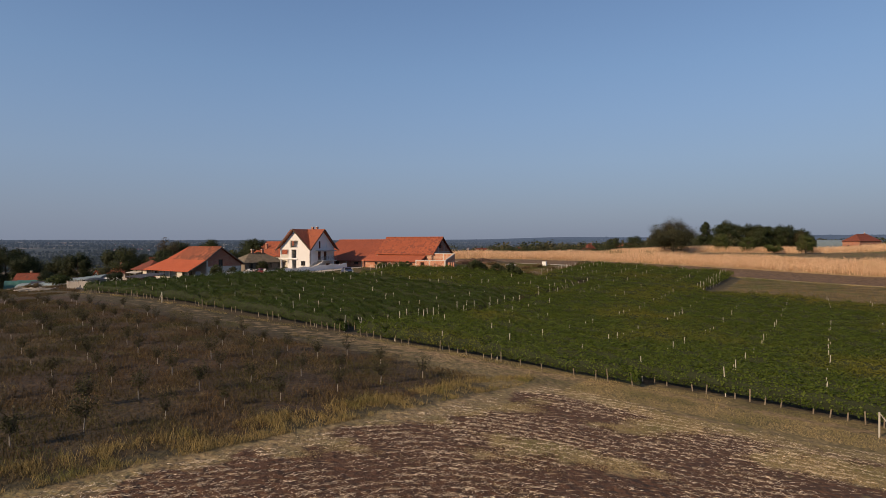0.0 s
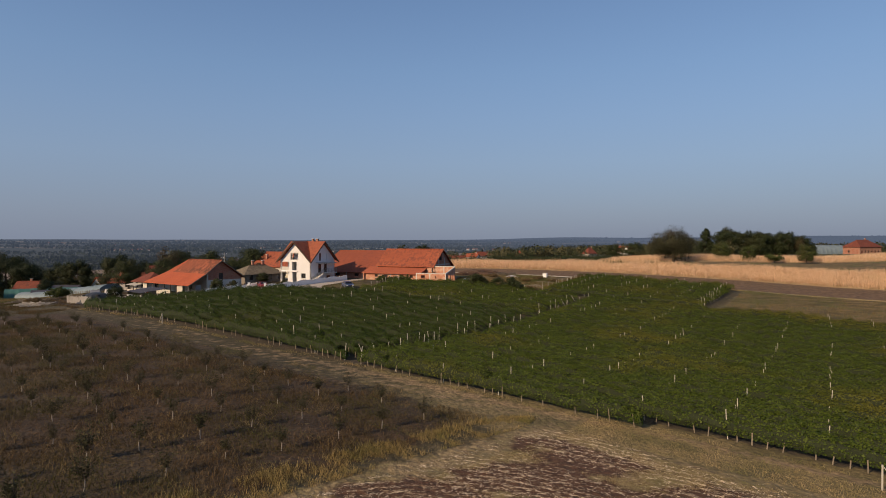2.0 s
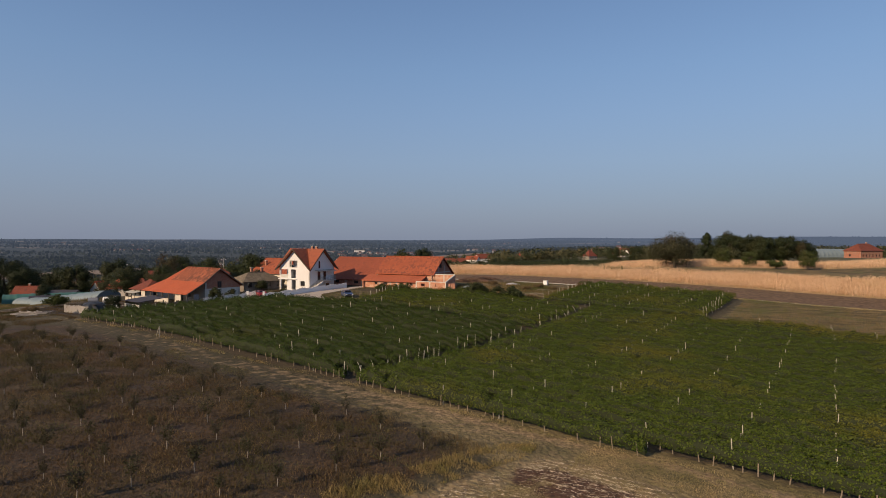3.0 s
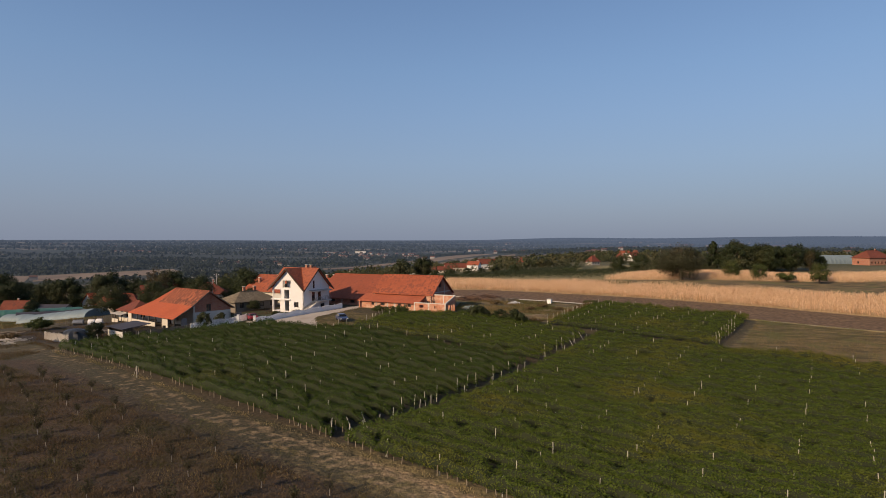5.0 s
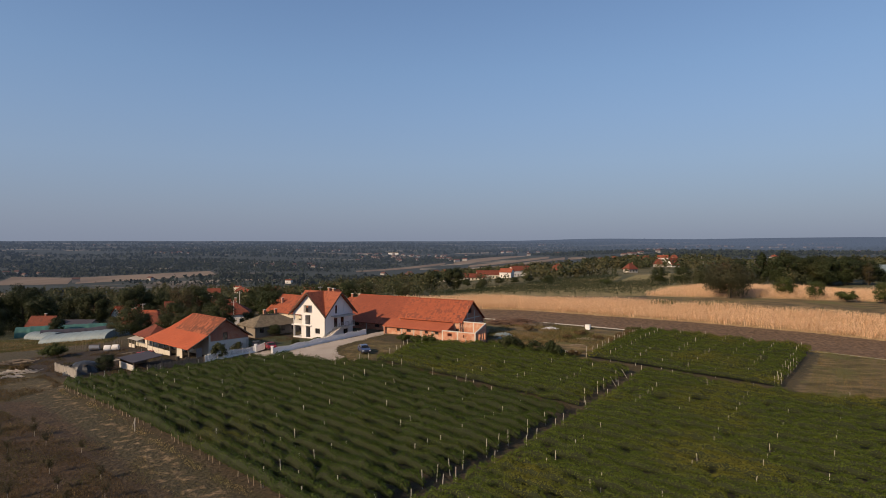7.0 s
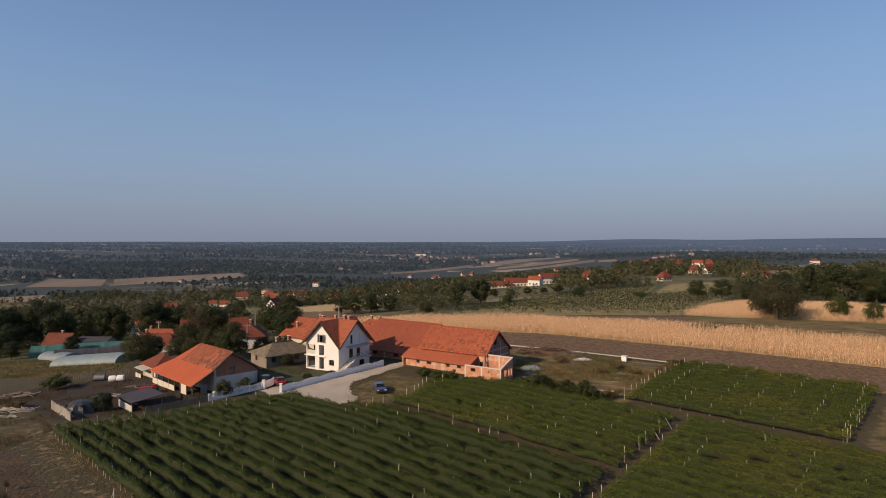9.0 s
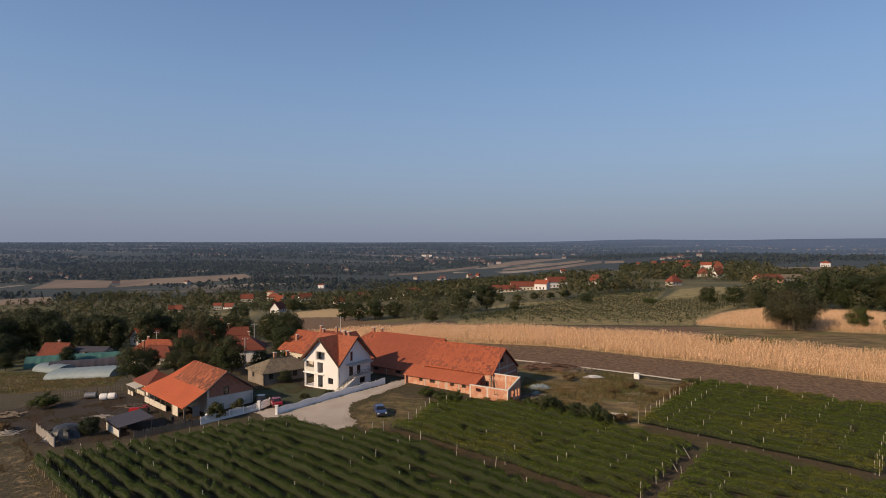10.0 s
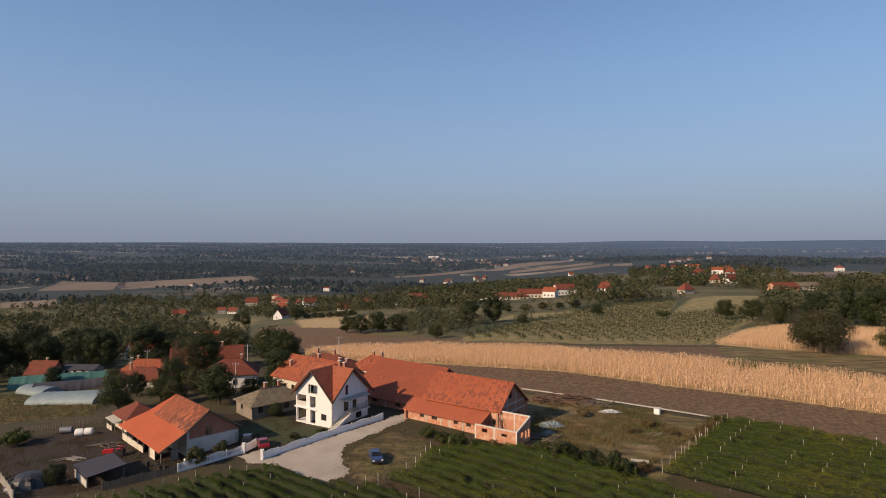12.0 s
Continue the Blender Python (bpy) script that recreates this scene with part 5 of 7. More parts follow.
cottage("small_house", -32.4, 157.2, -22, 9.5, 8.0, 2.9, 5.1, TILE_MIX, WHITE, "small white house with a brown hipped roof", hip=3.2, chimneys=((-0.8, 0.3), (1.6, 0.3)))
cottage("village_house", -88.5, 183.0, 28, 19, 11, 3.0, 6.8, TILE_RED, BRICK_DARK, "large house with a dark red tile roof", chimneys=((4, 0),))
cottage("village_house", -66.5, 154.5, 22, 11.5, 9, 3.6, 6.3, TILE_RED, WHITE, "white house with a hipped red roof", hip=4.0, chimneys=((2, 0.6),))
cottage("village_house", -92.5, 160.5, 5, 10.5, 7, 2.6, 4.9, TILE_RED, PLASTER, "low red roofed house among trees", hip=2.6, chimneys=((-4, 0),))
cottage("village_house", -101, 174, 8, 13, 8, 3.0, 5.6, TILE_MIX, CREAM, "cream house with an old red roof", hip=3.0, chimneys=((-3, 0.5),))
cottage("village_house", -139.5, 182, 4, 7.5, 7, 2.2, 5.2, TILE_RED, BRICK_DARK, "steep red roofed house under dark trees")
cottage("village_shed", -130.5, 186, 4, 10, 5, 2.6, 3.4, BLUE_SHEET, PLASTER, "flat dark sheet roofed shed", chimneys=())
cottage("village_house", -127, 262, 30, 11, 8, 3.2, 6.4, TILE_NEW, WHITE, "white house with a bright red roof")
cottage("village_house", -137, 224, 60, 9, 8, 3.2, 6.6, TILE_NEW, WHITE, "white gabled house with an orange roof")
cottage("village_house", -131, 248, 12, 13, 10, 3.2, 6.6, TILE_GREY, CREAM, "house with a grey-brown hipped roof", hip=4.5, chimneys=((1, 0),))
rng = np.random.default_rng(31)
STEADS = [(-361, 624), (-369, 624), (-309, 635), (-321, 631), (-355, 773), (-338, 818), (-290, 727), (-295, 731), (-251, 716), (-141, 570), (-98, 569), (-87, 552), (-309, 948), (64, 489), (109, 436), (166, 564),
          (216, 1092), (238, 1076), (251, 1060), (259, 1004), (271, 1005), (229, 720), (220, 734), (176, 556), (296, 875), (410, 862), (93, 1187), (-93, 1248), (-77, 1272), (-267, 717), (275, 871), (196, 720)]
for x, y in STEADS:
    big = rng.uniform(0.85, 1.25)
    roof = (TILE_RED, TILE_RED, TILE_BARN, TILE_RED)[rng.integers(4)]
    cottage("village_house", x, y, rng.uniform(-35, 35), 9.5 * big, 7.5 * big, rng.choice([2.9, 3.2, 5.2]), rng.uniform(6.2, 8.2), roof, (WHITE, CREAM, WHITE, PLASTER)[rng.integers(4)], "distant village house with a red tile roof among trees", hip=rng.choice([0, 0, 3.0]), chimneys=((rng.uniform(-3, 3), 0.4),))
cottage("village_house", -337, 738, 20, 15, 10, 4.2, 9.4, TILE_RED, CREAM, "large cream house with a red gabled roof", chimneys=((3, 0.4),))
cottage("village_house", -306, 752, -12, 17, 11, 4.2, 9.0, TILE_RED, PLASTER, "long house with a dull red hipped roof", hip=4.0, chimneys=((-4, 0.4),))
cottage("village_house", -260, 650, 8, 14, 10, 3.4, 8.0, TILE_BARN, CREAM, "broad red roofed house behind the white cottage", hip=3.5, chimneys=((2, 0.4),))
cottage("village_house", -244, 692, 40, 15, 10, 4.6, 9.6, TILE_RED, WHITE, "white gabled house with a bright red roof", chimneys=((3, 0.4),))
cottage("village_house", -145, 500, 25, 9, 7, 3.0, 6.4, TILE_MIX, CREAM, "small cream house with a brown roof by the hedge", chimneys=((1, 0.4),))
cottage("white_cottage", -178, 451, -98, 11, 7.4, 3.2, 7.6, TILE_RED, WHITE, "white gabled cottage with a dark red roof at the field edge", chimneys=())
cottage("red_farm", -7, 446, 8, 25, 8, 2.8, 5.2, TILE_RED, CREAM, "long low red roofed farm building", hip=3.0, chimneys=())
cottage("red_farm", 8, 454, 8, 19, 9, 3.6, 6.4, TILE_RED, CREAM, "red roofed farm building with cream walls", chimneys=())
cottage("farm_house", 21, 447, -20, 9, 8, 4.6, 7.0, TILE_MIX, WHITE, "white farm house with a dark roof", chimneys=((2, 0.3),))
cottage("red_farm", 32, 467, 20, 15, 9, 4.8, 8.0, TILE_RED, WHITE, "red roofed farm building with white walls", chimneys=())
cottage("field_house", 182, 467, 15, 18, 10, 3.0, 5.8, TILE_RED, BRICK, "red tile roofed house by the wood", chimneys=())
cottage("field_barn", 200, 478, 15, 20, 11, 3.2, 5.6, TILE_GREY, PLASTER, "grey roofed barn by the wood", chimneys=())
cottage("brick_house", 236, 322, 20, 17, 10, 4.4, 8.0, TILE_RED, BRICK_DARK, "brick house with a hipped red roof beyond the maize", hip=4.0, chimneys=((3, 0.4),))
cottage("white_hall", -342, 2320, 10, 40, 18, 7.5, 9, TILE_GREY, WHITE, "large white hall far across the plain", chimneys=())

# ---- walls and fences ----


def run(x0, y0, x1, y1):
    d = Vector((x1 - x0, y1 - y0))
    return d.length, math.degrees(math.atan2(d.y, d.x))


def low_wall(name, x0, y0, x1, y1, height, thick, material, label, category, cap=False, seg=2.0, sink=0.4):
    """A wall in lengths that step down with the ground."""
    ln, turn = run(x0, y0, x1, y1)
    t = thing(name, pose(x0, y0, gz(x0, y0), 0, 0, turn), label, category)
    k = max(1, round(ln / seg))
    for i in range(k):
        a, c = ln * i / k, ln * (i + 1) / k
        za, zc = [gz(x0 + (x1 - x0) * q / ln, y0 + (y1 - y0) * q / ln) - gz(x0, y0) for q in (a, c)]
        v = [(a, 0, za - sink), (c, 0, zc - sink), (c, thick, zc - sink), (a, thick, za - sink), (a, 0, za + height), (c, 0, zc + height), (c, thick, zc + height), (a, thick, za + height)]
        part("wall_length", (v, [(0, 1, 5, 4), (1, 2, 6, 5), (2, 3, 7, 6), (3, 0, 4, 7), (4, 5, 6, 7), (3, 2, 1, 0)]), material, t)
        if cap:
            v = [(a, -0.06, za + height + 0.002), (c, -0.06, zc + height + 0.002), (c, thick + 0.06, zc + height + 0.002), (a, thick + 0.06, za + height + 0.002)]
            part("coping", (v + [(p[0], p[1], p[2] + 0.07) for p in v], [(0, 1, 5, 4), (1, 2, 6, 5), (2, 3, 7, 6), (3, 0, 4, 7), (4, 5, 6, 7), (3, 2, 1, 0)]), material, t)
    return t


def picket_fence(name, x0, y0, x1, y1, height, material, label, pitch=0.16, wide=0.10, wave=0.0, plinth=0.0, lean=0.0, seed=1):
    rng = np.random.default_rng(seed)
    ln, turn = run(x0, y0, x1, y1)
    t = thing(name, pose(x0, y0, gz(x0, y0), 0, 0, turn), label, "fence")
    at = lambda q: gz(x0 + (x1 - x0) * q / ln, y0 + (y1 - y0) * q / ln) - gz(x0, y0)
    mesh = as_mesh("picket", ([(-wide / 2, 0, 0), (wide / 2, 0, 0), (wide / 2, 0.03, 0), (-wide / 2, 0.03, 0), (-wide / 2, 0, 0.93), (wide / 2, 0, 0.93), (wide / 2, 0.03, 0.93), (-wide / 2, 0.03, 0.93), (0, 0, 1), (0, 0.03, 1)],
                              [(0, 1, 5, 8, 4), (3, 7, 9, 6, 2), (0, 4, 7, 3), (1, 2, 6, 5), (4, 8, 9, 7), (5, 6, 9, 8), (0, 3, 2, 1)]), material)
    for i in range(int(ln / pitch)):
        q = (i + 0.5) * pitch
        p = part("picket", mesh, None, t)
        hh = height * (1 + wave * math.sin(q / 2.2 * math.pi)) * (1 + lean * rng.normal(0, 0.5))
        p.matrix_local = Matrix.Translation((q, 0, at(q) + plinth)) @ Euler((0, rng.normal(0, lean * 0.4), 0)).to_matrix().to_4x4() @ Matrix.Diagonal((1, 1, hh - plinth, 1))
    for q in np.arange(0, ln + 0.01, ln / max(1, round(ln / 2.4))):
        part("fence_post", box(q - 0.06, 0.03, at(q) - 0.3, q + 0.06, 0.15, at(q) + height * 1.02), material, t)
    for f in (0.25, 0.75):
        k = max(1, round(ln / 2.4))
        for i in range(k):
            a, c = ln * i / k, ln * (i + 1) / k
            part("rail", rod((a, 0.05, at(a) + height * f), (c, 0.05, at(c) + height * f), 0.03, n=4), material, t)
    if plinth:
        k = max(1, round(ln / 2.4))
        for i in range(k):
            a, c = ln * i / k, ln * (i + 1) / k
            v = [(a, -0.06, at(a) - 0.4), (c, -0.06, at(c) - 0.4), (c, 0.16, at(c) - 0.4), (a, 0.16, at(a) - 0.4), (a, -0.06, at(a) + plinth), (c, -0.06, at(c) + plinth), (c, 0.16, at(c) + plinth), (a, 0.16, at(a) + plinth)]
            part("plinth", (v, [(0, 1, 5, 4), (1, 2, 6, 5), (2, 3, 7, 6), (3, 0, 4, 7), (4, 5, 6, 7), (3, 2, 1, 0)]), material, t)
    return t


FENCE_WHITE = surface("white_painted_fence", (0.82, 0.81, 0.81), (0.73, 0.72, 0.72), 0.6, 7.0, 0.7, 0.9, 0.003)
picket_fence("picket_fence", -36.4, 105.2, -22.8, 124.4, 1.12, FENCE_WHITE, "white painted picket fence with a scalloped top beside the driveway", pitch=0.14, wide=0.115, wave=0.10, plinth=0.42)
picket_fence("picket_fence", -47.1, 100.2, -41.0, 107.4, 1.25, FENCE_WHITE, "white painted picket fence with a wavy top before the farmhouse", wave=0.10, plinth=0.3)
for x, y in ((-36.6, 104.9), (-40.8, 107.6)):
    t = thing("gate_pillar", on_land(x, y, 10), "white gate pillar with a flat cap", "pillar", "gate pillars")
    part("shaft", box(-0.2, -0.2, -0.3, 0.2, 0.2, 1.45), FENCE_WHITE, t)
    part("cap", box(-0.26, -0.26, 1.45, 0.26, 0.26, 1.55), FENCE_WHITE, t)
picket_fence("gate_wing", -40.8, 107.6, -40.0, 110.4, 1.3, FENCE_WHITE, "open white picket gate leaf", pitch=0.14, seed=3)
picket_fence("board_fence", -54.2, 93.9, -47.2, 100.0, 1.15, OLD_WOOD, "weathered grey board fence at the vineyard edge", pitch=0.2, wide=0.17, lean=0.1, seed=4)
picket_fence("plank_fence", -73.0, 97.2, -64.2, 90.3, 1.5, PALE_WOOD, "leaning pale grey plank fence beside the yard", pitch=0.24, wide=0.2, lean=0.12, seed=5)
spots = [(1.5, 147.4), (14.5, 142.1), (26.0, 137.5), (38.3, 132.9), (49.0, 130.2), (60.0, 126.0), (72.0, 121.4), (95.0, 112.0), (120.0, 101.0)]
for (x0, y0), (x1, y1) in zip(spots, spots[1:]):
    low_wall("concrete_kerb", x0, y0, x1, y1, 0.16 if x0 < 60 else 0.06, 0.34 if x0 < 60 else 0.22, CONCRETE, "low pale concrete wall along the tilled strip", "low wall", seg=3.0)
for x0, y0, x1, y1 in ((-113, 505, -75, 508), (-75, 508, -17, 461)):
    low_wall("lane_wall", x0, y0, x1, y1, 1.3, 0.3, PALE_CONCRETE, "long pale wall beside the village lane", "wall", seg=6.0)
t = thing("concrete_slab", on_land(37.4, 133.2, -20), "pale concrete slab lying by the vineyard corner", "slab")
part("slab", box(-2.3, -0.6, -0.1, 2.3, 0.6, 0.22), PALE_CONCRETE, t)
t = thing("concrete_slab", on_land(19.2, 113.2, -8), "broken pale concrete trough in the weeds", "slab")
part("slab", join(box(-1.3, -0.4, -0.2, 1.3, 0.4, 0.18), box(-1.3, -0.4, 0.18, 1.3, -0.28, 0.34)), CONCRETE, t)
t = thing("well_box", on_land(26.2, 134.3, -24), "white cube-shaped concrete well housing in the grass", "well housing")
part("body", box(-0.5, -0.5, -0.2, 0.5, 0.5, 1.0), FENCE_WHITE, t)
part("lid", box(-0.56, -0.56, 1.0, 0.56, 0.56, 1.1), PALE_CONCRETE, t)

# ---- yard ----
t = thing("lean_to", on_land(-71.5, 121.0, -38), "low lean-to with a pale grey sheet roof", "lean-to")
part("roof", slab([(-2.6, -1.5, 1.75), (2.6, -1.5, 1.75), (2.6, 1.5, 2.35), (-2.6, 1.5, 2.35)], 0.07), CONCRETE, t, "pale grey sheet roof")
part("back_wall", box(-2.4, 1.2, -0.3, 2.4, 1.4, 2.2), PLASTER, t)
for x in (-2.4, -0.8, 0.8, 2.4):
    part("post", box(x - 0.06, -1.35, -0.3, x + 0.06, -1.23, 1.76), OLD_WOOD, t)
part("parapet", box(-2.4, -1.3, -0.3, 0.8, -1.2, 0.7), CREAM, t, "cream boarded front")
picket_fence("paddock_fence", -90.5, 119.5, -77.5, 124.6, 1.2, OLD_WOOD, "grey slatted fence between yard and crops", pitch=0.45, wide=0.14, lean=0.1, seed=8)
t = thing("canopy_shed", on_land(-58.0, 98.4, -38), "low open shed with a dark sheet roof and board sides", "shed")
part("roof", slab([(-3.4, -2.6, 1.55), (3.4, -2.6, 1.55), (3.2, 2.6, 2.1), (-3.2, 2.6, 2.1)], 0.08), BLUE_SHEET, t)
for x in (-3.0, 3.0):
    for y in (-2.3, 2.3):
        part("post", box(x - 0.07, y - 0.07, -0.4, x + 0.07, y + 0.07, 1.6), OLD_WOOD, t)
for i in range(9):
    part("board", box(-3.15, -2.3 + i * 0.5, -0.3, -3.1, -1.85 + i * 0.5, 1.45), OLD_WOOD, t)
for i in range(13):
    part("board", box(-3.0 + i * 0.47, -2.42, -0.4, -2.58 + i * 0.47, -2.37, 1.0), PALE_CONCRETE, t)


def covered_stack(x, y, rx, ry, h, label):
    """A stack of hay under a sagging plastic sheet that lies out on the ground round it."""
    t = thing("covered_haystack", on_land(x, y, 35), label, "haystack")
    rng = np.random.default_rng(9)
    v, k = [(0, 0, h)], 22
    for i, (q, z) in enumerate(((0.3, 0.97), (0.55, 0.86), (0.75, 0.66), (0.88, 0.40), (0.97, 0.12), (1.12, 0.01))):
        for j in range(k):
            a = 2 * math.pi * j / k
            fold = 1 + (0.02 + 0.018 * i) * math.sin(j * 2.9 + i) + rng.normal(0, 0.012)
            px, py = rx * q * fold * math.cos(a), ry * q * fold * math.sin(a)
            v.append((px, py, h * z + rng.normal(0, 0.02) - 0.03))
    f = [(0, 1 + j, 1 + (j + 1) % k) for j in range(k)]
    f += [(1 + i * k + j, 1 + (i + 1) * k + j, 1 + (i + 1) * k + (j + 1) % k, 1 + i * k + (j + 1) % k) for i in range(5) for j in range(k)]
    part("sheet", (v, f), BLACK_FILM, t)
    for a in (0.4, 1.9, 3.3, 4.8):
        w = part("weight", lathe([(0.16, -0.1), (0.32, -0.1), (0.36, 0), (0.32, 0.1), (0.16, 0.1)], 14), RUBBER, t, "old tyre holding the sheet")
        w.matrix_local = Matrix.Translation((rx * 0.72 * math.cos(a), ry * 0.72 * math.sin(a), h * 0.74))


RUBBER = surface("rubber", (0.022, 0.021, 0.020), (0.035, 0.032, 0.03), 2.0, 20.0, 0.85, 0.7, 0.01)
BLACK_FILM = surface("dark_film", (0.045, 0.050, 0.060), (0.028, 0.032, 0.040), 0.6, 5.0, 0.45, 0.8, 0.02)
covered_stack(-66.0, 95.0, 2.9, 2.3, 2.0, "haystack under a dark grey plastic sheet inside the fence")
TRACTOR_RED, n, l, b = node_mat("tractor_red")
b.inputs["Roughness"].default_value = 0.45
l.new(ramp_mix(n, l, noise_fac(n, l, n.new("ShaderNodeNewGeometry").outputs["Position"], 3.0), (0.48, 0.02, 0.025), (0.34, 0.018, 0.02)), b.inputs["Base Color"])


def tyre(r, w):
    return lathe([(r * 0.55, -w / 2), (r * 0.92, -w / 2), (r, -w / 3), (r, w / 3), (r * 0.92, w / 2), (r * 0.55, w / 2)], 18, "y")


def wheel(parent, x, y, r, w, rim_m):
    wh = part("wheel", tyre(r, w), RUBBER, parent, "black rubber tyre")
    wh.matrix_local = Matrix.Translation((x, y, r))
    part("rim", lathe([(r * 0.12, -w * 0.42), (r * 0.56, -w * 0.42), (r * 0.56, w * 0.42), (r * 0.12, w * 0.42)], 14, "y"), rim_m, wh)


def tractor():
    t = thing("tractor", on_land(-61.6, 106.6, 200), "small old red tractor parked in the yard", "tractor")
    part("hood", join(slab([(0.2, -0.3, 1.25), (1.7, -0.27, 1.15), (1.7, 0.27, 1.15), (0.2, 0.3, 1.25)], 0.65), box(1.7, -0.24, 0.55, 1.78, 0.24, 1.1)), TRACTOR_RED, t)
    part("chassis", box(-0.9, -0.22, 0.45, 1.7, 0.22, 0.72), METAL, t)
    for y in (-0.62, 0.62):
        part("fender", slab([(-1.2, y - 0.2, 1.15), (-0.9, y - 0.2, 1.4), (-0.2, y - 0.2, 1.35), (-0.2, y + 0.2, 1.35), (-0.9, y + 0.2, 1.4), (-1.2, y + 0.2, 1.15)], 0.06), TRACTOR_RED, t)
        wheel(t, -0.75, y, 0.62, 0.34, TRACTOR_RED)
        wheel(t, 1.35, y * 0.9, 0.36, 0.2, TRACTOR_RED)
    part("seat", join(box(-0.65, -0.22, 0.9, -0.2, 0.22, 1.0), box(-0.7, -0.22, 1.0, -0.62, 0.22, 1.35)), RUBBER, t)
    part("exhaust", rod((0.9, 0.12, 1.2), (0.9, 0.12, 1.95), 0.04), METAL, t)
    part("steering_wheel", lathe([(0.15, -0.02), (0.2, 0.0), (0.15, 0.02)], 12), RUBBER, t).matrix_local = pose(-0.05, 0, 1.45, 0, -25, 0)


tractor()


def car_paint(name, c):
    m, n, l, b = node_mat(name)
    l.new(ramp_mix(n, l, noise_fac(n, l, n.new("ShaderNodeNewGeometry").outputs["Position"], 2.0), c, tuple(v * 0.85 for v in c)), b.inputs["Base Color"])
    b.inputs["Roughness"].default_value, b.inputs["Metallic"].default_value = 0.3, 0.3
    b.inputs["Coat Weight"].default_value = 0.6
    return m


LAMP, n, l, b = node_mat("headlamp_glass")
b.inputs["Base Color"].default_value, b.inputs["Roughness"].default_value = (0.7, 0.7, 0.68, 1), 0.15


def car(x, y, turn, paint, label):
    """A small hatchback; it points along +x."""
    t = thing("car", on_land(x, y, turn), label, "car", "cars by the farm")
    side = [(-2.0, 0.32), (2.0, 0.32), (2.05, 0.62), (1.9, 0.82), (1.0, 0.95), (0.35, 1.38), (-0.9, 1.42), (-1.65, 1.0), (-2.02, 0.9)]
    tuck = [0.78, 0.78, 0.80, 0.80, 0.78, 0.60, 0.60, 0.76, 0.78]
    v = [(p[0], -w, p[1]) for p, w in zip(side, tuck)] + [(p[0], w, p[1]) for p, w in zip(side, tuck)]
    k = len(side)
    f = [tuple(range(k)), tuple(range(2 * k - 1, k - 1, -1))] + [(i, i + k, (i + 1) % k + k, (i + 1) % k) for i in range(k)]
    part("body", (v, f), paint, t)
    part("windscreen", slab([(0.98, -0.70, 0.985), (0.98, 0.70, 0.985), (0.42, 0.56, 1.37), (0.42, -0.56, 1.37)], 0.02), GLASS, t)
    part("rear_window", slab([(-1.6, 0.66, 1.06), (-1.6, -0.66, 1.06), (-0.97, -0.56, 1.41), (-0.97, 0.56, 1.41)], 0.02), GLASS, t)
    for s in (-1, 1):
        part("side_window", ([(0.8, s * 0.795, 1.0), (0.3, s * 0.64, 1.33), (-0.85, s * 0.64, 1.36), (-1.35, s * 0.79, 1.02), (0.8, s * 0.78, 1.0), (0.3, s * 0.62, 1.33), (-0.85, s * 0.62, 1.36), (-1.35, s * 0.77, 1.02)], [(0, 1, 2, 3), (7, 6, 5, 4), (0, 4, 5, 1), (2, 6, 7, 3), (1, 5, 6, 2), (3, 7, 4, 0)]), GLASS, t)
        part("headlight", box(1.88, s * 0.62 - 0.16, 0.58, 2.06, s * 0.62 + 0.16, 0.74), LAMP, t, "clear headlight")
        part("mirror", box(0.62, s * 0.86 - 0.09, 0.98, 0.78, s * 0.86 + 0.09, 1.1), paint, t)
        for wx in (-1.25, 1.25):
            wheel(t, wx, s * 0.70, 0.31, 0.2, METAL)
    part("bumper", join(box(1.95, -0.74, 0.3, 2.1, 0.74, 0.5), box(-2.08, -0.74, 0.3, -1.95, 0.74, 0.52)), RUBBER, t)
    part("grille", box(2.03, -0.35, 0.58, 2.07, 0.35, 0.7), RUBBER, t)
    return t


car(-19.6, 105.9, -66, car_paint("blue_paint", (0.05, 0.08, 0.20)), "small dark blue hatchback parked on the grass")
car(-38.9, 110.2, 122, car_paint("red_paint", (0.38, 0.015, 0.03)), "small red hatchback parked by the gate")
car(-42.4, 112.2, 112, car_paint("black_paint", (0.018, 0.018, 0.02)), "dark car parked in the shade of the farmhouse")

for x, y, turn in ((-74.6, 117.4, 16), (-76.1, 117.0, 20)):
    t = thing("hay_bale", on_land(x, y, turn), "white film-wrapped hay bale lying in the yard", "hay bale", "white bales")
    part("wrap", moved(lathe([(0.1, -0.64), (0.52, -0.66), (0.62, -0.58), (0.65, -0.2), (0.645, 0.25), (0.61, 0.58), (0.5, 0.66), (0.1, 0.65)], 20, "x"), Matrix.Translation((0, 0, 0.62))), FENCE_WHITE, t)
t = thing("barrel_tank", on_land(-80.0, 118.6, 20), "grey metal barrel tank on its side", "tank")
part("barrel", moved(lathe([(0.55, -1.0), (0.6, -0.95), (0.6, 0.95), (0.55, 1.0)], 16, "x"), Matrix.Translation((0, 0, 0.62))), METAL, t)

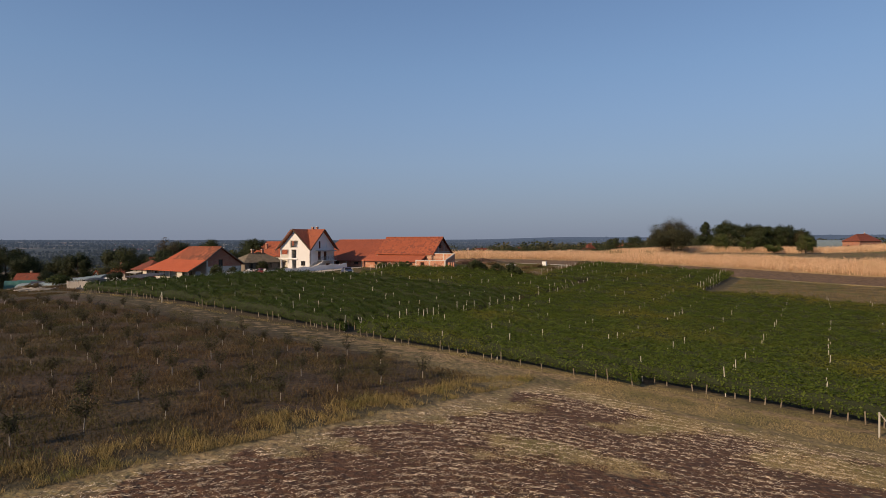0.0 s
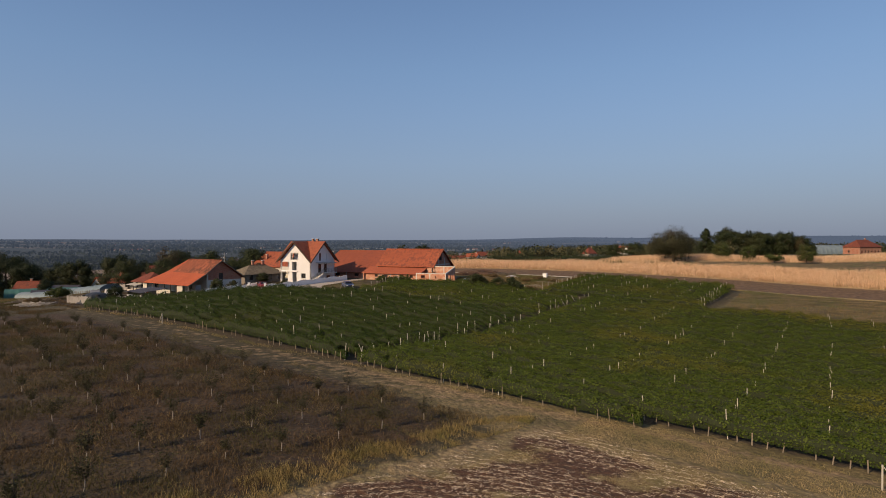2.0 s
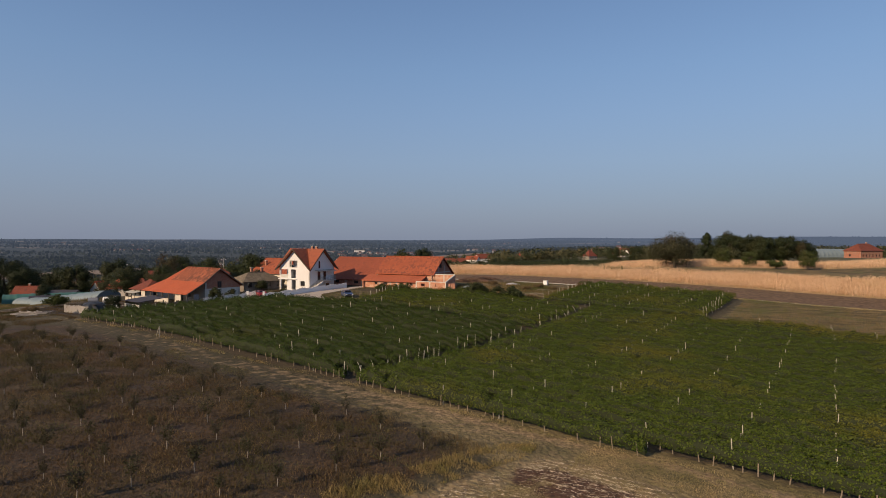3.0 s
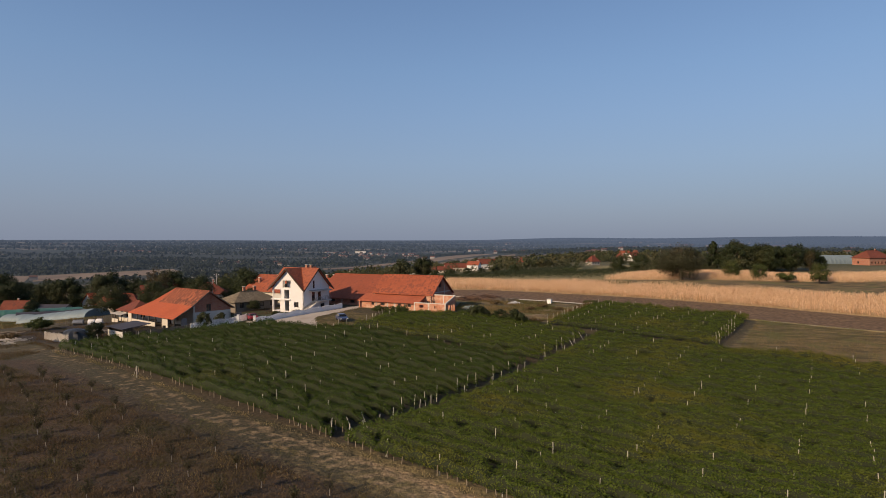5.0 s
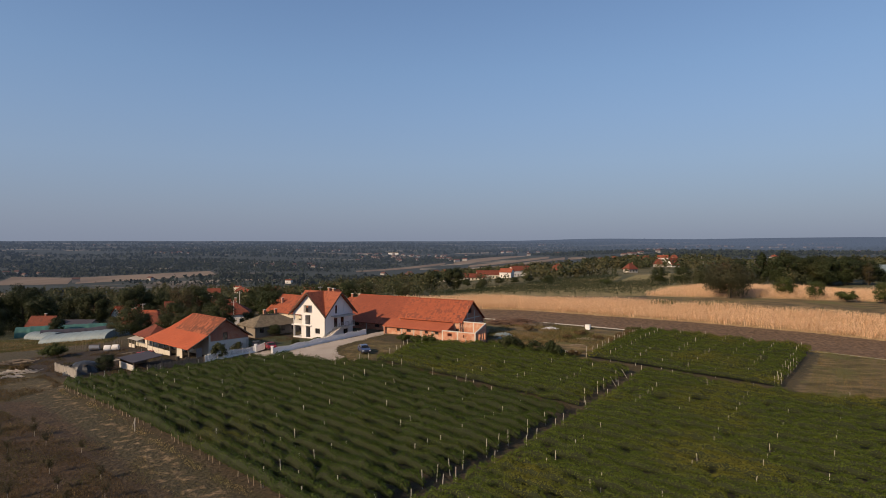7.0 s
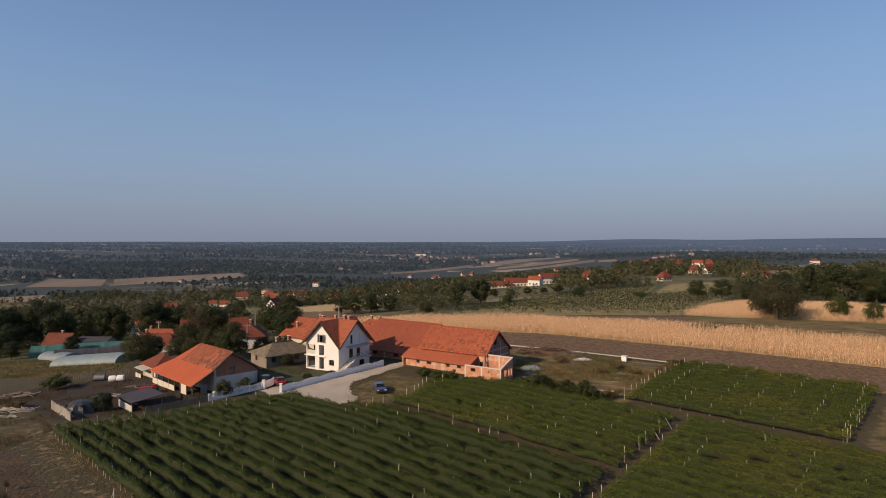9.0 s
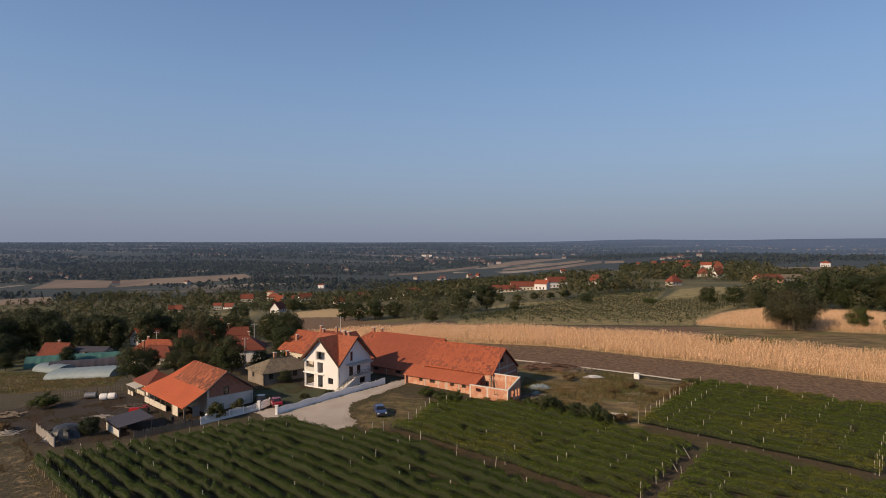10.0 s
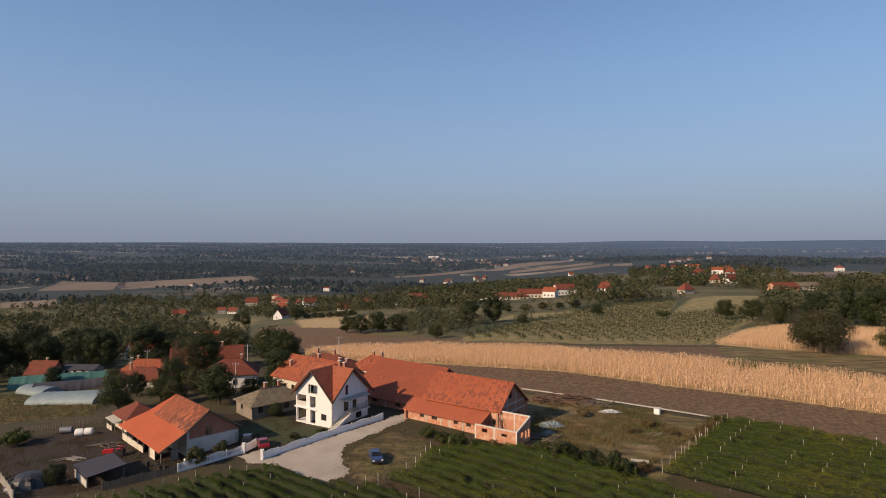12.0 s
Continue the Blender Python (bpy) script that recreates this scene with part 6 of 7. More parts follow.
for x, y, r, h in ((-51.0, 101.2, 0.32, 0.85), (-50.3, 100.7, 0.3, 0.8), (-49.6, 101.0, 0.28, 0.7), (-53.2, 102.2, 0.3, 0.85)):
    t = thing("barrel", on_land(x, y), "dark metal barrel beside the porch", "barrel", "barrels by the porch")
    part("barrel_body", lathe([(r * 0.94, 0), (r, 0.05), (r, h * 0.32), (r * 1.04, h * 0.34), (r, h * 0.36), (r, h * 0.66), (r * 1.04, h * 0.68), (r, h * 0.7), (r, h - 0.04), (r * 0.94, h)], 16), RUBBER, t)
t = thing("washing_machine", on_land(-47.6, 103.2, -38), "white washing machine standing outside the wall", "appliance")
part("body", box(-0.3, -0.3, 0, 0.3, 0.3, 0.85), FENCE_WHITE, t)
part("door", moved(lathe([(0.2, 0), (0.2, 0.03), (0.13, 0.04)], 16, "y"), Matrix.Translation((0, -0.335, 0.45))), RUBBER, t, "dark round door")

# ---- greenhouses ----


def tunnel(name, x, y, turn, L, W, H, material, label, hoops=9):
    t = thing(name, on_land(x, y, turn), label, "greenhouse")
    ring = [(W / 2 * math.cos(a), H * math.sin(a) ** 0.8 if math.sin(a) > 0 else 0) for a in np.linspace(math.pi, 0, 15)]
    rng = np.random.default_rng(int(L * 7 + W))
    n_x = hoops * 4
    v, f = [], []
    for i in range(n_x + 1):
        q = -L / 2 + L * i / n_x
        sag = 1 - 0.03 * (i % 4 != 0) + rng.normal(0, 0.004)
        zz = gz(x + q * math.cos(radians(turn)), y + q * math.sin(radians(turn))) - gz(x, y)
        v += [(q, a * sag, zz - 0.15 + c * sag) for a, c in ring]
    k = len(ring)
    for i in range(n_x):
        f += [(i * k + j, (i + 1) * k + j, (i + 1) * k + j + 1, i * k + j + 1) for j in range(k - 1)]
    part("film", (v, f), material, t)
    for e in (0, n_x):
        part("end_film", (v[e * k:(e + 1) * k], [tuple(range(k)) if e else tuple(range(k - 1, -1, -1))]), material, t)
    return t


tunnel("greenhouse", -102.5, 148.2, -15, 23, 8.5, 2.3, FOIL, "long film-covered greenhouse tunnel")
tunnel("greenhouse", -122.5, 160.5, -20, 11, 6.0, 2.1, FOIL, "short pale greenhouse tunnel")
tunnel("net_tunnel", -122.5, 176.0, 32, 34, 9, 3.0, GREEN_NET, "long low tunnel under dark green net")
tunnel("net_tunnel", -111.0, 169.5, 32, 32, 6, 2.6, BLUE_SHEET, "long low tunnel under grey sheeting")
tunnel("greenhouse", -112.5, 183.5, 10, 9, 6.0, 2.9, FOIL, "white film greenhouse behind the tunnels")
tunnel("greenhouse", 232, 352, 10, 26, 12, 5.5, FOIL, "far white greenhouse beyond the maize")

# ---- heaps and poles ----
BRUSH = surface("brushwood", (0.19, 0.115, 0.08), (0.11, 0.068, 0.05), 0.7, 12.0, 0.9, 0.6, 0.02)
rng = np.random.default_rng(77)


def heap(name, x, y, rx, ry, h, count, ln, r, material, label):
    t = thing(name, on_land(x, y), label, "heap")
    logs = []
    for _ in range(count):
        a, q = rng.uniform(0, 2 * math.pi), math.sqrt(rng.random())
        px, py = rx * q * math.cos(a), ry * q * math.sin(a)
        z = rng.uniform(0, h) * (1 - q * q * 0.8) + r
        th = rng.normal(0.2, 0.6)
        d = Vector((math.cos(th), math.sin(th), rng.normal(0, 0.12))) * ln * rng.uniform(0.4, 1)
        base = Vector((px, py, z + gz(x + px, y + py) - gz(x, y)))
        logs.append(rod(base - d / 2, base + d / 2, r * rng.uniform(0.6, 1.2), n=5))
    tagged(part("brushwood", join(*logs), material, t), kind="stuff")
    return t


heap("brushwood_heap", 9.8, 139.8, 6.0, 3.0, 1.4, 300, 2.6, 0.07, BRUSH, "long heap of red-brown brushwood and poles")
heap("weed_heap", 24.2, 123.6, 2.6, 1.0, 0.45, 90, 1.3, 0.025, STAKE, "heap of pale dry stalks in the fallow plot")
heap("weed_heap", 21.6, 118.2, 1.8, 0.9, 0.35, 60, 1.2, 0.025, STAKE, "strewn pale stalks on bare soil")
heap("timber_heap", 15.5, 137.5, 3.6, 1.5, 0.8, 60, 3.0, 0.08, OLD_WOOD, "loose stack of old timber")
heap("plank_heap", 5.5, 118.5, 2.6, 3.0, 0.6, 40, 3.0, 0.08, OLD_WOOD, "scattered planks beside the unfinished annex")
heap("timber_heap", -88, 107, 3.4, 2.0, 0.7, 50, 2.8, 0.09, OLD_WOOD, "pile of logs and scrap in the yard")
heap("timber_heap", -79, 96.5, 3.2, 1.4, 0.5, 34, 2.6, 0.09, PALE_WOOD, "scattered pale boards outside the yard fence")
heap("timber_heap", -77.2, 92.4, 1.6, 1.2, 0.5, 22, 1.5, 0.1, PALE_WOOD, "small pile of pale sawn timber on bare soil")
heap("plank_heap", -68.2, 105.2, 2.2, 0.8, 0.3, 16, 2.6, 0.07, PALE_WOOD, "pale planks lying in the yard")
heap("timber_heap", -66.5, 111.5, 3.0, 1.4, 0.5, 26, 2.6, 0.07, OLD_WOOD, "poles lying before the shed")


def tarp(x, y, turn, L, W, h, material, label):
    t = thing("tarpaulin", on_land(x, y, turn), label, "tarpaulin")
    k = 12
    v = [(L * (i / k - 0.5), W * (j / k - 0.5), h * (0.25 + rng.random()) * math.sin(math.pi * i / k) * math.sin(math.pi * j / k) - 0.02) for i in range(k + 1) for j in range(k + 1)]
    part("sheet", (v, [(i * (k + 1) + j, (i + 1) * (k + 1) + j, (i + 1) * (k + 1) + j + 1, i * (k + 1) + j + 1) for i in range(k) for j in range(k)]), material, t)


WHITE_FILM = surface("white_film", (0.62, 0.64, 0.68), (0.48, 0.50, 0.56), 0.8, 6.0, 0.5, 0.8, 0.02)
tarp(17.6, 134.2, 10, 4.4, 1.8, 0.4, WHITE_FILM, "crumpled white plastic sheet on the grass")
tarp(6.6, 125.5, 20, 4.5, 3.2, 0.7, FOIL, "blue-grey plastic sheet over stored goods")
tarp(5.8, 121.5, 60, 3.2, 2.0, 0.5, FOIL, "grey plastic sheet beside the annex")


def utility_pole(x, y, h, turn=0, label="grey concrete utility pole with a crossarm"):
    t = thing("utility_pole", on_land(x, y, turn), label, "utility pole", "utility poles")
    part("shaft", rod((0, 0, -0.5), (0, 0, h), 0.15, 0.09, 8), CONCRETE, t)
    part("crossarm", box(-0.7, -0.05, h - 0.5, 0.7, 0.05, h - 0.4), METAL, t)
    for q in (-0.6, 0, 0.6):
        part("insulator", rod((q, 0, h - 0.4), (q, 0, h - 0.22), 0.05), FENCE_WHITE, t)


for x, y, h in ((-66.5, 162.5, 8.5), (-46.0, 172.5, 8), (-60.6, 144.5, 7), (-104.0, 178, 8), (-119, 214, 8.5), (130, 352, 9), (196, 540, 10)):
    utility_pole(x, y, h, 20)

# ---- trees ----


def limbs(rng, h, r, reach, count, fork=0.4):
    geos = [rod((0, 0, -0.4), (0, 0, h * fork), r, r * 0.75, 8), rod((0, 0, h * fork), (rng.normal(0, 0.03) * h, rng.normal(0, 0.03) * h, h * 0.85), r * 0.75, r * 0.2, 6)]
    for i in range(count):
        a = 2 * math.pi * (i + rng.random() * 0.6) / count
        z = h * rng.uniform(fork * 0.75, 0.6)
        tip = Vector((math.cos(a) * reach * rng.uniform(0.6, 0.95), math.sin(a) * reach * rng.uniform(0.6, 0.95), z + h * rng.uniform(0.12, 0.3)))
        mid = Vector((tip.x * 0.5, tip.y * 0.5, z + (tip.z - z) * 0.35))
        geos += [rod((0, 0, z), mid, r * 0.42, r * 0.28, 5), rod(mid, tip, r * 0.28, r * 0.08, 5)]
    return join(*geos)


def crown(rng, h, low, reach, clumps, per, size, pointed=0.0):
    """Leaves in uneven clumps through a rounded crown."""
    mid, half = (h + low) / 2, (h - low) / 2
    pts, face = [], []
    for _ in range(clumps):
        v = rng.normal(size=3)
        v /= np.linalg.norm(v)
        v *= rng.uniform(0.35, 1.0) ** 0.6
        taper = 1 - pointed * (v[2] + 1) / 2
        c = np.array([v[0] * reach * taper * 0.82, v[1] * reach * taper * 0.82, mid + v[2] * half * 0.86])
        rad = reach * rng.uniform(0.20, 0.36) * (0.6 + 0.4 * taper)
        q = rng.normal(size=(per, 3))
        q /= np.linalg.norm(q, axis=1)[:, None]
        face.append(q * 0.75 + v * 0.5)
        pts.append(c + q * (rad * rng.uniform(0.55, 1.08, (per, 1))) * np.array([1, 1, 0.8]))
    pts = np.concatenate(pts)
    return leaves(rng, pts, rng.uniform(0.6, 1.2, len(pts)) * size, out=np.concatenate(face), loose=0.4)


def tree(name, m, seed, h, low, reach, leaf_m, label, clumps=34, per=80, size=0.28, pointed=0.0, bark=None, r=None, category="tree", fork=0.3):
    rng = np.random.default_rng(seed)
    t = thing(name, m, label, category)
    part("trunk", limbs(rng, h, r or h * 0.028, reach, 7, fork), bark or BARK, t)
    part("crown", quad_mesh("crown", crown(rng, h, low, reach, clumps, per, size, pointed), leaf_m), None, t)
    return t


def placed(ob, x, y, scale, turn, wide=1.0, label=""):
    c = copy_thing(ob, on_land(x, y, turn) @ Matrix.Diagonal((scale * wide, scale * wide, scale, 1)))
    return tagged(c, label)


tree("oak_tree", on_land(80.8, 192.4), 1, 12.2, 0.3, 8.4, OAK_LEAF, "broad dusky brown-green oak beside the maize", 80, 220, 0.21, r=0.5)
broad = tree("broadleaf_tree", on_land(-64.0, 180.0), 2, 11.0, 0.2, 5.0, TREE_LEAF, "tall leafy green tree behind the farmyard", 56, 210, 0.17)
rounded = tree("broadleaf_tree", on_land(-59.6, 135.6), 3, 9.0, 0.1, 4.4, TREE_LEAF, "round dark green tree in the farmyard", 52, 190, 0.15)
dark = tree("dark_tree", on_land(-148, 192), 4, 13.0, 0.0, 6.3, PINE_LEAF, "dense dark green tree", 64, 220, 0.20)
tree("spruce_tree", on_land(122, 262), 5, 16.0, 0.6, 4.6, PINE_LEAF, "dark pointed conifer in the grove", 60, 80, 0.34, pointed=0.75)
shrub = tree("bush", on_land(-45.6, 102.4), 6, 3.4, 0.25, 1.7, TREE_LEAF, "round green bush by the picket fence", 24, 70, 0.14, category="bush", fork=0.1, r=0.06)
wild = tree("wild_bush", on_land(8.6, 111.6), 7, 2.8, 0.1, 2.0, BUSH_LEAF, "overgrown green bush at the vineyard edge", 26, 70, 0.15, category="bush", fork=0.1, r=0.05)
rusty = tree("rusty_tree", on_land(-84.0, 163.0), 8, 12.4, 0.3, 4.0, AUTUMN_LEAF, "tree with thin rust-tinged foliage", 44, 110, 0.15)
young = tree("young_tree", on_land(98.6, 194.0), 9, 7.0, 0.4, 3.9, BUSH_LEAF, "leafy yellow-green tree before the maize", 44, 150, 0.15, fork=0.15)
dry = tree("dry_bush", on_land(9.9, 111.2), 10, 1.7, 0.05, 1.3, RUST_LEAF, "withered brown bush in the fallow plot", 20, 70, 0.09, category="bush", fork=0.1, r=0.03)

def stand(ob, *spots):
    """Copies of a tree or bush: place, height and width against the first one, and turn."""
    for x, y, scale, wide, turn in spots:
        placed(ob, x, y, scale, turn, wide)


stand(wild, (10.0, 110.6, 0.7, 1.2, 250), (-84.0, 112.0, 1.1, 1.3, 175), (4.8, 112.8, 0.8, 1.0, 60), (-8.2, 112.8, 0.95, 0.9, 90),
         (-5.2, 112.9, 0.5, 1.3, 10), (-10.6, 113.4, 0.8, 1.0, 10), (-13.4, 116.0, 0.7, 1.2, 150), (35.2, 129.5, 0.75, 1.2, 10),
         (36.6, 131.4, 0.6, 1.2, 80), (110.6, 182.0, 1.35, 1.15, 30), (62, 290, 1.3, 1.2, 60))
stand(dry, (-80.0, 98.0, 1.0, 1.3, 15), (18.2, 109.4, 1.0, 1.1, 40), (19.6, 110.2, 0.8, 1.2, 140), (2.2, 112.8, 0.9, 1.2, 170),
        (5.2, 113.2, 1.0, 1.1, 240), (-3.2, 113.2, 0.9, 1.2, 70), (29.6, 121.6, 0.8, 1.3, 190), (20.0, 124.4, 0.6, 1.7, 10),
        (26.5, 124.6, 0.6, 1.8, 300), (31.6, 125.6, 0.9, 1.3, 90), (23.4, 127.8, 0.7, 1.6, 60), (33.8, 128.0, 1.1, 1.2, 10),
        (12.6, 131.0, 0.8, 1.4, 70))
stand(young, (118.0, 176.8, 0.98, 0.9, 200), (104.4, 187.0, 0.86, 0.95, 60))
stand(rounded, (-43.6, 126.2, 0.30, 1.3, 90), (-79.2, 131.6, 0.92, 1.0, 70), (-70.5, 136.5, 0.6, 1.2, 200), (-47.8, 136.8, 0.55, 1.1, 0),
            (-64.5, 140.5, 0.75, 1.2, 160), (-55.0, 141.0, 0.5, 1.2, 60), (-76.0, 141.0, 0.6, 1.2, 80), (-72.0, 147.5, 0.7, 1.0, 20),
            (-79.0, 150.5, 0.9, 1.0, 130), (-137, 160, 0.6, 1.0, 100), (-103.0, 163.0, 0.6, 1.1, 80), (-77, 168, 0.6, 1.1, 50),
            (-98.0, 186.0, 0.85, 1.1, 120), (-73, 190, 0.8, 1.1, 250), (-84, 214, 1.0, 1.0, 30), (-118, 226, 1.1, 1.0, 40))
stand(rounded, (-28, 227, 0.55, 1.4, 0), (-120, 240, 1.1, 1.0, 100), (97, 260, 0.8, 1.3, 10), (-59, 268, 1.0, 1.2, 60),
            (2, 268, 0.5, 1.3, 0), (-67, 270, 0.95, 1.3, 0), (93, 275, 1.0, 1.2, 50), (-75, 276, 0.9, 1.2, 200),
            (85, 281, 0.95, 1.2, 0), (36, 303, 0.6, 1.5, 30), (-6, 338, 0.5, 1.5, 20), (3, 341, 0.45, 1.6, 80),
            (12, 344, 0.5, 1.5, 140), (21, 347, 0.42, 1.7, 200), (30, 350, 0.5, 1.5, 260))
# trees and a hedge round the white cottage
stand(rounded, (-147, 400, 1.05, 1.1, 40), (-169, 373, 1.0, 0.9, 120), (-217, 459, 0.8, 1.1, 10), (-154, 428, 0.75, 1.2, 200))
stand(rounded, (-142, 408, 0.42, 1.9, 0), (-136, 407, 0.42, 1.9, 47), (-129, 398, 0.42, 1.9, 94), (-123, 397, 0.42, 1.9, 141), (-117, 395, 0.42, 1.9, 188), (-112, 393, 0.42, 1.9, 235), (-106, 392, 0.42, 1.9, 282))
stand(shrub, (-44.0, 106.3, 0.75, 1.1, 120), (16.3, 107.9, 0.85, 1.1, 300), (14.4, 108.2, 1.05, 1.05, 100), (12.4, 108.8, 0.95, 1.15, 200),
          (8.8, 110.0, 0.9, 1.1, 220), (7.0, 110.4, 1.1, 1.15, 20), (-34.9, 113.4, 0.42, 1.6, 0), (-31.4, 116.0, 0.34, 1.9, 50),
          (-50.2, 118.6, 0.6, 1.3, 70), (-52.5, 121.0, 0.8, 1.3, 10))
stand(dark, (-62.4, 95.4, 0.24, 1.2, 75), (-86.0, 147.0, 0.45, 1.0, 10), (-146, 166, 0.55, 1.0, 160), (-125, 168, 0.45, 1.0, 160),
         (-152, 176, 0.75, 1.0, 160), (-167, 188, 1.2, 1.0, 100), (-109, 190, 0.6, 1.1, 30), (-158, 196, 1.3, 1.0, 50),
         (-185, 196, 1.0, 1.0, 80), (-134, 199, 1.0, 1.0, 220), (-104, 200, 0.85, 1.0, 60), (-121, 202, 1.15, 1.0, 270),
         (-176, 205, 1.1, 1.0, 10), (-113, 207, 0.95, 1.0, 10), (-150, 215, 1.0, 1.0, 80), (-166, 225, 1.0, 1.0, 180))
stand(dark, (138, 257, 1.05, 0.9, 200), (157, 261, 0.95, 1.0, 75), (166, 261, 0.82, 0.9, 140), (148, 262, 1.0, 1.0, 0),
         (171, 262, 0.55, 1.0, 260), (110, 262, 0.75, 1.0, 60), (134, 266, 1.2, 0.9, 90), (101, 268, 0.7, 1.1, 90),
         (152, 275, 1.0, 1.0, 300), (-21, 276, 0.85, 1.0, 90), (170, 280, 1.0, 1.0, 200), (120, 280, 0.9, 1.0, 300),
         (-11, 283, 0.9, 1.0, 180))
stand(broad, (-51.9, 148.2, 0.86, 0.95, 30), (-57.5, 162, 0.7, 1.2, 80), (-84, 172.5, 1.12, 1.0, 60), (-76, 205, 0.8, 1.2, 0),
          (-97, 215, 1.0, 1.2, 10), (-108, 232, 1.0, 1.1, 95), (143, 254, 1.2, 1.1, 150), (128, 256, 1.3, 1.1, 30),
          (153, 256, 1.1, 1.1, 40), (-51, 270, 0.75, 1.4, 120))
stand(rusty, (-91.0, 168.5, 0.62, 1.2, 200), (163, 257, 0.8, 1.0, 80))

# ---- the young orchard ----
rng = np.random.default_rng(41)


def sapling(x, y, seed, h):
    rng = np.random.default_rng(seed)
    t = thing("sapling", on_land(x, y), "young orchard tree with a small sparse crown and pale trunk", "young tree", "young orchard trees")
    fork = 0.66
    bend = rng.normal(0, 0.03, 2)
    part("trunk", rod((0, 0, -0.2), (bend[0], bend[1], fork), 0.034, 0.028, 6), PALE_BARK, t, "pale limewashed trunk")
    v, f = rod((bend[0], bend[1], fork - 0.1), (bend[0], bend[1], fork + 0.02), 0.03, 0.026, 6)
    v, f, pts = list(v), list(f), []
    for i in range(16):
        a, lean = rng.uniform(0, 2 * math.pi), rng.uniform(0.15, 0.72)
        ln = (h - fork) * rng.uniform(0.5, 1.0) * (1.15 - 0.4 * lean)
        tip = Vector((math.cos(a) * lean * ln, math.sin(a) * lean * ln, fork + ln))
        mid = Vector((tip.x * 0.66, tip.y * 0.66, fork + ln * 0.5))
        k = len(v)
        for c, r in ((Vector((bend[0], bend[1], fork - 0.06)), 0.017), (mid, 0.011), (tip, 0.004)):
            v += [(c.x + r * math.cos(q), c.y + r * math.sin(q), c.z) for q in (0, 2.1, 4.2)]
        f += [(k + 3 * s + j, k + 3 * s + (j + 1) % 3, k + 3 * s + 3 + (j + 1) % 3, k + 3 * s + 3 + j) for s in (0, 1) for j in range(3)]
        f += [(k + 6, k + 7, k + 8), (6 + i % 6, k, k + 1)]
        for _ in range(22):
            q = rng.uniform(0.15, 1)
            q = Vector((0, 0, fork)).lerp(mid, q * 2) if q < 0.5 else mid.lerp(tip, q * 2 - 1)
            pts.append(np.array(q) + rng.normal(0, 0.12, 3))
    part("branch_fork", (v, f), BARK, t, "thin brown twigs")
    part("crown", quad_mesh("crown", leaves(rng, np.array(pts), rng.uniform(0.035, 0.075, len(pts)), 0.2), SAPLING_LEAF), None, t)
    return t


kinds = []
for i in range(-34, 16):
    for j in range(-16, 6):
        x = -18.3 + 3.1 * i + 2.6 * j + rng.normal(0, 0.25)
        y = 33.1 - 3.45 * i + 2.33 * j + rng.normal(0, 0.25)
        if not 2.0 < float(edge_dist(ORCHARD, x, y)) or y < 4 or x < -75 or y > 78 or rng.random() < 0.10:
            continue
        if len(kinds) < 6:
            kinds.append(sapling(x, y, 100 + len(kinds), 1.75 + 0.11 * len(kinds)))
        else:
            s = rng.uniform(0.66, 1.04)
            copy_thing(kinds[rng.integers(6)], on_land(x, y, rng.uniform(0, 360)) @ Matrix.Diagonal((s * 1.1, s * 1.1, s, 1)))

# end frames of the trellis at the track
for x, y, turn in ((-38.4, 63.8, 140), (26.6, 15.9, -30)):
    t = thing("trellis_end", on_land(x, y, turn), "pale concrete end post with a slanting brace", "post", "trellis ends")
    part("post", box(-0.045, -0.045, -0.2, 0.045, 0.045, 1.5), POST, t)
    part("brace", rod((0.05, 0, 1.4), (1.0, 0, 0.0), 0.03), POST, t)

# ---- far trees ----


def clear_of(x, y, polys, margin):
    ok = np.ones(len(x), bool)
    for p in polys:
        ok &= edge_dist(p, x, y) < -margin
    return ok


FIELD_TAN = [(-130, 352), (-60, 330), (-70, 300), (-100, 298)]
OPEN = [[(-194, 446), (-172, 372), (-138, 378), (-164, 462)], [(-117, 483), (-73, 486), (-15, 439), (-17, 463), (-75, 511), (-117, 509)], [(172, 258), (215, 262), (262, 318), (252, 374), (215, 370), (180, 300)], [(-45, 205), (60, 165), (95, 190), (64, 235), (64, 300), (15, 285), (-12, 240), (-22, 228)], GREEN_FIELD, KNOLL, *TAN_FIELDS, CORN, FAR_CORN, MID_ORCHARD, OLIVE_FIELD, FAR_TILLED, FAR_STUBBLE, TILLED, FIELD_TAN, PALE_STRIPE, [(-112, 128), (-86, 126), (-84, 150), (-130, 200), (-150, 165)], [(-45, 135), (0, 150), (-20, 200), (-70, 210)],
        [(60, 100), (140, 80), (240, 250), (230, 300), (150, 250), (60, 210)], [(-60, 60), (120, 0), (120, 140), (-60, 200), (-100, 180)]]
VILLAGE = STEADS + [(-337, 738), (-306, 752), (-260, 650), (-244, 692), (-178, 451), (-7, 446), (8, 454), (21, 447), (32, 467), (182, 467), (200, 478)] + [(236, 322), (-88.5, 183), (-66.5, 154.5), (-92.5, 160.5), (-101, 174), (-141, 181), (-127, 262), (-137, 224), (-131, 248), (-130.5, 186)]
COTTAGE_MEADOW = [(-190, 440), (-158, 345), (-124, 355), (-164, 446)]


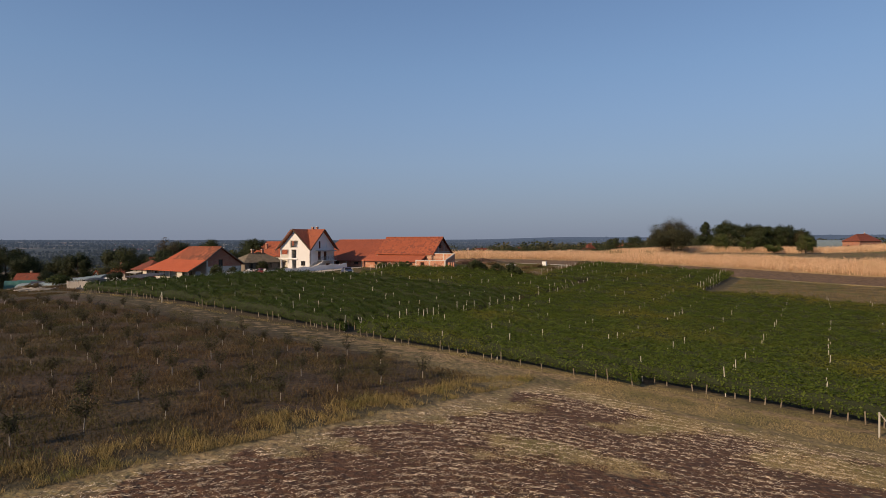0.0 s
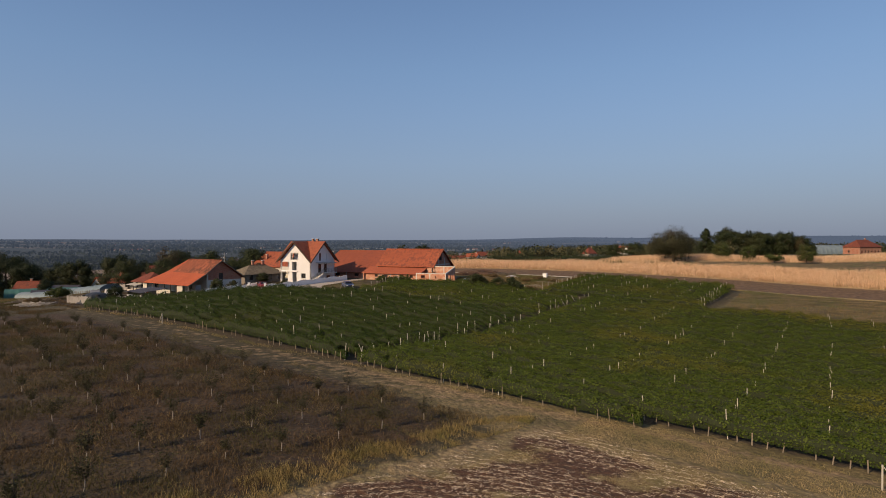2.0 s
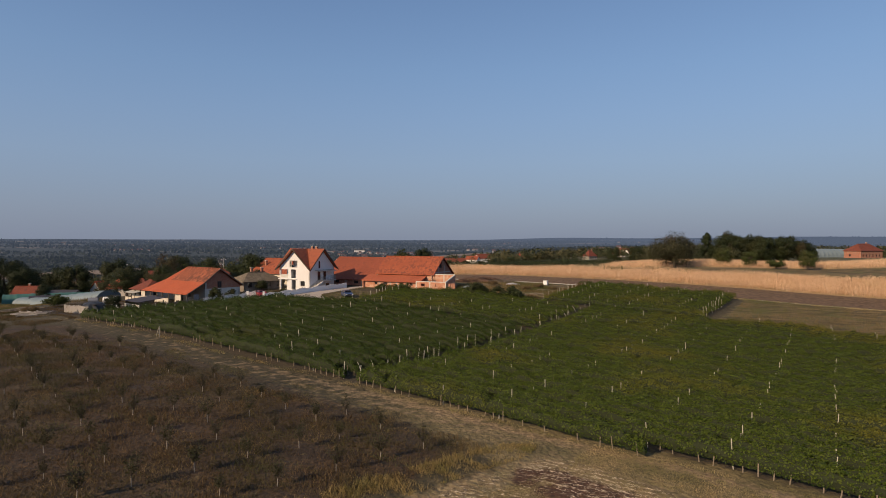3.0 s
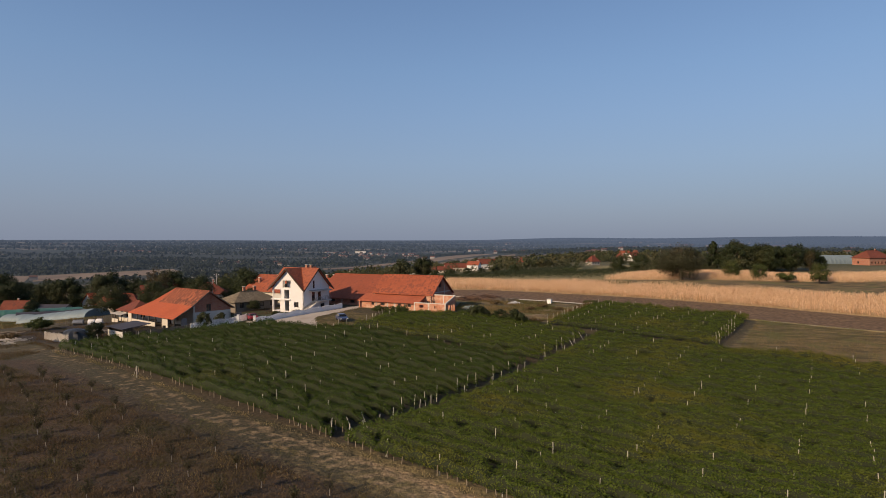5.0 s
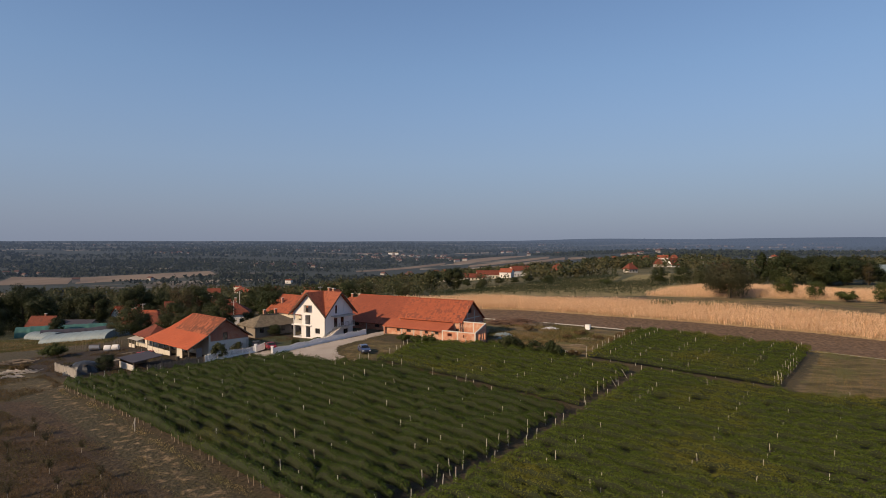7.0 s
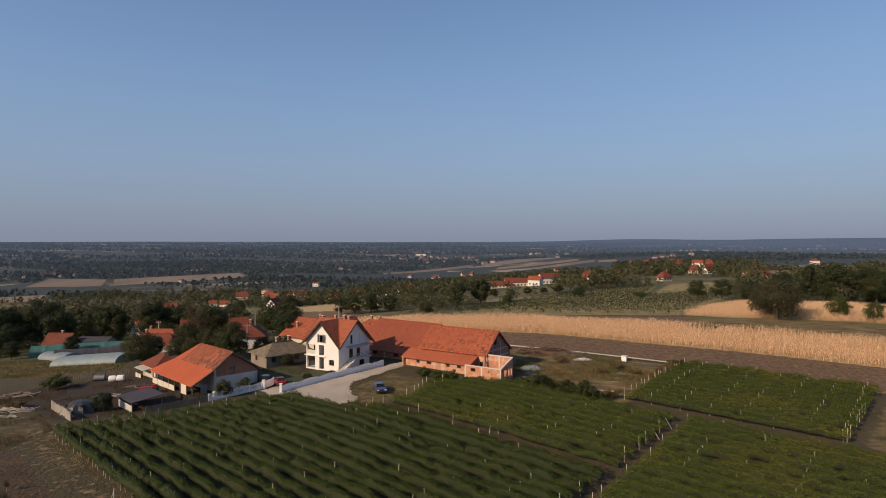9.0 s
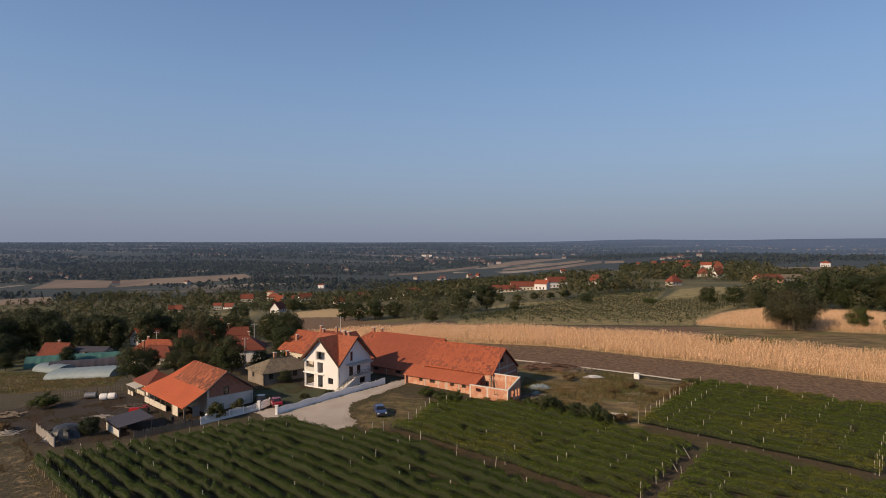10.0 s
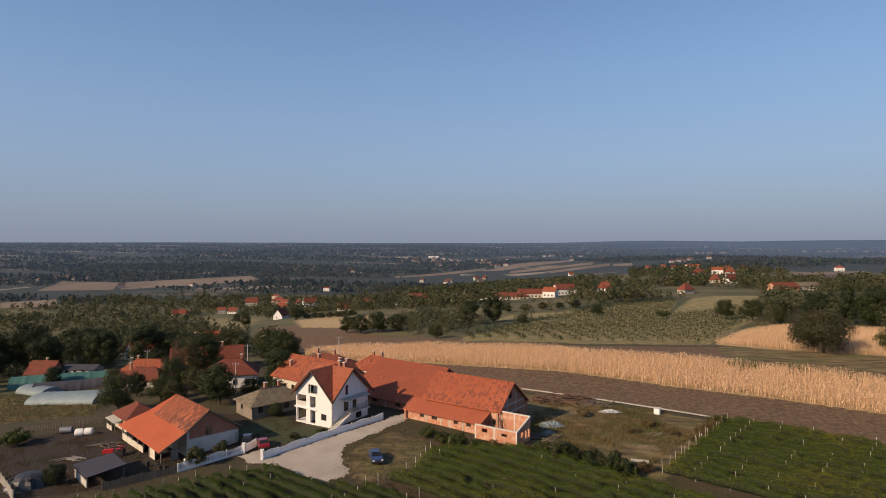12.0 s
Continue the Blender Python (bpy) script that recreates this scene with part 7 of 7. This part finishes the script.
def woods(name, near, far, count, per, leaf, tall, seed, level, material, label, haze_on=False, clump=0.62):
    """Trees too far off to tell apart, as clumps of leaves on the land."""
    rng = np.random.default_rng(seed)
    r = np.sqrt(rng.uniform(near ** 2, far ** 2, count))
    a = rng.uniform(-0.86, 0.86, count)
    x, y = r * np.sin(a), r * np.cos(a)
    ok = patchy(x * (1.0 if far < 600 else 0.4), y, 46 if far < 1500 else 95) + 0.35 * rng.normal(size=count) > level - (1.0 if far < 600 else 0.55) * step(40, -120, x)
    ok &= clear_of(x, y, OPEN + [COTTAGE_MEADOW], 4)
    for hx, hy in VILLAGE:
        dx, dy = x - hx, y - hy
        along = (dx * hx + dy * hy) / math.hypot(hx, hy)
        across = np.abs(dx * hy - dy * hx) / math.hypot(hx, hy)
        ok &= ~((np.hypot(dx, dy) < 8) | ((across < 7) & (along < 0) & (along > -48)))
    x, y = x[ok], y[ok]
    k = len(x)
    h = tall * (0.35 + 1.2 * rng.random(k) ** 1.8)
    base = np.stack([x, y, ground_z(x, y)], 1)
    v = rng.normal(size=(k, per, 3))
    v /= np.linalg.norm(v, axis=2)[:, :, None]
    v *= rng.uniform(0.6, 1.0, (k, per, 1))
    wide = (h * rng.uniform(0.32, 0.5, k))[:, None]
    pts = base[:, None] + np.stack([v[..., 0] * wide, v[..., 1] * wide, (h * 0.55)[:, None] + v[..., 2] * (h * 0.47)[:, None]], -1)
    pts = pts.reshape(-1, 3)
    size = np.repeat(h, per) * leaf * rng.uniform(0.7, 1.3, k * per)
    me = quad_mesh(name, leaves(rng, pts, size, out=(v * np.array([1, 1, 0.9]) + np.array([0, 0, 0.2])).reshape(-1, 3), loose=0.4), material)
    # haze is put into the leaves' material as glow, by distance
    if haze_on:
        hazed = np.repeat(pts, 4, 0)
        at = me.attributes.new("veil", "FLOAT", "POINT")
        at.data.foreach_set("value", painted_haze_at(hazed[:, 0], hazed[:, 1]).astype(np.float32))
    return tagged(new(name, me), label, "woods", kind="stuff")


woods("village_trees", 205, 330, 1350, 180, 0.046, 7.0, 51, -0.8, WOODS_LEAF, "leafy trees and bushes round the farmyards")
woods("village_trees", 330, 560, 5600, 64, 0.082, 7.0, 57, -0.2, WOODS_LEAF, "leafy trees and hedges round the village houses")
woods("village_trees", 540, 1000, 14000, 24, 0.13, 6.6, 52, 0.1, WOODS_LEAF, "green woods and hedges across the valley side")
woods("distant_woods", 950, 2000, 40000, 6, 0.36, 5.5, 53, 0.0, DISTANT_LEAF, "hazy woods and hedgerows on the plain", True)
woods("distant_woods", 1900, 4300, 34000, 5, 0.5, 7.0, 54, 0.0, DISTANT_LEAF, "blue hazy woods far across the plain", True)


def distant_houses():
    """Far hamlets of the plain, too small to tell apart."""
    rng = np.random.default_rng(58)
    walls, roofs = [], []
    for _ in range(34):
        r, a = rng.uniform(1050, 3600), rng.uniform(-0.72, 0.62)
        for _ in range(rng.integers(3, 12)):
            x, y = r * math.sin(a) + rng.normal(0, 60), r * math.cos(a) + rng.normal(0, 25)
            if any(inside(q, x, y) for q in TAN_FIELDS):
                continue
            w, d, h, z = rng.uniform(4, 7), rng.uniform(3, 5), rng.uniform(3, 6), gz(x, y) - 1
            m = pose(x, y, z, 0, 0, rng.uniform(-40, 40))
            walls.append(moved(box(-w, -d, 0, w, d, h + 1), m))
            roofs.append(moved(([(-w - 0.4, -d - 0.4, h + 1), (w + 0.4, -d - 0.4, h + 1), (w + 0.4, d + 0.4, h + 1), (-w - 0.4, d + 0.4, h + 1), (-w, 0, h + 4), (w, 0, h + 4)],
                                [(0, 1, 5, 4), (2, 3, 4, 5), (0, 4, 3), (1, 2, 5), (0, 3, 2, 1)]), m))
    for name, geos, c1, c2, label in (("distant_walls", walls, (0.36, 0.34, 0.32), (0.22, 0.20, 0.18), "pale walls of far hamlets on the plain"), ("distant_roofs", roofs, (0.12, 0.056, 0.042), (0.09, 0.048, 0.038), "dull red roofs of far hamlets on the plain")):
        me = as_mesh(name, join(*geos), distant_mat(name, False, c1, c2))
        co = np.array([q.co for q in me.vertices])
        # hamlets take slightly less of the painted haze
        at = me.attributes.new("veil", "FLOAT", "POINT")
        at.data.foreach_set("value", (0.9 * painted_haze_at(co[:, 0], co[:, 1])).astype(np.float32))
        tagged(new(name, me), label, "houses", kind="stuff")


distant_houses()


def planted_rows(name, poly, turn, gap_x, gap_y, h, seed, label):
    rng = np.random.default_rng(seed)
    p = np.array(poly)
    c = p.mean(0)
    u, v = np.meshgrid(np.arange(-160, 160, gap_x), np.arange(-160, 160, gap_y))
    u, v = u.ravel(), v.ravel() + rng.normal(0, 0.3, u.size)
    a = radians(turn)
    x, y = c[0] + u * math.cos(a) - v * math.sin(a), c[1] + u * math.sin(a) + v * math.cos(a)
    ok = inside(poly, x, y)
    x, y = x[ok], y[ok]
    k, per = len(x), 24
    q = rng.normal(size=(k, per, 3)) * np.array([0.42, 0.62, 0.74]) * rng.uniform(0.7, 1.1, (k, 1, 1))
    pts = (np.stack([x, y, ground_z(x, y) + h * 0.55], 1)[:, None] + q).reshape(-1, 3)
    me = quad_mesh(name, leaves(rng, pts, rng.uniform(0.12, 0.24, len(pts)), out=q.reshape(-1, 3) * 2 + np.array([0, 0, 0.2]), loose=0.4), PINE_LEAF)
    return tagged(new(name, me), label, "orchard", kind="stuff")


planted_rows("orchard_rows", MID_ORCHARD, 14, 4.9, 1.7, 2.8, 61, "rows of small green fruit trees on the slope")

# ---- straw, weeds and grass ----
rng = np.random.default_rng(71)


def land3(x, y, lift=0.0):
    return np.stack([x, y, ground_z(x, y) + lift], 1)


strips = scatter(rng, [(9, 24.0), (-16, 1.0), (-14, -4), (40, -8), (28, 9), (24, 12.5), (15.5, 18.4)], 75.0)
turn = radians(24) - radians(48) * step(-4, 12, strips[:, 0])
over = -strips[:, 0] * np.sin(turn) + strips[:, 1] * np.cos(turn)
strips = strips[(np.cos(over * 2 * np.pi / 0.66) + 0.45 * rng.normal(size=len(strips)) > 0.72) & (patchy(strips[:, 0], strips[:, 1], 1.9) + rng.normal(0, 0.9, len(strips)) > -0.6)]
tris = []
for k in range(4):
    th = radians(24) - radians(48) * step(-4, 12, strips[:, 0]) + rng.normal(0, 0.55, len(strips))
    along = rng.normal(0, 0.22, len(strips))
    sx, sy = strips[:, 0] + np.cos(th) * along + rng.normal(0, 0.04, len(strips)), strips[:, 1] + np.sin(th) * along + rng.normal(0, 0.04, len(strips))
    ln = rng.uniform(0.03, 0.15, len(strips))
    p0 = land3(sx - np.cos(th) * ln, sy - np.sin(th) * ln, 0.02 + rng.uniform(0, 0.07, len(strips)))
    p1 = land3(sx + np.cos(th) * ln, sy + np.sin(th) * ln, 0.02 + rng.uniform(0, 0.09, len(strips)))
    w = np.stack([-np.sin(th), np.cos(th), rng.normal(0, 0.6, len(strips))], 1) * 0.0085
    tris.append(np.stack([p0 - w, p0 + w, p1], 1))
tagged(new("straw", quad_mesh("straw", np.concatenate(tris), STRAW_LEAF, 3)), "dry pale straw strewn along the furrows", "straw", kind="stuff")


def grass_strip(name, p, height, lean, width, material, label):
    tagged(new(name, quad_mesh(name, blades(rng, land3(p[:, 0], p[:, 1]), height, lean, width), material, 3)), label, "grass", kind="stuff")


edge = [(8.5, 26.8), (6.6, 23.4), (-2.8, 14.4), (-14.6, 3.4), (-40, -22), (-42.5, -19.5), (-16.2, 6.2), (-4.4, 17.4), (4.8, 25.8)]
p = scatter(rng, edge, 260)
p = p[patchy(p[:, 0], p[:, 1], 0.8) + rng.normal(0, 0.7, len(p)) > 0.0]
grass_strip("weeds", p, rng.uniform(0.10, 0.34, len(p)) + 0.55 * rng.random(len(p)) ** 5 * (patchy(p[:, 0], p[:, 1], 1.4) > 0.2), 0.35, 0.012, WEED_LEAF, "tall yellow-green weeds between field and orchard")
p = scatter(rng, [(4.6, 25.6), (-3, 16.5), (-14.5, 5.0), (-30, -10), (-62, 20), (-62, 72), (-33, 51.5), (-11, 35)], 66)
p = p[patchy(p[:, 0] * 0.7 + p[:, 1] * 0.7, p[:, 1] * 0.7 - p[:, 0] * 0.7, 1.6) + rng.normal(0, 1.3, len(p)) > -0.6]
grass_strip("orchard_grass", p, rng.uniform(0.08, 0.38, len(p)), 0.5, 0.018, GRASS_LEAF, "short brown grass between the young trees")
band = []
for (x0, y0), (x1, y1) in zip(VINEYARD[21:], VINEYARD[22:] + VINEYARD[:1]):
    k = int(math.hypot(x1 - x0, y1 - y0) * 70)
    t = rng.random(k)
    off = rng.normal(0, 0.35, k) - 0.1
    nx, ny = (y1 - y0), -(x1 - x0)
    q = math.hypot(nx, ny)
    band.append(np.stack([x0 + (x1 - x0) * t - nx / q * off, y0 + (y1 - y0) * t - ny / q * off], 1))
p = np.concatenate(band)
p = p[patchy(p[:, 0], p[:, 1], 0.9) + rng.normal(0, 0.6, len(p)) > 0.1]
grass_strip("verge_grass", p, rng.uniform(0.06, 0.28, len(p)), 0.5, 0.016, TAN_GRASS, "dry pale grass along the vineyard verge")
p = scatter(rng, [(12.5, 27.2), (9.5, 23.0), (25.5, 12.5), (40, 3), (42, 6), (27, 15.5)], 110)
grass_strip("track_grass", p, rng.uniform(0.05, 0.16, len(p)), 0.6, 0.014, TAN_GRASS, "short dry grass on the track")
plot = [(4, 132), (3, 122), (9, 113), (20, 111), (34, 130), (26, 136), (12, 141)]
p = scatter(rng, plot, 45)
p = p[patchy(p[:, 0], p[:, 1], 3.0) + rng.normal(0, 0.5, len(p)) > -0.5]
grass_strip("meadow_grass", p, rng.uniform(0.15, 0.7, len(p)), 0.3, 0.03, RANK_GRASS, "rank brownish grass on the fallow plot")
p = scatter(rng, [(54, 96), (70, 121), (120, 99), (110, 70), (76, 86), (62, 92)], 12)
grass_strip("meadow_grass", p, rng.uniform(0.15, 0.45, len(p)), 0.4, 0.03, RANK_GRASS, "dry tufted grass beside the second vineyard")
p = scatter(rng, [(-25, 108), (-21, 118), (-14, 113), (-15, 104), (-20, 98)], 14)
grass_strip("meadow_grass", p, rng.uniform(0.08, 0.25, len(p)), 0.5, 0.025, RANK_GRASS, "short grass beside the driveway")
p = scatter(rng, [(50, 174), (54, 167), (66, 166), (76, 162), (72, 168), (60, 174)], 5)
p = p[patchy(p[:, 0], p[:, 1], 2.4) + rng.normal(0, 0.6, len(p)) > 0.3]
grass_strip("green_maize", p, rng.uniform(1.9, 2.7, len(p)), 0.16, 0.10, BUSH_LEAF, "late green maize among the dry stalks")
p = scatter(rng, CROPS, 14)
grass_strip("meadow_grass", p, rng.uniform(0.15, 0.5, len(p)), 0.3, 0.05, RANK_GRASS, "yellow-green rows of crops before the tunnels")
tuft = scatter(rng, [(10, 23.0), (-10, 4.0), (0, -4), (36, -6), (28, 9), (24, 12.0), (15.5, 17.8)], 260)
tuft = tuft[(patchy(tuft[:, 0], tuft[:, 1] * 1.6, 2.3) + rng.normal(0, 0.25, len(tuft)) > 0.85) | (edge_dist(STUBBLE, tuft[:, 0], tuft[:, 1]) + 0.7 * np.sin(tuft[:, 0] * 0.9 + tuft[:, 1]) + rng.normal(0, 0.4, len(tuft)) < 1.3)]
grass_strip("stubble_grass", tuft, rng.uniform(0.03, 0.14, len(tuft)), 0.8, 0.009, TAN_GRASS, "low tan and olive grass among the stubble")
p = scatter(rng, [(6, 26.0), (-3, 16.5), (-14.5, 5.0), (-30, -10), (-62, 20), (-62, 72), (-30, 54.5)], 44)
p = p[patchy(p[:, 0] * 0.75 + p[:, 1] * 0.66, (p[:, 1] * 0.75 - p[:, 0] * 0.66) * 0.4, 0.9) + rng.normal(0, 0.4, len(p)) > 0.5]
grass_strip("orchard_grass", p, rng.uniform(0.06, 0.26, len(p)), 0.6, 0.016, RANK_GRASS, "dry tan grass in streaks between the young trees")
line = np.array(spots)
seg = rng.integers(3, len(line) - 1, 9000)
k = rng.random(9000)[:, None]
p = line[seg] * (1 - k) + line[seg + 1] * k + rng.normal(0, 0.35, (9000, 2)) - np.array([0.15, 0.45])
grass_strip("kerb_grass", p, rng.uniform(0.08, 0.34, len(p)), 0.5, 0.03, TAN_GRASS, "dry grass overgrowing the low concrete wall")
p = scatter(rng, [(-26, 109), (-22, 119.5), (-15.5, 132), (-13, 115), (-11.5, 106), (-19.5, 96.5), (-24.5, 97)], 60)
off = np.abs(edge_dist(DRIVE, p[:, 0], p[:, 1]) - 0.1)
p = p[off < rng.exponential(0.9, len(p))]
grass_strip("drive_grass", p, rng.uniform(0.05, 0.2, len(p)), 0.6, 0.025, RANK_GRASS, "uneven dry grass along the gravel edge")
p = scatter(rng, YARD, 26)
p = p[patchy(p[:, 0], p[:, 1], 1.7) + rng.normal(0, 0.4, len(p)) > 0.4]
grass_strip("yard_weeds", p, rng.uniform(0.06, 0.4, len(p)), 0.5, 0.03, GRASS_LEAF, "brown weeds and trampled grass in the farmyard")
p = scatter(rng, [(-63, 86), (-84, 104), (-100, 112), (-96, 80), (-64, 74)], 34)
p = p[patchy(p[:, 0], p[:, 1], 2.2) + rng.normal(0, 0.5, len(p)) > 0.0]
grass_strip("meadow_grass", p, rng.uniform(0.08, 0.4, len(p)), 0.5, 0.03, GRASS_LEAF, "short brown grass outside the farmyard fence")
